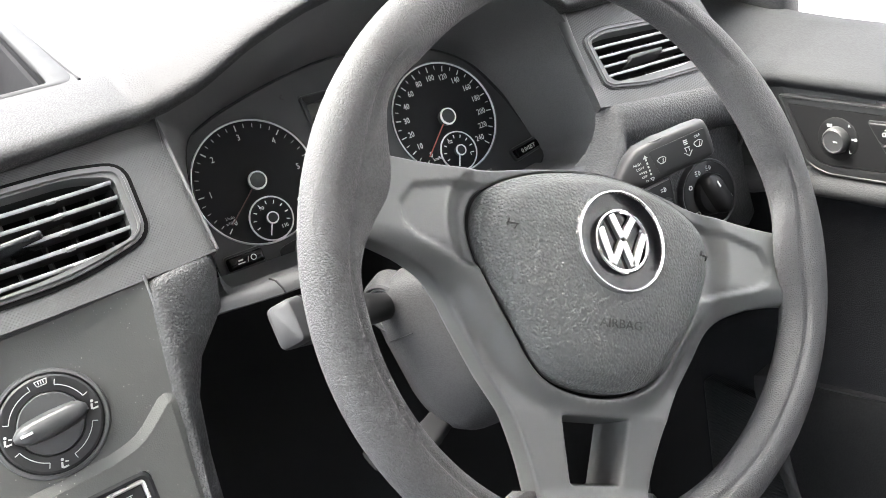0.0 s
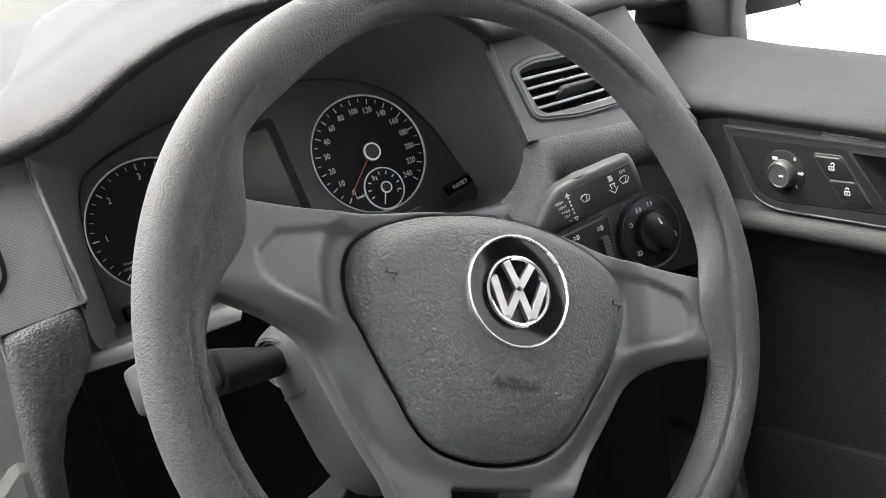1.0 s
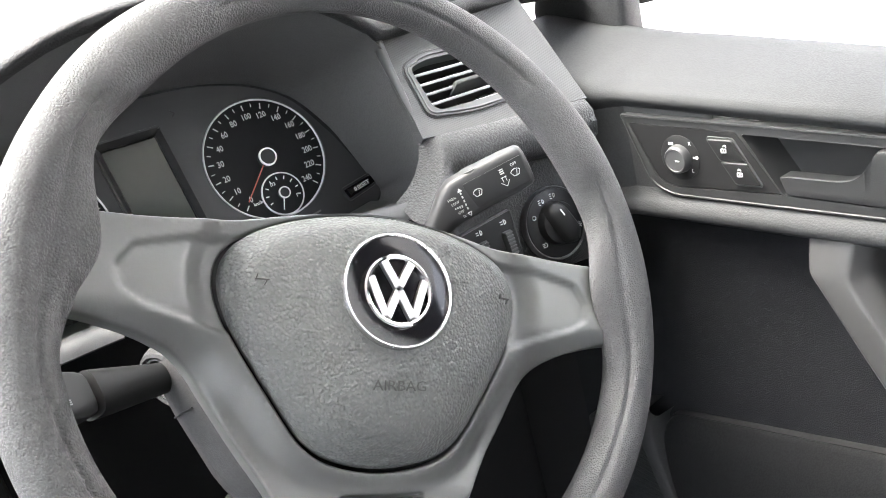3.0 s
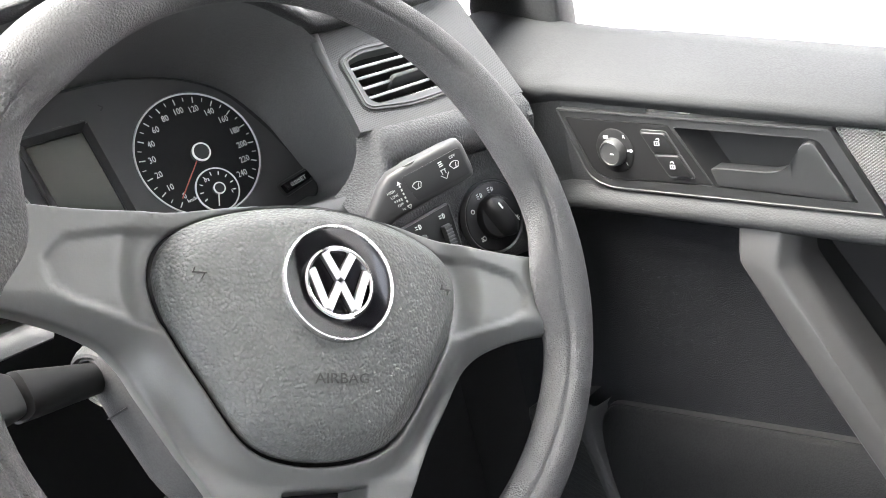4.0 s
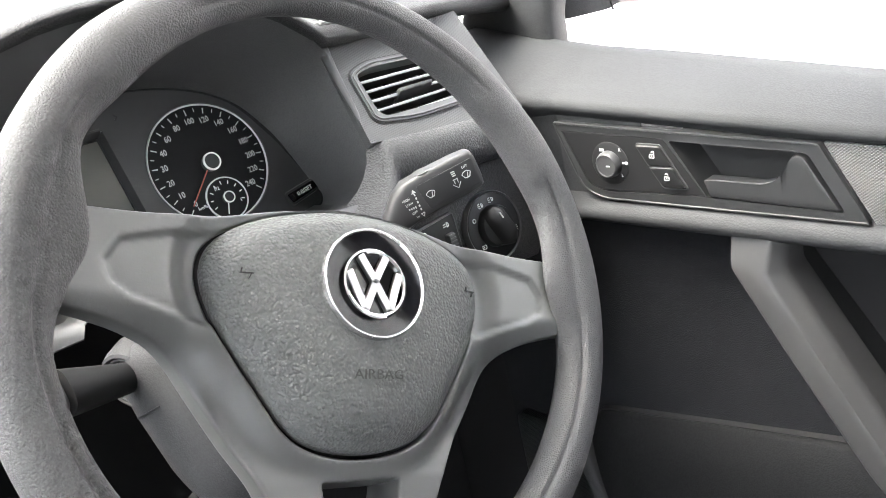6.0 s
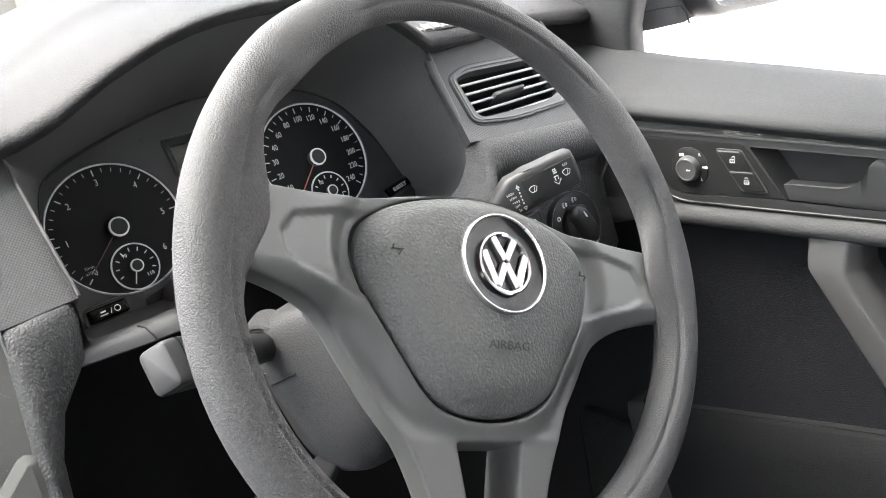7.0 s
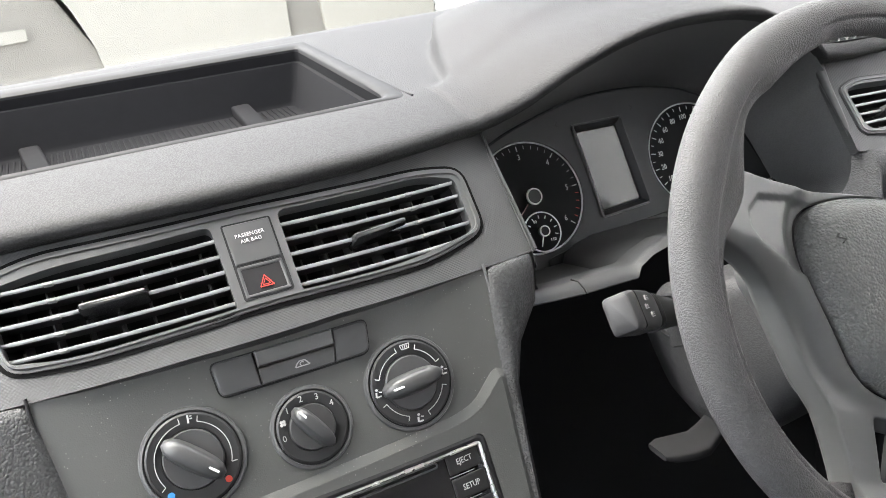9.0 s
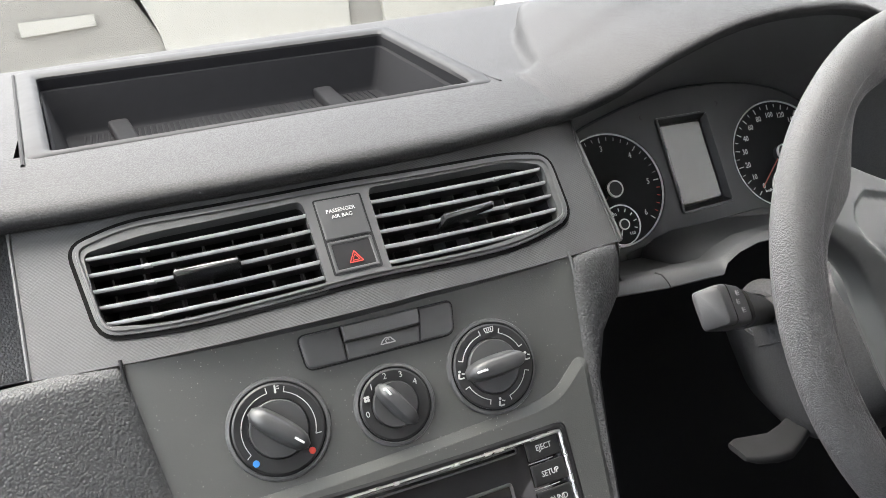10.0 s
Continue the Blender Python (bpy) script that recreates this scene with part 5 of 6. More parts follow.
    part("blank_cap", slab(dense(blank, 0.004), console_map, [(0, 0), (0, 0.0024), (0.0008, 0.0036), (0.002, 0.0040)]), DARK, b)
    up = rounded([(-0.0200, 0.0440), (0.0320, 0.0436), (0.0312, 0.0330), (-0.0196, 0.0334)], 0.0008)
    part("rocker_top", slab(dense(up, 0.005), console_map, [(0, 0), (0, 0.0046), (0.0010, 0.0062), (0.003, 0.0064)]), SATIN, b)
    dn = rounded([(-0.0196, 0.0328), (0.0312, 0.0324), (0.0284, 0.0216), (-0.0197, 0.0218)], 0.0008)
    rk = part("rocker", slab(dense(dn, 0.005), console_map, [(0, 0), (0, 0.0030), (0.0008, 0.0040), (0.003, 0.0042)]), DARK, b)
    c0, c1 = 0.0075, 0.0272
    part("car_symbol", merged(bar(console_map, c0 - 0.0048, c1 - 0.0012, c0 + 0.0048, c1 - 0.0012, 0.0007, 0.0042), bar(console_map, c0 - 0.0048, c1 - 0.0012, c0 - 0.0034, c1 + 0.0008, 0.0007, 0.0042), bar(console_map, c0 - 0.0034, c1 + 0.0008, c0 - 0.0012, c1 + 0.0024, 0.0007, 0.0042), bar(console_map, c0 - 0.0012, c1 + 0.0024, c0 + 0.0022, c1 + 0.0022, 0.0007, 0.0042), bar(console_map, c0 + 0.0022, c1 + 0.0022, c0 + 0.0048, c1 - 0.0012, 0.0007, 0.0042), arc(console_map, c0, c1 + 0.0002, 0.0013, 30, 300, 0.0006, 0.0042, 12)), GREYPRINT, rk, smooth=False)
    hang(b)


heater_controls()


def radio():
    r = thing("radio", console_map(0.0, -0.10, 0), "black built-in radio with disc slot and lettered keys", "radio")
    loop = dense(rounded([(-0.106, -0.056), (0.111, -0.056), (0.110, -0.20), (-0.106, -0.20)], 0.007), 0.01)
    part("frame_outer", belt(loop, console_map, [(0.001, -0.006), (0.001, 0.0035), (-0.001, 0.0045), (-0.0030, 0.0040), (-0.0034, -0.006)]), BLACK, r, "black outer frame")
    part("chrome_line", belt(inset(loop, 0.0034), console_map, [(0.0, -0.002), (0.0, 0.0044), (-0.0012, 0.0048), (-0.0022, 0.0040), (-0.0022, -0.002)]), SILVER, r, "silver trim line")
    part("fascia", slab(inset(loop, 0.004), console_map, [(0, -0.012), (0, 0.0000), (0.001, 0.0006)]), PIANO, r, "gloss black front")
    for txt, t0, t1 in (("EJECT", -0.0600, -0.0745), ("SETUP", -0.0775, -0.0915), ("SOUND", -0.0950, -0.1090)):
        lp = dense(rounded([(0.0805, t0), (0.1050, t0), (0.1050, t1), (0.0805, t1)], 0.001), 0.006)
        b = part("key", slab(lp, console_map, [(0, 0), (0, 0.0020), (0.0006, 0.0026), (0.002, 0.0027)]), BLACK, r, "black lettered key")
        part("lettering", words(txt, 0.0054, console_map, 0.0928, (t0 + t1) / 2, 0.0029, squeeze=0.85), PRINT, b, smooth=False)
        part("key_line", bar(console_map, 0.0796, t1 - 0.0014, 0.0985, t1 - 0.0014, 0.0006, 0.0008, 0.0006), SILVER, b, smooth=False)
    sl = dense(rounded([(-0.060, -0.0632), (0.0735, -0.0632), (0.0735, -0.0655), (-0.060, -0.0655)], 0.001), 0.01)
    part("disc_slot", belt(sl, console_map, [(0.0012, 0.0005), (0.0010, 0.0018), (0.0, 0.0018), (-0.0002, 0.0005)]), DARK, r, "disc slot with a thin lip")
    ds = dense(rounded([(-0.075, -0.0840), (0.0640, -0.0840), (0.0640, -0.165), (-0.075, -0.165)], 0.002), 0.01)
    part("screen_frame", belt(ds, console_map, [(0.0014, 0.0004), (0.001, 0.0018), (0.0, 0.0018), (-0.001, 0.0004)]), DARK, r)
    hang(r)


radio()

# ---------- driver's side of the dashboard ----------


def side_dash():
    d = thing("driver_side_fascia", (0.25, 0.22, 0.03), "charcoal fascia beside the steering column with a dimpled vent surround", "fascia")
    bez = dense(rounded([(-0.0575, 0.030), (-0.035, 0.037), (0.050, 0.0285), (0.0580, -0.026), (0.0465, -0.0345), (-0.0215, -0.0320), (-0.0575, -0.0235), (-0.0625, -0.017)], [0.008, 0.012, 0.012, 0.006, 0.006, 0.012, 0.006, 0.006]), 0.006)
    outer = dense([(-0.060, 0.075), (0.092, 0.075), (0.088, -0.0570), (0.0, -0.0465), (-0.0775, -0.0365)], 0.008)
    part("vent_surround", sheet(outer, [bez], side_map, 0.0, 0.010), VENTP, d, "dimpled charcoal vent surround", angle=50)
    rows = []
    for x in (0.115, 0.130, 0.142, 0.152, 0.160, 0.166, 0.171, 0.18, 0.20, 0.24, 0.28, 0.310, 0.322):
        f = max(0, (x - 0.161) / 0.162)
        z0, y0 = 0.0226 - 0.0158 * f, 0.1925 - 0.0115 * f
        if x < 0.172:
            z0 = interp(x, [0.115, 0.130, 0.142, 0.152, 0.160, 0.166, 0.171], [-0.026, -0.020, -0.013, -0.004, 0.006, 0.016, 0.0216])
            y0 = interp(x, [0.115, 0.130, 0.142, 0.152, 0.160, 0.166, 0.171], [0.163, 0.166, 0.170, 0.175, 0.182, 0.188, 0.192])
        rows.append([(x, y0 + 0.02, z0 + 0.012), (x, y0 + 0.002, z0), (x, y0 - 0.004, z0 - 0.001), (x, y0 - 0.011, z0 - 0.009), (x, y0 - 0.014, z0 - 0.022), (x, y0 - 0.012, z0 - 0.032), (x, y0 - 0.002, z0 - 0.040), (x, y0 + 0.012, z0 - 0.045), (x, y0 + 0.014, z0 - 0.058), (x, y0 + 0.009, z0 - 0.09), (x, y0 + 0.0, z0 - 0.135), (x, y0 + 0.008, z0 - 0.15), (x, y0 + 0.10, z0 - 0.17)])
    part("knee_panel", grid(rows), DASHLOW, d, "grained grey lower fascia with an undercut", angle=60)
    # end cheek towards the door
    rows = []
    for z, y in ((0.088, 0.245), (0.06, 0.225), (0.03, 0.203), (0.005, 0.182), (-0.012, 0.166), (-0.03, 0.172), (-0.06, 0.190), (-0.13, 0.185)):
        rows.append([(0.316, y, z), (0.320, y - 0.001, z), (0.325, y + 0.006, z), (0.328, y + 0.10, z)])
    part("end_cheek", grid(rows), DASHLOW, d, angle=60)
    # cowl below the dials that meets the column
    rows = []
    for x in (-0.205, -0.187, -0.17, -0.158, -0.14, -0.12, -0.1055, -0.102, -0.096, -0.090, -0.081, -0.072, -0.05, -0.01, 0.04, 0.085, 0.10, 0.115, 0.13, 0.15):
        zb = interp(x, [-0.205, -0.158, -0.1055, -0.102, -0.090, -0.072, -0.01, 0.04, 0.085, 0.115, 0.15], [-0.0155, -0.0196, -0.0208, -0.0126, -0.006, -0.002, -0.003, -0.010, -0.022, -0.028, -0.024])
        zt = interp(x, [-0.205, -0.158, -0.1055, -0.090, -0.072, -0.01, 0.04, 0.085, 0.125, 0.15], [-0.0075, -0.0095, -0.0105, -0.003, 0.003, 0.004, -0.002, -0.0115, -0.0165, -0.010])
        rows.append([(x, 0.205, zt - 0.004), (x, 0.184, zt + 0.0005), (x, 0.178, zt), (x, 0.1735, zt * 0.6 + zb * 0.4 - 0.001), (x, 0.172, zb + 0.0015), (x, 0.174, zb), (x, 0.184, zb - 0.001), (x, 0.29, zb - 0.012)])
    part("column_cowl", grid(rows), FASCIA, d, "smooth lower lip of the instrument hood", angle=60)
    part("cowl_notch", rod([(-0.160, 0.184, -0.0085), (-0.1575, 0.178, -0.0095), (-0.1555, 0.1733, -0.0145), (-0.1545, 0.1722, -0.0185)], 0.0008, 6), BLACK, d)
    hang(d)
    v = thing("side_air_vent", (0.238, 0.21, 0.05), "dark grey louvred air vent beside the door", "air vent")
    hole = dense(rounded([(-0.0510, 0.0255), (-0.035, 0.0290), (0.044, 0.0215), (0.0505, -0.0195), (0.027, -0.0255), (-0.048, -0.0195), (-0.0535, -0.0135)], [0.005, 0.01, 0.006, 0.005, 0.012, 0.004, 0.004]), 0.005)
    part("bezel", sheet(inset(bez, 0.001), [hole], side_map, 0.002, 0.010), DARK, v, "satin grey bezel", angle=50)
    part("bezel_groove", belt(bez, side_map, [(-0.001, -0.004), (-0.001, 0.0005), (0.0008, 0.0005), (0.0008, -0.004)]), BLACK, v)
    part("bezel_lip", belt(inset(bez, 0.0035), side_map, [(-0.0015, 0.0015), (-0.001, 0.0032), (0.0004, 0.0032), (0.001, 0.0015)]), SATIN, v)
    # duct depth darkened by its black colour
    part("vent_duct", merged(belt(hole, side_map, [(0.0005, 0.001), (0.0005, -0.04), (0.003, -0.04), (0.003, 0.001)]), slab(hole, side_map, [(-0.0005, -0.041), (-0.0005, -0.038)])), VOID, v, "duct with its unlit depth coloured black")
    for k in range(5):
        t0 = 0.0185 - 0.0098 * k
        rows = []
        for f in (0, 0.25, 0.5, 0.75, 1):
            s = -0.0535 + 0.004 * (2 - k) * 0.3 + 0.103 * f
            rows.append([side_map(s, t0 - 0.006 * f * (1 - 0.12 * k) + dt, dd) for dt, dd in ((-0.0010, -0.001), (0.0004, 0.0001), (0.0012, -0.0012), (0.002, -0.014), (0.0006, -0.014))])
        # side louvres likewise: shade in the body colour, highlight in the edge
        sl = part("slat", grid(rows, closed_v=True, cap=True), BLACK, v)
        part("slat_edge", grid([[side_map(-0.0535 + 0.004 * (2 - k) * 0.3 + 0.103 * f, t0 - 0.006 * f * (1 - 0.12 * k) + dt, dd) for dt, dd in ((-0.0011, -0.0012), (-0.0005, 0.0002), (0.0006, 0.0008), (0.0012, -0.0004), (0.0011, -0.0014))] for f in (0, 0.25, 0.5, 0.75, 1)], closed_v=True, cap=True), SLATGLINT, sl, "pale front edge that carries the louvre highlight")
    for k in range(5):
        s = -0.04 + 0.02 * k
        part("vane", slab([(s - 0.0006, -0.025), (s + 0.0006, -0.025), (s + 0.0006, 0.027), (s - 0.0006, 0.027)], side_map, [(0, -0.036), (0, -0.016)]), DARK, v)
    tab = dense(rounded([(-0.025, -0.0052), (0.013, -0.0058), (0.014, -0.0022), (-0.023, 0.0004)], 0.0012), 0.004)
    part("vent_tab", slab(tab, side_map, [(0, -0.01), (0, 0.002), (0.001, 0.005), (0.002, 0.0055)]), STALKM, v)
    hang(v)
    # side window demister on the pad
    n = thing("side_demister_vent", (0.14, 0.27, 0.13), "small toothed demister outlet in the dashboard top", "air vent")
    dm = flat_map((0.200, 0.2440, 0.1168), (1, 0.02, -0.055), (0, 1, 0.42))
    lp = dense(rounded([(-0.050, -0.0015), (0.060, -0.0015), (0.060, 0.0150), (-0.050, 0.0150)], 0.002), 0.006)
    part("outlet", slab(lp, dm, [(0, -0.008), (0, 0.0008), (0.0006, 0.0012)]), BLACK, n)
    for k in range(10):
        s = -0.042 + 0.0106 * k
        # teeth coloured pale for the strong light at the windscreen base
        part("tooth", slab([(s - 0.0046, -0.0005), (s + 0.0046, -0.0005), (s + 0.0006, 0.0140), (s - 0.0006, 0.0140)], dm, [(0, 0.0005), (0.0006, 0.0030)]), LIT_TOOTH, n, smooth=False)
    hang(n)


# brightness of the lit demister teeth, put into their colour
LIT_TOOTH = plain("strongly_lit_tooth_grey", (0.12, 0.12, 0.12), 0.7, spec=0.2)
side_dash()


def light_switch():
    m = flat_map((0.2680, 0.187, -0.0915), (1, -0.05, 0), (0, 0.20, 0.98))
    h = thing("headlight_switch", (0.2595, 0.19, -0.08), "black rotary headlight switch with white printed symbols", "rotary switch")
    part("surround", lathe([(0.0335, -0.004), (0.0335, 0.0015), (0.0325, 0.003), (0.0312, 0.002), (0.0312, -0.004)], m, 0, 0, 64, cap=False), SATIN, h)
    part("scale_disc", lathe([(0.0310, -0.004), (0.0310, 0.0020), (0.0295, 0.0030), (0.001, 0.0030)], m, 0, 0, 64), BLACK, h)
    kn = part("knob_base", lathe([(0.0200, 0.002), (0.0196, 0.0070), (0.0180, 0.0100), (0.0150, 0.0110), (0.001, 0.0112)], m, 0, 0, 48), BLACK, h)
    c, q = math.cos(radians(112)), math.sin(radians(112))

    def g(a, b, d):
        return m(a * c - b * q, a * q + b * c, d)
    rows = []
    for f in np.linspace(-1, 1, 11):
        e = max((1 - abs(f) ** 5) ** 0.5, 0.4)
        rows.append([g(f * 0.0205, b * 0.0095 * e, d * 0.018 * max(e, 0.7) + 0.004) for b, d in ((-1.2, 0), (-1.0, 0.7), (-0.6, 1.0), (0, 1.03), (0.6, 1.0), (1.0, 0.7), (1.2, 0))])
    part("grip", grid(rows, cap=True), BLACK, kn, angle=50)
    part("pointer", bar(g, 0.008, 0, 0.0145, 0, 0.0013, 0.0222, 0.0006), WHITE, kn, smooth=False)
    sy = []
    R = 0.0245
    c0, s0 = R * math.cos(radians(150)), R * math.sin(radians(150))
    sy.append(arc(m, c0, s0, 0.0018, 0, 360, 0.0005, 0.0031, 16))
    for a in (112, 80):
        c0, s0 = R * math.cos(radians(a)), R * math.sin(radians(a))
        sy += [bar(m, c0 - 0.003, s0 + o, c0 - 0.0008, s0 + o * 1.5, 0.0006, 0.0031) for o in (-0.0015, 0, 0.0015)]
        sy += [arc(m, c0 + 0.0012, s0, 0.0018, -90, 90, 0.0006, 0.0031, 10), bar(m, c0 + 0.0012, s0 - 0.0018, c0 + 0.0012, s0 + 0.0018, 0.0006, 0.0031)]
    c0, s0 = R * math.cos(radians(-25)), R * math.sin(radians(-25))
    sy.append(arc(m, c0, s0, 0.0014, 0, 360, 0.0006, 0.0031, 14))
    sy += [bar(m, c0 + 0.0022 * math.cos(radians(45 * k)), s0 + 0.0022 * math.sin(radians(45 * k)), c0 + 0.0034 * math.cos(radians(45 * k)), s0 + 0.0034 * math.sin(radians(45 * k)), 0.0006, 0.0031) for k in range(8)]
    c0, s0 = R * math.cos(radians(215)), R * math.sin(radians(215))
    sy += [bar(m, c0 - 0.002, s0 + o, c0 + 0.0005, s0 + o, 0.0006, 0.0031) for o in (-0.0015, 0, 0.0015)] + [arc(m, c0 + 0.001, s0, 0.002, -90, 90, 0.0006, 0.0031, 8)]
    for i0, i1 in ((0, 1), (1, 6), (6, 11), (11, 20), (20, 24)):
        part("lamp_symbol", merged(*sy[i0:i1]), WHITE, h, "white printed lamp symbol", smooth=False)
    hang(h)
    p = thing("dimmer_panel", (0.20, 0.185, -0.085), "black panel with two ribbed thumbwheels for lamps", "switch panel")
    m2 = flat_map((0.197, 0.186, -0.080), (1, -0.05, 0), (0, 0.20, 0.98))
    lp = dense(rounded([(-0.030, 0.016), (0.0245, 0.020), (0.0225, -0.022), (-0.030, -0.024)], 0.003), 0.006)
    part("plate", slab(lp, m2, [(0, -0.004), (0, 0.002), (0.0006, 0.0028), (0.002, 0.003)]), BLACK, p)
    part("plate_edge", belt(lp, m2, [(-0.0012, 0.0026), (-0.0006, 0.0036), (0.0004, 0.0034), (0.0006, 0.0)]), DARK, p)
    for s in (-0.012, 0.0135):
        wl = part("thumbwheel", slab(dense(rounded([(s - 0.0045, 0.004), (s + 0.0045, 0.004), (s + 0.0045, -0.018), (s - 0.0045, -0.018)], 0.0015), 0.003), m2, [(0, 0), (0, 0.0045), (0.0012, 0.0075)]), DARK, p)
        for k in range(7):
            part("thumbwheel_rib", bar(m2, s - 0.0035, 0.002 - 0.003 * k, s + 0.0035, 0.002 - 0.003 * k, 0.0012, 0.0070, 0.0012), SATIN, wl, smooth=False)
        part("lamp_symbol", merged(arc(m2, s + 0.001, 0.0115, 0.002, -90, 90, 0.0006, 0.0031, 10), bar(m2, s + 0.001, 0.0095, s + 0.001, 0.0135, 0.0006, 0.0031), bar(m2, s - 0.003, 0.0125, s - 0.0005, 0.0125, 0.0006, 0.0031), bar(m2, s - 0.003, 0.0105, s - 0.0005, 0.0105, 0.0006, 0.0031)), WHITE, p, smooth=False)
    hang(p)


light_switch()

# ---------- steering column and stalks ----------
AX = -WN  # forward along the column
CU = V3((0, 0, 1)) - AX * AX.z
CU.normalize()
CR = AX.cross(CU)


SHROUDM = grained("shroud_plastic", (0.038, 0.038, 0.039), 0.58, 0.0013, 0.00010, spec=0.25)


def column():
    c = thing("steering_column", AX * 0.12, "charcoal two-piece steering column shroud with an ignition lock", "steering column")

    def ring(dist, w, hi, lo, n=48, power=6.0):
        out = []
        for k in range(n):
            a = 2 * math.pi * k / n
            x, y = math.cos(a), math.sin(a)
            x = math.copysign(abs(x) ** (2 / power), x)
            y = math.copysign(abs(y) ** (2 / power), y)
            out.append(AX * dist + CR * x * w * (1 if y > 0 else 1 - 0.10 * y * y) + CU * y * (hi if y > 0 else lo))
        return out
    rows = [ring(d, w, h, l) for d, w, h, l in ((0.050, 0.046, 0.030, 0.044), (0.085, 0.060, 0.036, 0.058), (0.118, 0.076, 0.041, 0.074), (0.134, 0.0835, 0.044, 0.081), (0.142, 0.0870, 0.045, 0.085), (0.150, 0.0885, 0.045, 0.086), (0.165, 0.0875, 0.043, 0.085), (0.190, 0.080, 0.040, 0.080), (0.220, 0.062, 0.036, 0.070), (0.250, 0.045, 0.030, 0.055))]
    part("shroud", grid(rows, closed_v=True, cap=True), SHROUDM, c, "finely grained column shroud", angle=60)
    for sg in (-1, 1):
        pts = [AX * dd + CR * sg * (w + 0.0004) for dd, w in ((0.134, 0.0837), (0.142, 0.0872), (0.150, 0.0887), (0.165, 0.0877))]
        part("shroud_seam", rod(pts, 0.0007, 6), BLACK, c)
    back = flat_map((-0.1045, 0.138, -0.0470), V3((0.45, -0.85, -0.15)), V3((0, -0.15, 0.98)))
    part("stalk_collar", lathe([(0.0235, -0.024), (0.0220, -0.012), (0.0205, -0.0075), (0.0185, -0.0065), (0.0172, -0.0085), (0.0165, -0.03)], back, 0, 0, 40, cap=False), SHROUDM, c, "moulded collar where the indicator stalk enters")
    part("collar_lining", lathe([(0.0169, -0.010), (0.0165, -0.0072), (0.0155, -0.0074), (0.0142, -0.024)], back, 0, 0, 40, cap=False), SATIN, c, "satin lining ring")
    rows = [section((x, 0.108 + 0.35 * max(0.0, x + 0.112), z), (0, 1, 0.1), (0, 0, 1), w2, h2, 4, 20) for x, z, w2, h2 in ((-0.150, -0.130, 0.010, 0.0025), (-0.142, -0.1315, 0.014, 0.0040), (-0.125, -0.135, 0.015, 0.0045), (-0.112, -0.1365, 0.014, 0.0045), (-0.098, -0.1350, 0.0125, 0.0045), (-0.084, -0.1310, 0.011, 0.0050), (-0.070, -0.1240, 0.010, 0.0060), (-0.055, -0.1160, 0.009, 0.0060))]
    # lever's black carries the shade under the shroud
    part("adjuster_lever", grid(rows, closed_v=True, cap=True), VOID, c, "column adjusting lever under the shroud", angle=50)
    hang(c)


column()


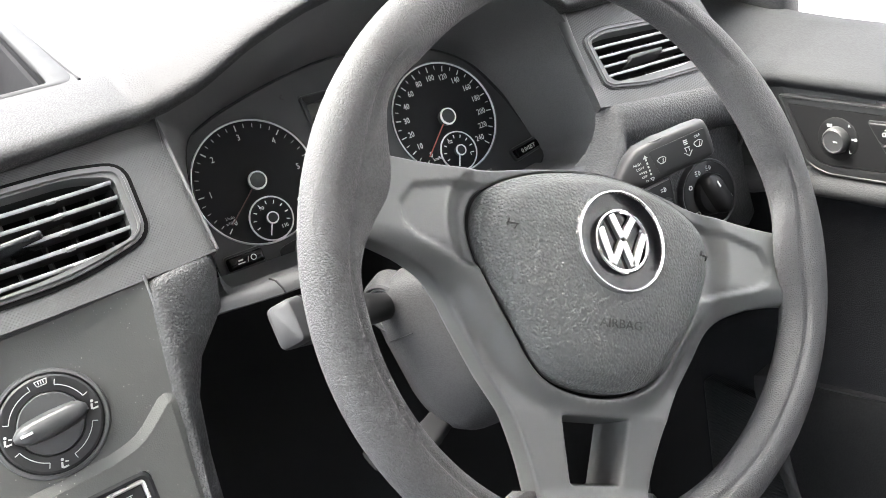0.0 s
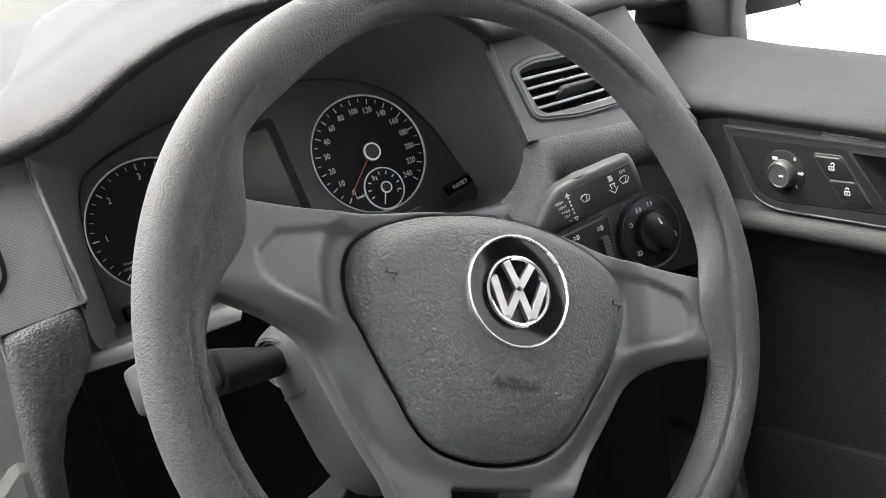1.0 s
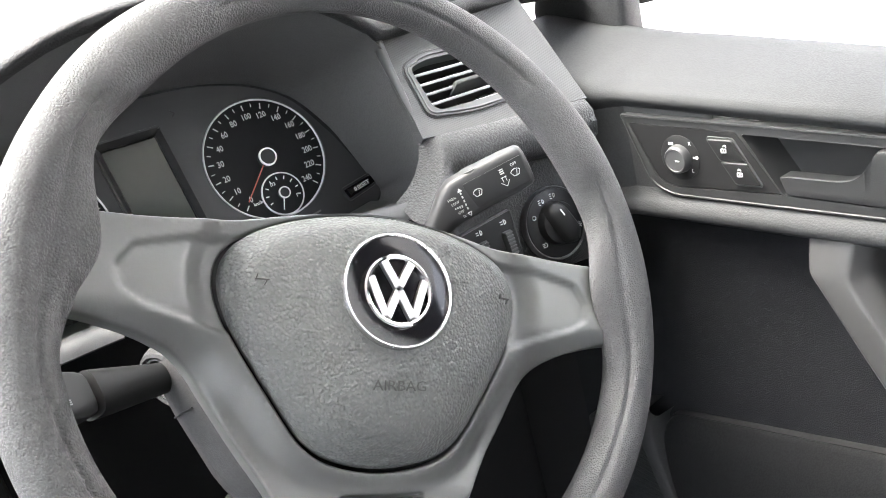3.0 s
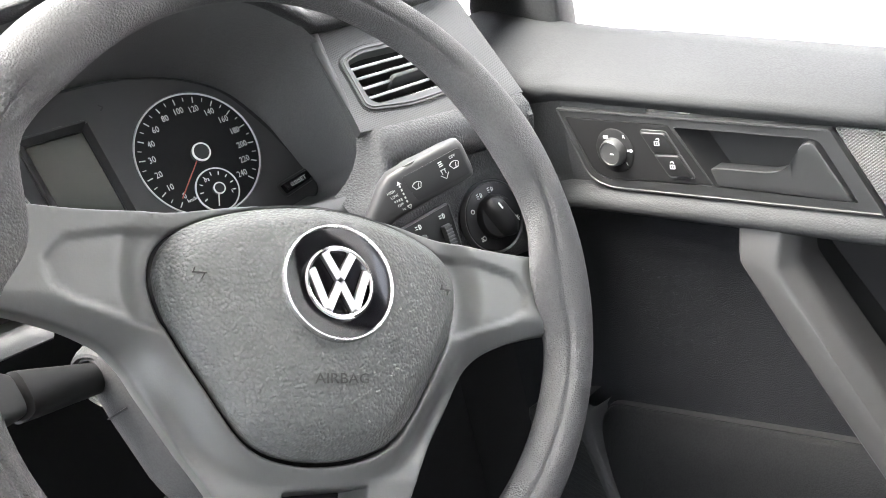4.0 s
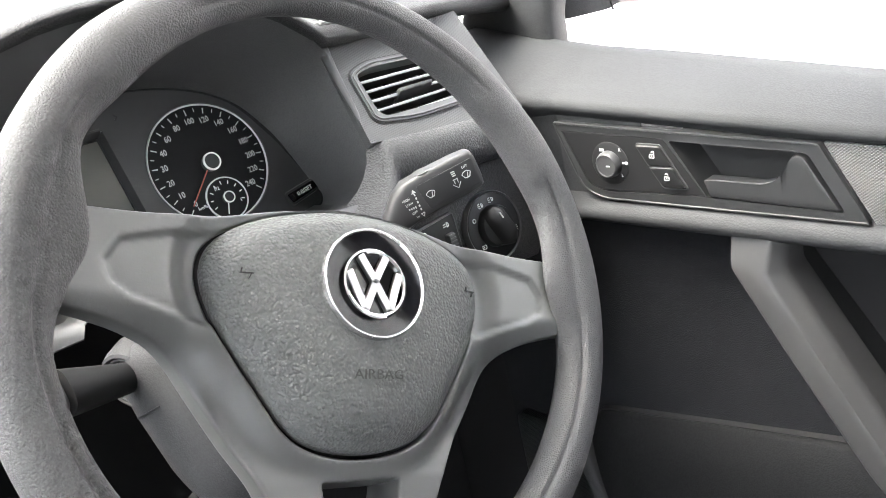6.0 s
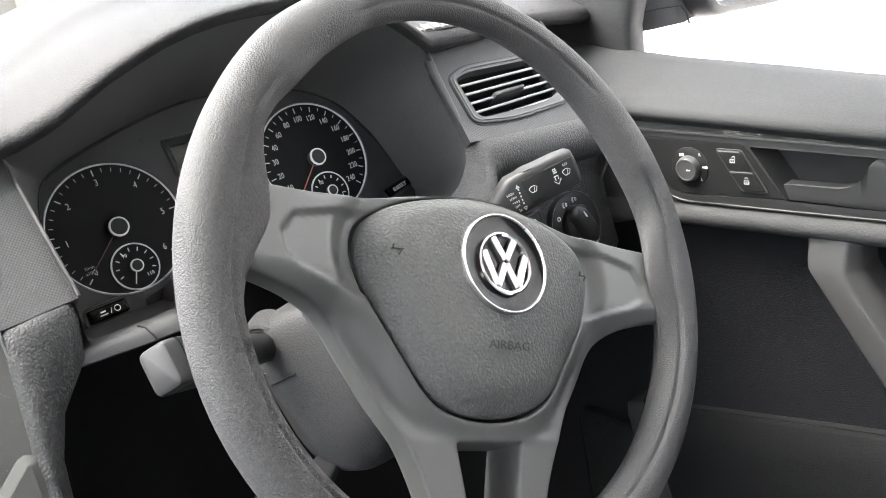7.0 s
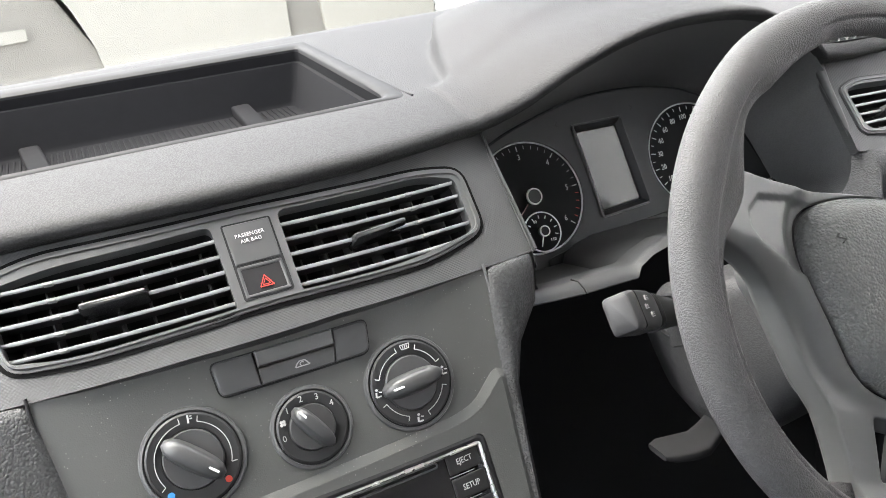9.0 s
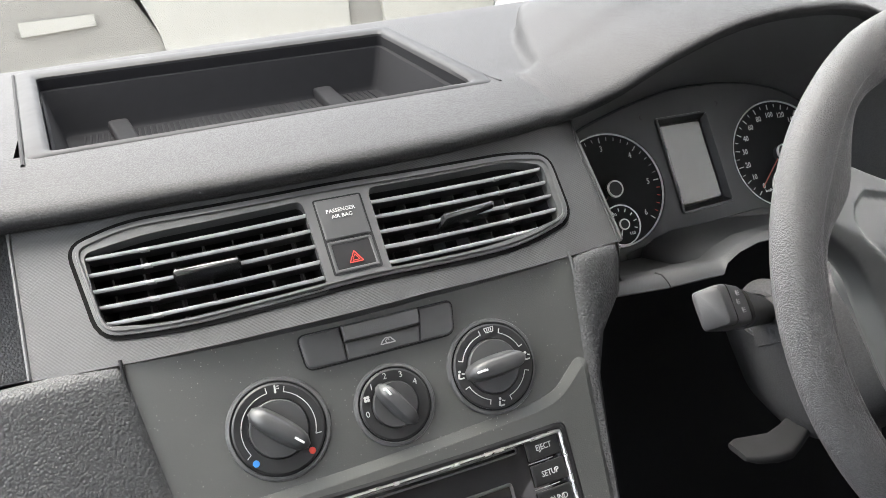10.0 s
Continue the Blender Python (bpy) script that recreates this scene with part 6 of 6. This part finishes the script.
def wiper_stalk():
    w = thing("wiper_stalk", (0.14, 0.11, 0.0), "dark grey wiper stalk with white printed symbols", "stalk")
    face = flat_map((0.1402, 0.1001, -0.0043), (0.874, -0.44, 0.206), (-0.26, 0.18, 0.94))

    def m(s, t, d):
        return face(s * 0.75, t * 0.82, d)
    rows = []
    for s, w2, h2, mid, power in ((-0.125, 0.008, 0.007, -0.040, 2.2), (-0.085, 0.0085, 0.0072, -0.030, 2.2), (-0.062, 0.010, 0.008, -0.018, 2.4), (-0.040, 0.0145, 0.0095, -0.004, 3), (-0.027, 0.0160, 0.0100, 0.000, 4.5), (0.0, 0.0160, 0.0100, 0.001, 5), (0.030, 0.0158, 0.0095, 0.001, 5), (0.044, 0.0150, 0.009, 0.001, 4.5), (0.0475, 0.0135, 0.0075, 0.001, 4), (0.049, 0.010, 0.005, 0.001, 3)):
        rows.append(section(m(s, mid, -0.010), face(0, 1, 0) - face(0, 0, 0), face(0, 0, 1) - face(0, 0, 0), w2, h2, power, 36))
    part("lever", grid(rows, closed_v=True, cap=True), STALKM, w, "flat-headed lever", angle=50)
    plate = dense(rounded([(-0.0170, 0.0125), (0.0440, 0.0128), (0.0440, -0.0120), (-0.0120, -0.0125)], 0.003), 0.004)
    part("face_plate", slab(plate, m, [(0, -0.003), (0, 0.0001), (0.0006, 0.0003)]), KNOBM, w, "darker inset plate")
    d = 0.0004
    sy = [words("OFF", 0.0036, m, 0.0345, 0.0085, d, 0), words("HIGH", 0.0034, m, -0.0315, 0.0052, d, 0), words("LOW", 0.0034, m, -0.0300, 0.0006, d), words("OFF", 0.0034, m, -0.0285, -0.0085, d), words("1x", 0.0034, m, -0.0275, -0.0130, d)]
    sy += [bar(m, -0.032 + 0.0022 * k, -0.0042 - 0.0004 * k, -0.032 + 0.0022 * k, -0.0030, 0.0012, d, 0.0003) for k in range(4)]
    sy += [bar(m, -0.0215, 0.0075 - 0.0036 * k, -0.0215, 0.0055 - 0.0036 * k, 0.0016, d, 0.0003) for k in range(5)]
    sy += [slab([(-0.0240, 0.0080), (-0.0190, 0.0080), (-0.0215, 0.0115)], m, [(0, d), (0, d + 0.0003)]), bar(m, -0.0235, -0.0118, -0.0195, -0.0118, 0.0006, d), bar(m, -0.0235, -0.0118, -0.0215, -0.0150, 0.0006, d), bar(m, -0.0195, -0.0118, -0.0215, -0.0150, 0.0006, d)]
    for c0, s0 in ((-0.0065, 0.0005), (0.0335, 0.0015)):
        sy += [arc(m, c0, s0 - 0.003, 0.006, 40, 140, 0.0006, d, 12), bar(m, c0 - 0.0046, s0 + 0.0008, c0 - 0.0024, s0 - 0.0030, 0.0006, d), bar(m, c0 + 0.0046, s0 + 0.0008, c0 + 0.0024, s0 - 0.0030, 0.0006, d), bar(m, c0 - 0.0024, s0 - 0.0030, c0 + 0.0024, s0 - 0.0030, 0.0006, d), bar(m, c0, s0 - 0.0035, c0 + 0.002, s0 + 0.0015, 0.0006, d)]
    sy += [bar(m, 0.0195, 0.009 - 0.0018 * k, 0.0235, 0.009 - 0.0018 * k, 0.0010, d, 0.0003) for k in range(3)]
    sy += [bar(m, 0.0185, 0.0020, 0.0240, 0.0020, 0.0006, d), bar(m, 0.0195, 0.0020, 0.0195, -0.002, 0.0006, d), bar(m, 0.0230, 0.0020, 0.0230, -0.002, 0.0006, d), bar(m, 0.0170, -0.002, 0.0212, -0.0065, 0.0006, d), bar(m, 0.0255, -0.002, 0.0212, -0.0065, 0.0006, d)]
    part("printing", merged(*sy), PRINT, w, "white printed words and symbols", smooth=False)
    part("thumb_ring", lathe([(0.0085, -0.004), (0.0085, 0.004), (0.007, 0.005), (0.001, 0.005)], flat_map(m(-0.004, 0.0150, -0.010), face(1, 0, 0) - face(0, 0, 0), face(0, 0, 1) - face(0, 0, 0)), 0, 0, 28), STALKM, w, "ribbed thumb ring on the top edge")
    hang(w)
    i = thing("indicator_stalk", (-0.15, 0.09, -0.01), "dark grey indicator stalk with a blunt grey tip", "stalk")
    ax = V3((-0.80, -0.50, 0.30)).normalized()
    m = flat_map((-0.174, 0.0900, -0.0060), ax, (-0.05, 0.45, 0.88))
    e1, e2 = m(0, 1, 0) - m(0, 0, 0), m(0, 0, 1) - m(0, 0, 0)
    rows = []
    root = V3((-0.094, 0.140, -0.0440))
    for f, w2, h2, power in ((0.0, 0.0090, 0.0090, 2.0), (0.28, 0.0112, 0.0108, 2.2), (0.50, 0.0130, 0.0116, 2.6), (0.62, 0.0136, 0.0112, 3.2)):
        rows.append(section(root.lerp(m(0.002, 0, 0), f), e1, e2, w2, h2, power, 28))
    part("lever", grid(rows, closed_v=True, cap=True), BLACK, i, "thick black lever arm", angle=50)
    rows = []
    for f, w2, h2, power in ((0.66, 0.0120, 0.0096, 4.0), (0.70, 0.0130, 0.0102, 5.5), (0.76, 0.0138, 0.0108, 7.0), (0.99, 0.0140, 0.0110, 7.5)):
        rows.append(section(root.lerp(m(0.002, 0, 0), f), e1, e2, w2, h2, power, 40))
    part("head", grid(rows, closed_v=True, cap=True), KNOBM, i, "dark grey squared lever head", angle=40)
    rows = []
    for s, w2, h2 in ((-0.001, 0.0130, 0.0100), (0.0022, 0.0132, 0.0102)):
        rows.append(section(m(s, 0, 0), e1, e2, w2, h2, 7.0, 28))
    part("tip_joint", grid(rows, closed_v=True, cap=True), BLACK, i)
    rows = []
    for s, w2, h2 in ((0.0024, 0.0138, 0.0108), (0.0030, 0.0141, 0.0111), (0.0105, 0.0138, 0.0108), (0.0130, 0.0128, 0.0098), (0.0142, 0.0108, 0.0078)):
        rows.append(section(m(s, 0, 0), e1, e2, w2, h2, 6.5, 40))
    part("tip", grid(rows, closed_v=True, cap=True), STALKM, i, "satin grey end cap", angle=35)
    sy = []
    for c0, s0 in ((-0.012, 0.006), (-0.008, 0.000), (-0.013, -0.006)):
        sy += [bar(m, c0 - 0.003, s0 - 0.001 + o, c0 - 0.0008, s0 - 0.001 + o, 0.0006, -0.0115, 0.0003) for o in (0.0, 0.0012, 0.0024)] + [arc(m, c0 + 0.001, s0 + 0.0002, 0.0016, -90, 90, 0.0006, -0.0115, 10), bar(m, c0 + 0.001, s0 - 0.0014, c0 + 0.001, s0 + 0.0018, 0.0006, -0.0115, 0.0003)]
    part("printing", merged(*sy), GREYPRINT, i, smooth=False)
    hang(i)


wiper_stalk()

# ---------- driver's door ----------


def car_door():
    d = thing("car_door", (0.40, -0.05, -0.2), "charcoal van door trim with switches, pull handle and pocket", "door")
    ys = [0.345, 0.32, 0.30, 0.2885, 0.27, 0.255, 0.24, 0.2217, 0.21, 0.20, 0.19, 0.18, 0.17, 0.16, 0.14, 0.10, 0.05, 0.0, -0.05, -0.10, -0.16, -0.24, -0.35, -0.5, -0.7]
    up, low = [], []

    def crest(y):
        return interp(y, [-0.7, 0.205, 0.2217, 0.255, 0.2885, 0.345], [-0.0608, 0.0098, 0.019, 0.034, 0.044, 0.050])

    def swell(y):
        f = max(0.0, min(1.0, (y - 0.168) / 0.028))
        return -0.020 * f * f * (3 - 2 * f)
    for y in ys:
        zm, k = crest(y), swell(y)
        zb = max(interp(y, [-0.7, -0.0188, 0.0846, 0.1714, 0.2344, 0.2838, 0.3209, 0.345], [-0.081, 0.0078, 0.0214, 0.0315, 0.0420, 0.0520, 0.0578, 0.061]), zm + 0.006)
        lap = 1 + k / 0.020  # the overhang fades towards the dashboard
        up.append([(0.475, y, zb - 0.02), (0.452, y, zb - 0.002), (0.446, y, zb + 0.002), (0.425, y, zb + 0.001), (0.395 + k * 0.6, y, (zm + 0.013) * lap + (zm + zb) / 2 * (1 - lap)), (0.372 + k, y, zm + 0.006), (0.356 + k, y, zm - 0.001), (0.3560 - 0.0060 * lap + k, y, zm - 0.007), (0.3575 - 0.0060 * lap + k, y, zm - 0.012), (0.3580 + k, y, zm - 0.0155), (0.3600 + k, y, zm - 0.019)])
        low.append([(0.3600 + k, y, -0.088), (0.3570 + k, y, -0.0925), (0.3490 + k, y, -0.0955), (0.3445 + k, y, -0.101), (0.3450 + k, y, -0.108), (0.3520 + k, y, -0.1135), (0.372, y, -0.116), (0.384, y, -0.122)])
    part("upper_trim", grid(up), DOORUP, d, "grained upper door trim, darkened against the sky light", angle=70)
    for some in ([y for y in ys if y > 0.12], [y for y in ys if y < -0.14]):
        part("trim_infill", grid([[(0.3600 + swell(y), y, crest(y) - 0.019), (0.3600 + swell(y), y, crest(y) * 0.5 - 0.05), (0.3600 + swell(y), y, -0.088)] for y in (some + [0.075] if some[0] > 0 else [-0.105] + some)]), DOORG, d)
    part("armrest_band", grid(low), DOORG, d, "grained band below the switches", angle=70)
    pl = dense(rounded([(0.034, -0.1230), (0.40, -0.1230), (0.40, -0.33), (0.170, -0.33), (0.040, -0.145)], [0.004, 0.008, 0.008, 0.02, 0.012]), 0.01)
    pm = flat_map((0.388, 0, 0), (0, -1, 0), (0, 0, 1))
    part("lower_trim", sheet(dense([(-0.345, -0.119), (0.70, -0.119), (0.70, -0.70), (-0.345, -0.70)], 0.03), [pl], pm, 0.0, 0.004), DOORLOW, d, "black felt-like lower door panel", angle=60)
    # switch bezel
    bz = dense(rounded([(-0.1690, -0.0176), (0.0815, -0.0307), (0.1162, -0.0913), (-0.0136, -0.0909), (-0.1229, -0.0903), (-0.1441, -0.0810)], [0.002, 0.002, 0.002, 0.03, 0.014, 0.012]), 0.008)
    inn = dense(rounded([(-0.1612, -0.0249), (-0.0504, -0.0304), (-0.0149, -0.0804), (-0.1214, -0.0826), (-0.1366, -0.0766)], [0.002, 0.002, 0.002, 0.014, 0.012]), 0.006)
    pk = dense(rounded([(-0.0460, -0.0320), (0.0656, -0.0374), (0.0737, -0.0392), (0.0993, -0.0838), (-0.0135, -0.0812)], [0.002, 0.004, 0.004, 0.003, 0.003]), 0.006)
    part("switch_bezel", sheet(bz, [inn, pk], door_map, 0.0030, 0.010), DOORBEZ, d, "satin grey bezel round the switches", angle=40)
    part("bezel_edge", belt(bz, door_map, [(-0.0018, 0.0026), (-0.0010, 0.0042), (0.0003, 0.0040), (0.0010, 0.001)]), DOORBEZ, d)
    sp = part("switch_panel", slab(inset(inn, 0.0006), door_map, [(0, -0.006), (0, 0.0020), (0.0006, 0.0026)]), BLACK, d, "black switch panel")
    part("mirror_knob_plate", lathe([(0.0200, 0.001), (0.0200, 0.0030), (0.0190, 0.0036), (0.001, 0.0036)], door_map, -0.109, -0.0550, 48), BLACK, sp)
    part("mirror_knob", lathe([(0.0128, 0.003), (0.0124, 0.0065), (0.0116, 0.0092), (0.0104, 0.0106), (0.0098, 0.0106), (0.0094, 0.0099), (0.001, 0.0097)], door_map, -0.109, -0.0555, 40), DARK, sp, "ribbed mirror adjusting knob")
    part("knob_mark", bar(door_map, -0.1085, -0.0557, -0.1045, -0.0559, 0.0011, 0.0098, 0.0004), WHITE, sp, smooth=False)
    marks = [words("R", 0.0042, door_map, -0.0965, -0.0420, 0.0037), words("L", 0.0042, door_map, -0.0965, -0.0660, 0.0037), bar(door_map, -0.0945, -0.0540, -0.0905, -0.0540, 0.0016, 0.0037, 0.0003), arc(door_map, -0.0905, -0.0540, 0.0012, 0, 360, 0.0006, 0.0037, 12), bar(door_map, -0.1185, -0.0425, -0.1135, -0.0425, 0.0026, 0.0037, 0.0003)]
    part("printing", merged(*marks), PRINT, sp, smooth=False)
    bt = [(-0.0783, -0.0360), (-0.0541, -0.0367), (-0.0313, -0.0744), (-0.0542, -0.0745)]
    mid_l, mid_r = ((bt[0][0] + bt[3][0]) / 2 - 0.0005, -0.0552), ((bt[1][0] + bt[2][0]) / 2, -0.0555)
    for name, lp, c0, s0, opn in (("unlock_button", [bt[0], bt[1], mid_r, mid_l], -0.0615, -0.0455, 1), ("lock_button", [mid_l, mid_r, bt[2], bt[3]], -0.0490, -0.0650, 0)):
        b = part(name, slab(dense(rounded(lp, 0.0022), 0.004), door_map, [(-0.0, 0.001), (0.0004, 0.0046), (0.0012, 0.0054), (0.0025, 0.0056)]), BLACK, sp)
        sym = [bar(door_map, c0 - 0.0022, s0 - 0.0016, c0 + 0.0022, s0 - 0.0016, 0.0006, 0.0057), bar(door_map, c0 - 0.0022, s0 + 0.0014, c0 + 0.0022, s0 + 0.0014, 0.0006, 0.0057), bar(door_map, c0 - 0.0022, s0 - 0.0016, c0 - 0.0022, s0 + 0.0014, 0.0006, 0.0057), bar(door_map, c0 + 0.0022, s0 - 0.0016, c0 + 0.0022, s0 + 0.0014, 0.0006, 0.0057), arc(door_map, c0 + 0.0012 * opn, s0 + 0.0030, 0.0014, 0 if not opn else -20, 180, 0.0006, 0.0057, 10), bar(door_map, c0, s0 - 0.0006, c0, s0 + 0.0004, 0.0008, 0.0057)]
        part("padlock_symbol", merged(*sym), PRINT, b, smooth=False)
        part("button_edge", belt(dense(rounded(lp, 0.0022), 0.004), door_map, [(0.0002, 0.002), (0.0002, 0.0040), (0.0010, 0.0040), (0.0014, 0.002)]), DARK, b)
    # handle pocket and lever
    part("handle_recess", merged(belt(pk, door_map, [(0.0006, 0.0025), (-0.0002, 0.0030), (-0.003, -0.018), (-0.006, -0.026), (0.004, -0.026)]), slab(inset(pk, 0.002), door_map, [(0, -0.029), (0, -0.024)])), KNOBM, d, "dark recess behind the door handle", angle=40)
    lv = dense(rounded([(-0.0170, -0.0655), (-0.0115, -0.0802), (0.0965, -0.0840), (0.0700, -0.0400), (0.0615, -0.0402), (0.0495, -0.0600), (0.0365, -0.0665)], [0.003, 0.001, 0.003, 0.005, 0.005, 0.006, 0.008]), 0.004)
    part("door_lever", slab(lv, door_map, [(0.0, -0.012), (0.0, 0.0012), (0.0012, 0.0034), (0.003, 0.0040), (0.008, 0.0036)]), DOORBEZ, d, "dark grey inner door lever", angle=40)
    # dimpled trim aft of the switches
    aft = dense(rounded([(0.0840, -0.0300), (0.30, -0.0420), (0.30, -0.0915), (0.1195, -0.0915)], 0.002), 0.02)
    part("dimpled_insert", slab(aft, door_map, [(0, -0.004), (0, 0.0005), (0.001, 0.0010)]), DOORDIMPLE, d, "dimpled insert strip", angle=40)
    # pull handle: a broad front face and a bevel towards the recess
    rows = []
    for z, y, front, wide, side in ((-0.100, -0.0050, 0.3530, 0.0380, 0.0065), (-0.108, -0.0050, 0.3505, 0.0370, 0.0070), (-0.132, -0.0060, 0.3445, 0.0335, 0.0085), (-0.1385, -0.0070, 0.3430, 0.0315, 0.0095), (-0.1430, -0.0096, 0.3424, 0.0305, 0.0100), (-0.160, -0.0208, 0.3415, 0.0295, 0.0105), (-0.205, -0.0494, 0.3400, 0.0292, 0.0105), (-0.255, -0.0814, 0.3395, 0.0292, 0.0105), (-0.305, -0.1132, 0.3400, 0.0292, 0.0105), (-0.350, -0.1420, 0.3460, 0.0290, 0.0100), (-0.392, -0.1690, 0.3590, 0.0288, 0.0095)):
        r = y - wide
        rows.append([(0.388, y + 0.001, z), (front + 0.006, y + 0.0006, z), (front + 0.0018, y, z), (front + 0.0003, y - 0.0022, z), (front, y - 0.006, z), (front - 0.0008, (y + r) / 2, z), (front - 0.0004, r + 0.0035, z), (front + 0.0006, r + 0.0008, z), (front + 0.0028, r - 0.0012, z), (front + 0.011, r - side * 0.75, z), (front + 0.0145, r - side, z), (front + 0.020, r - side - 0.0008, z), (0.388, r - side, z)])
    part("pull_handle", grid(rows, closed_v=True, cap=True), HANDLEM, d, "light grey diagonal pull handle", angle=28)
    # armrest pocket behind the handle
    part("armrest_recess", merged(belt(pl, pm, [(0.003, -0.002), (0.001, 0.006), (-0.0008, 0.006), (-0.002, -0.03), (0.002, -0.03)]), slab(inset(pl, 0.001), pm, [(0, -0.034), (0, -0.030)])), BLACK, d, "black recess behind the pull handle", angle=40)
    # paler strip painted in for the highlight on the recess edge
    part("recess_highlight", belt(pl, pm, [(0.0030, 0.002), (0.0030, 0.0052), (0.0042, 0.0052), (0.0042, 0.002)]), SATIN, d)
    # map pocket with a rounded fore corner
    fm = flat_map((0.354, 0, 0), (0, -1, 0), (0, 0, 1))
    pk2 = dense(rounded([(-0.2060, -0.3600), (0.066, -0.3130), (0.50, -0.240), (0.50, -0.70), (-0.110, -0.70), (-0.1870, -0.4560)], [0.026, 0.10, 0.02, 0.02, 0.02, 0.06]), 0.008)

    def bulge(s, t, h):
        top = -0.324 + 0.172 * s
        return fm(s, t, h - 0.022 * math.exp(-max(0.0, top - t) / 0.035))
    part("door_pocket", slab(pk2, bulge, [(-0.001, -0.040), (0.0, -0.004), (0.0014, -0.0010), (0.004, 0.0), (0.05, 0.002), (0.12, 0.002), (0.2, 0.002)]), DOORPOCK, d, "dark grey moulded door pocket", angle=40)
    part("pocket_gap", belt(pk2, fm, [(0.0, -0.036), (0.0, -0.026), (0.0018, -0.026), (0.0018, -0.036)]), VOID, d)
    rows = []
    for y, z in ((0.199, -0.352), (0.204, -0.356), (0.2105, -0.366), (0.2120, -0.384), (0.2075, -0.410), (0.1945, -0.456), (0.160, -0.560), (0.118, -0.70)):
        o = 0.0 if z > -0.345 else min(1.0, (-0.345 - z) / 0.02)
        w = 0.006 + 0.020 * o
        rows.append([(0.392, y - 0.004, z), (0.362, y - 0.001, z), (0.359, y + 0.001, z + 0.001), (0.3585, y + w * 0.6, z + w * 0.25), (0.361, y + w * 0.9, z + w * 0.4), (0.392, y + w, z + w * 0.5)])
    part("pocket_edge", grid(rows), DOORG, d, "lighter grey edge of the door pocket", angle=60)
    sg_map = flat_map((0.380, 0, 0), (0, -1, 0), (0, 0, 1))
    part("speaker_grille", slab(dense(rounded([(-0.330, -0.400), (-0.236, -0.400), (-0.150, -0.68), (-0.330, -0.68)], 0.015), 0.012), sg_map, [(0, -0.02), (0, 0.004), (0.003, 0.006)]), GRILLEM, d, "black perforated speaker grille", angle=40)
    sk = box((0.50, -0.75, -0.95), (0.53, 0.36, -0.0), 0.01)
    part("door_skin", sk, PAINT, d, "white painted outer skin")
    hang(d)


DOORBEZ = grained("door_bezel_plastic", (0.021, 0.0215, 0.022), 0.45, 0.0008, 0.00003)
HANDLEM = grained("handle_grey_plastic", (0.044, 0.044, 0.044), 0.45, 0.0005, 0.00003)
DOORPOCK = grained("door_pocket_plastic", (0.010, 0.0103, 0.011), 0.6, 0.0016, 0.00012, spec=0.10)
GRILLEM = dimpled("perforated_grille", (0.008, 0.008, 0.0085), 0.6, 0.0030, 0.0004, "Y")
car_door()


MIRRORM = grained("mirror_black_plastic", (0.020, 0.020, 0.021), 0.5, 0.001, 0.0001)


def door_mirror():
    m = thing("door_mirror", (0.66, 0.30, 0.08), "black exterior door mirror with a silver glass", "mirror")
    mm = flat_map((0.640, 0.196, 0.128), (1, 0.06, -0.02), (0, 0.05, 1))
    lp = dense(rounded([(-0.128, -0.070), (0.10, -0.082), (0.115, 0.09), (-0.105, 0.095)], 0.036), 0.012)
    part("housing", slab(lp, mm, [(0.045, -0.085), (0.016, -0.065), (0.0, -0.022), (0.0, 0.004), (0.003, 0.009), (0.008, 0.010), (0.014, 0.003)]), MIRRORM, m, angle=50)
    part("glass", slab(inset(lp, 0.015), mm, [(0, -0.002), (0, 0.0045)]), CHROME, m, "mirror glass")
    rows = [section(p, (0.5, -0.3, 0), (0, 0, 1), 0.020, h, 6) for p, h in (((0.462, 0.262, 0.112), 0.055), ((0.487, 0.232, 0.112), 0.055), ((0.508, 0.212, 0.111), 0.053), ((0.530, 0.205, 0.110), 0.046))]
    part("arm", grid(rows, closed_v=True, cap=True), MIRRORM, m, angle=50)
    part("arm_joint", rod([(0.4600, 0.228, 0.0800), (0.478, 0.212, 0.0805), (0.496, 0.199, 0.0790), (0.501, 0.196, 0.070), (0.503, 0.195, 0.058)], 0.0010, 6), VOID, m)
    hang(m)


door_mirror()


def knee_void():
    # added black sheet that closes the footwell with painted shade
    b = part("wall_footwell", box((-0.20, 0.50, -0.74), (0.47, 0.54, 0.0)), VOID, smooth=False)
    tagged(b, "added black sheet for the footwell shade under the dashboard", "lining", kind="structure")


knee_void()
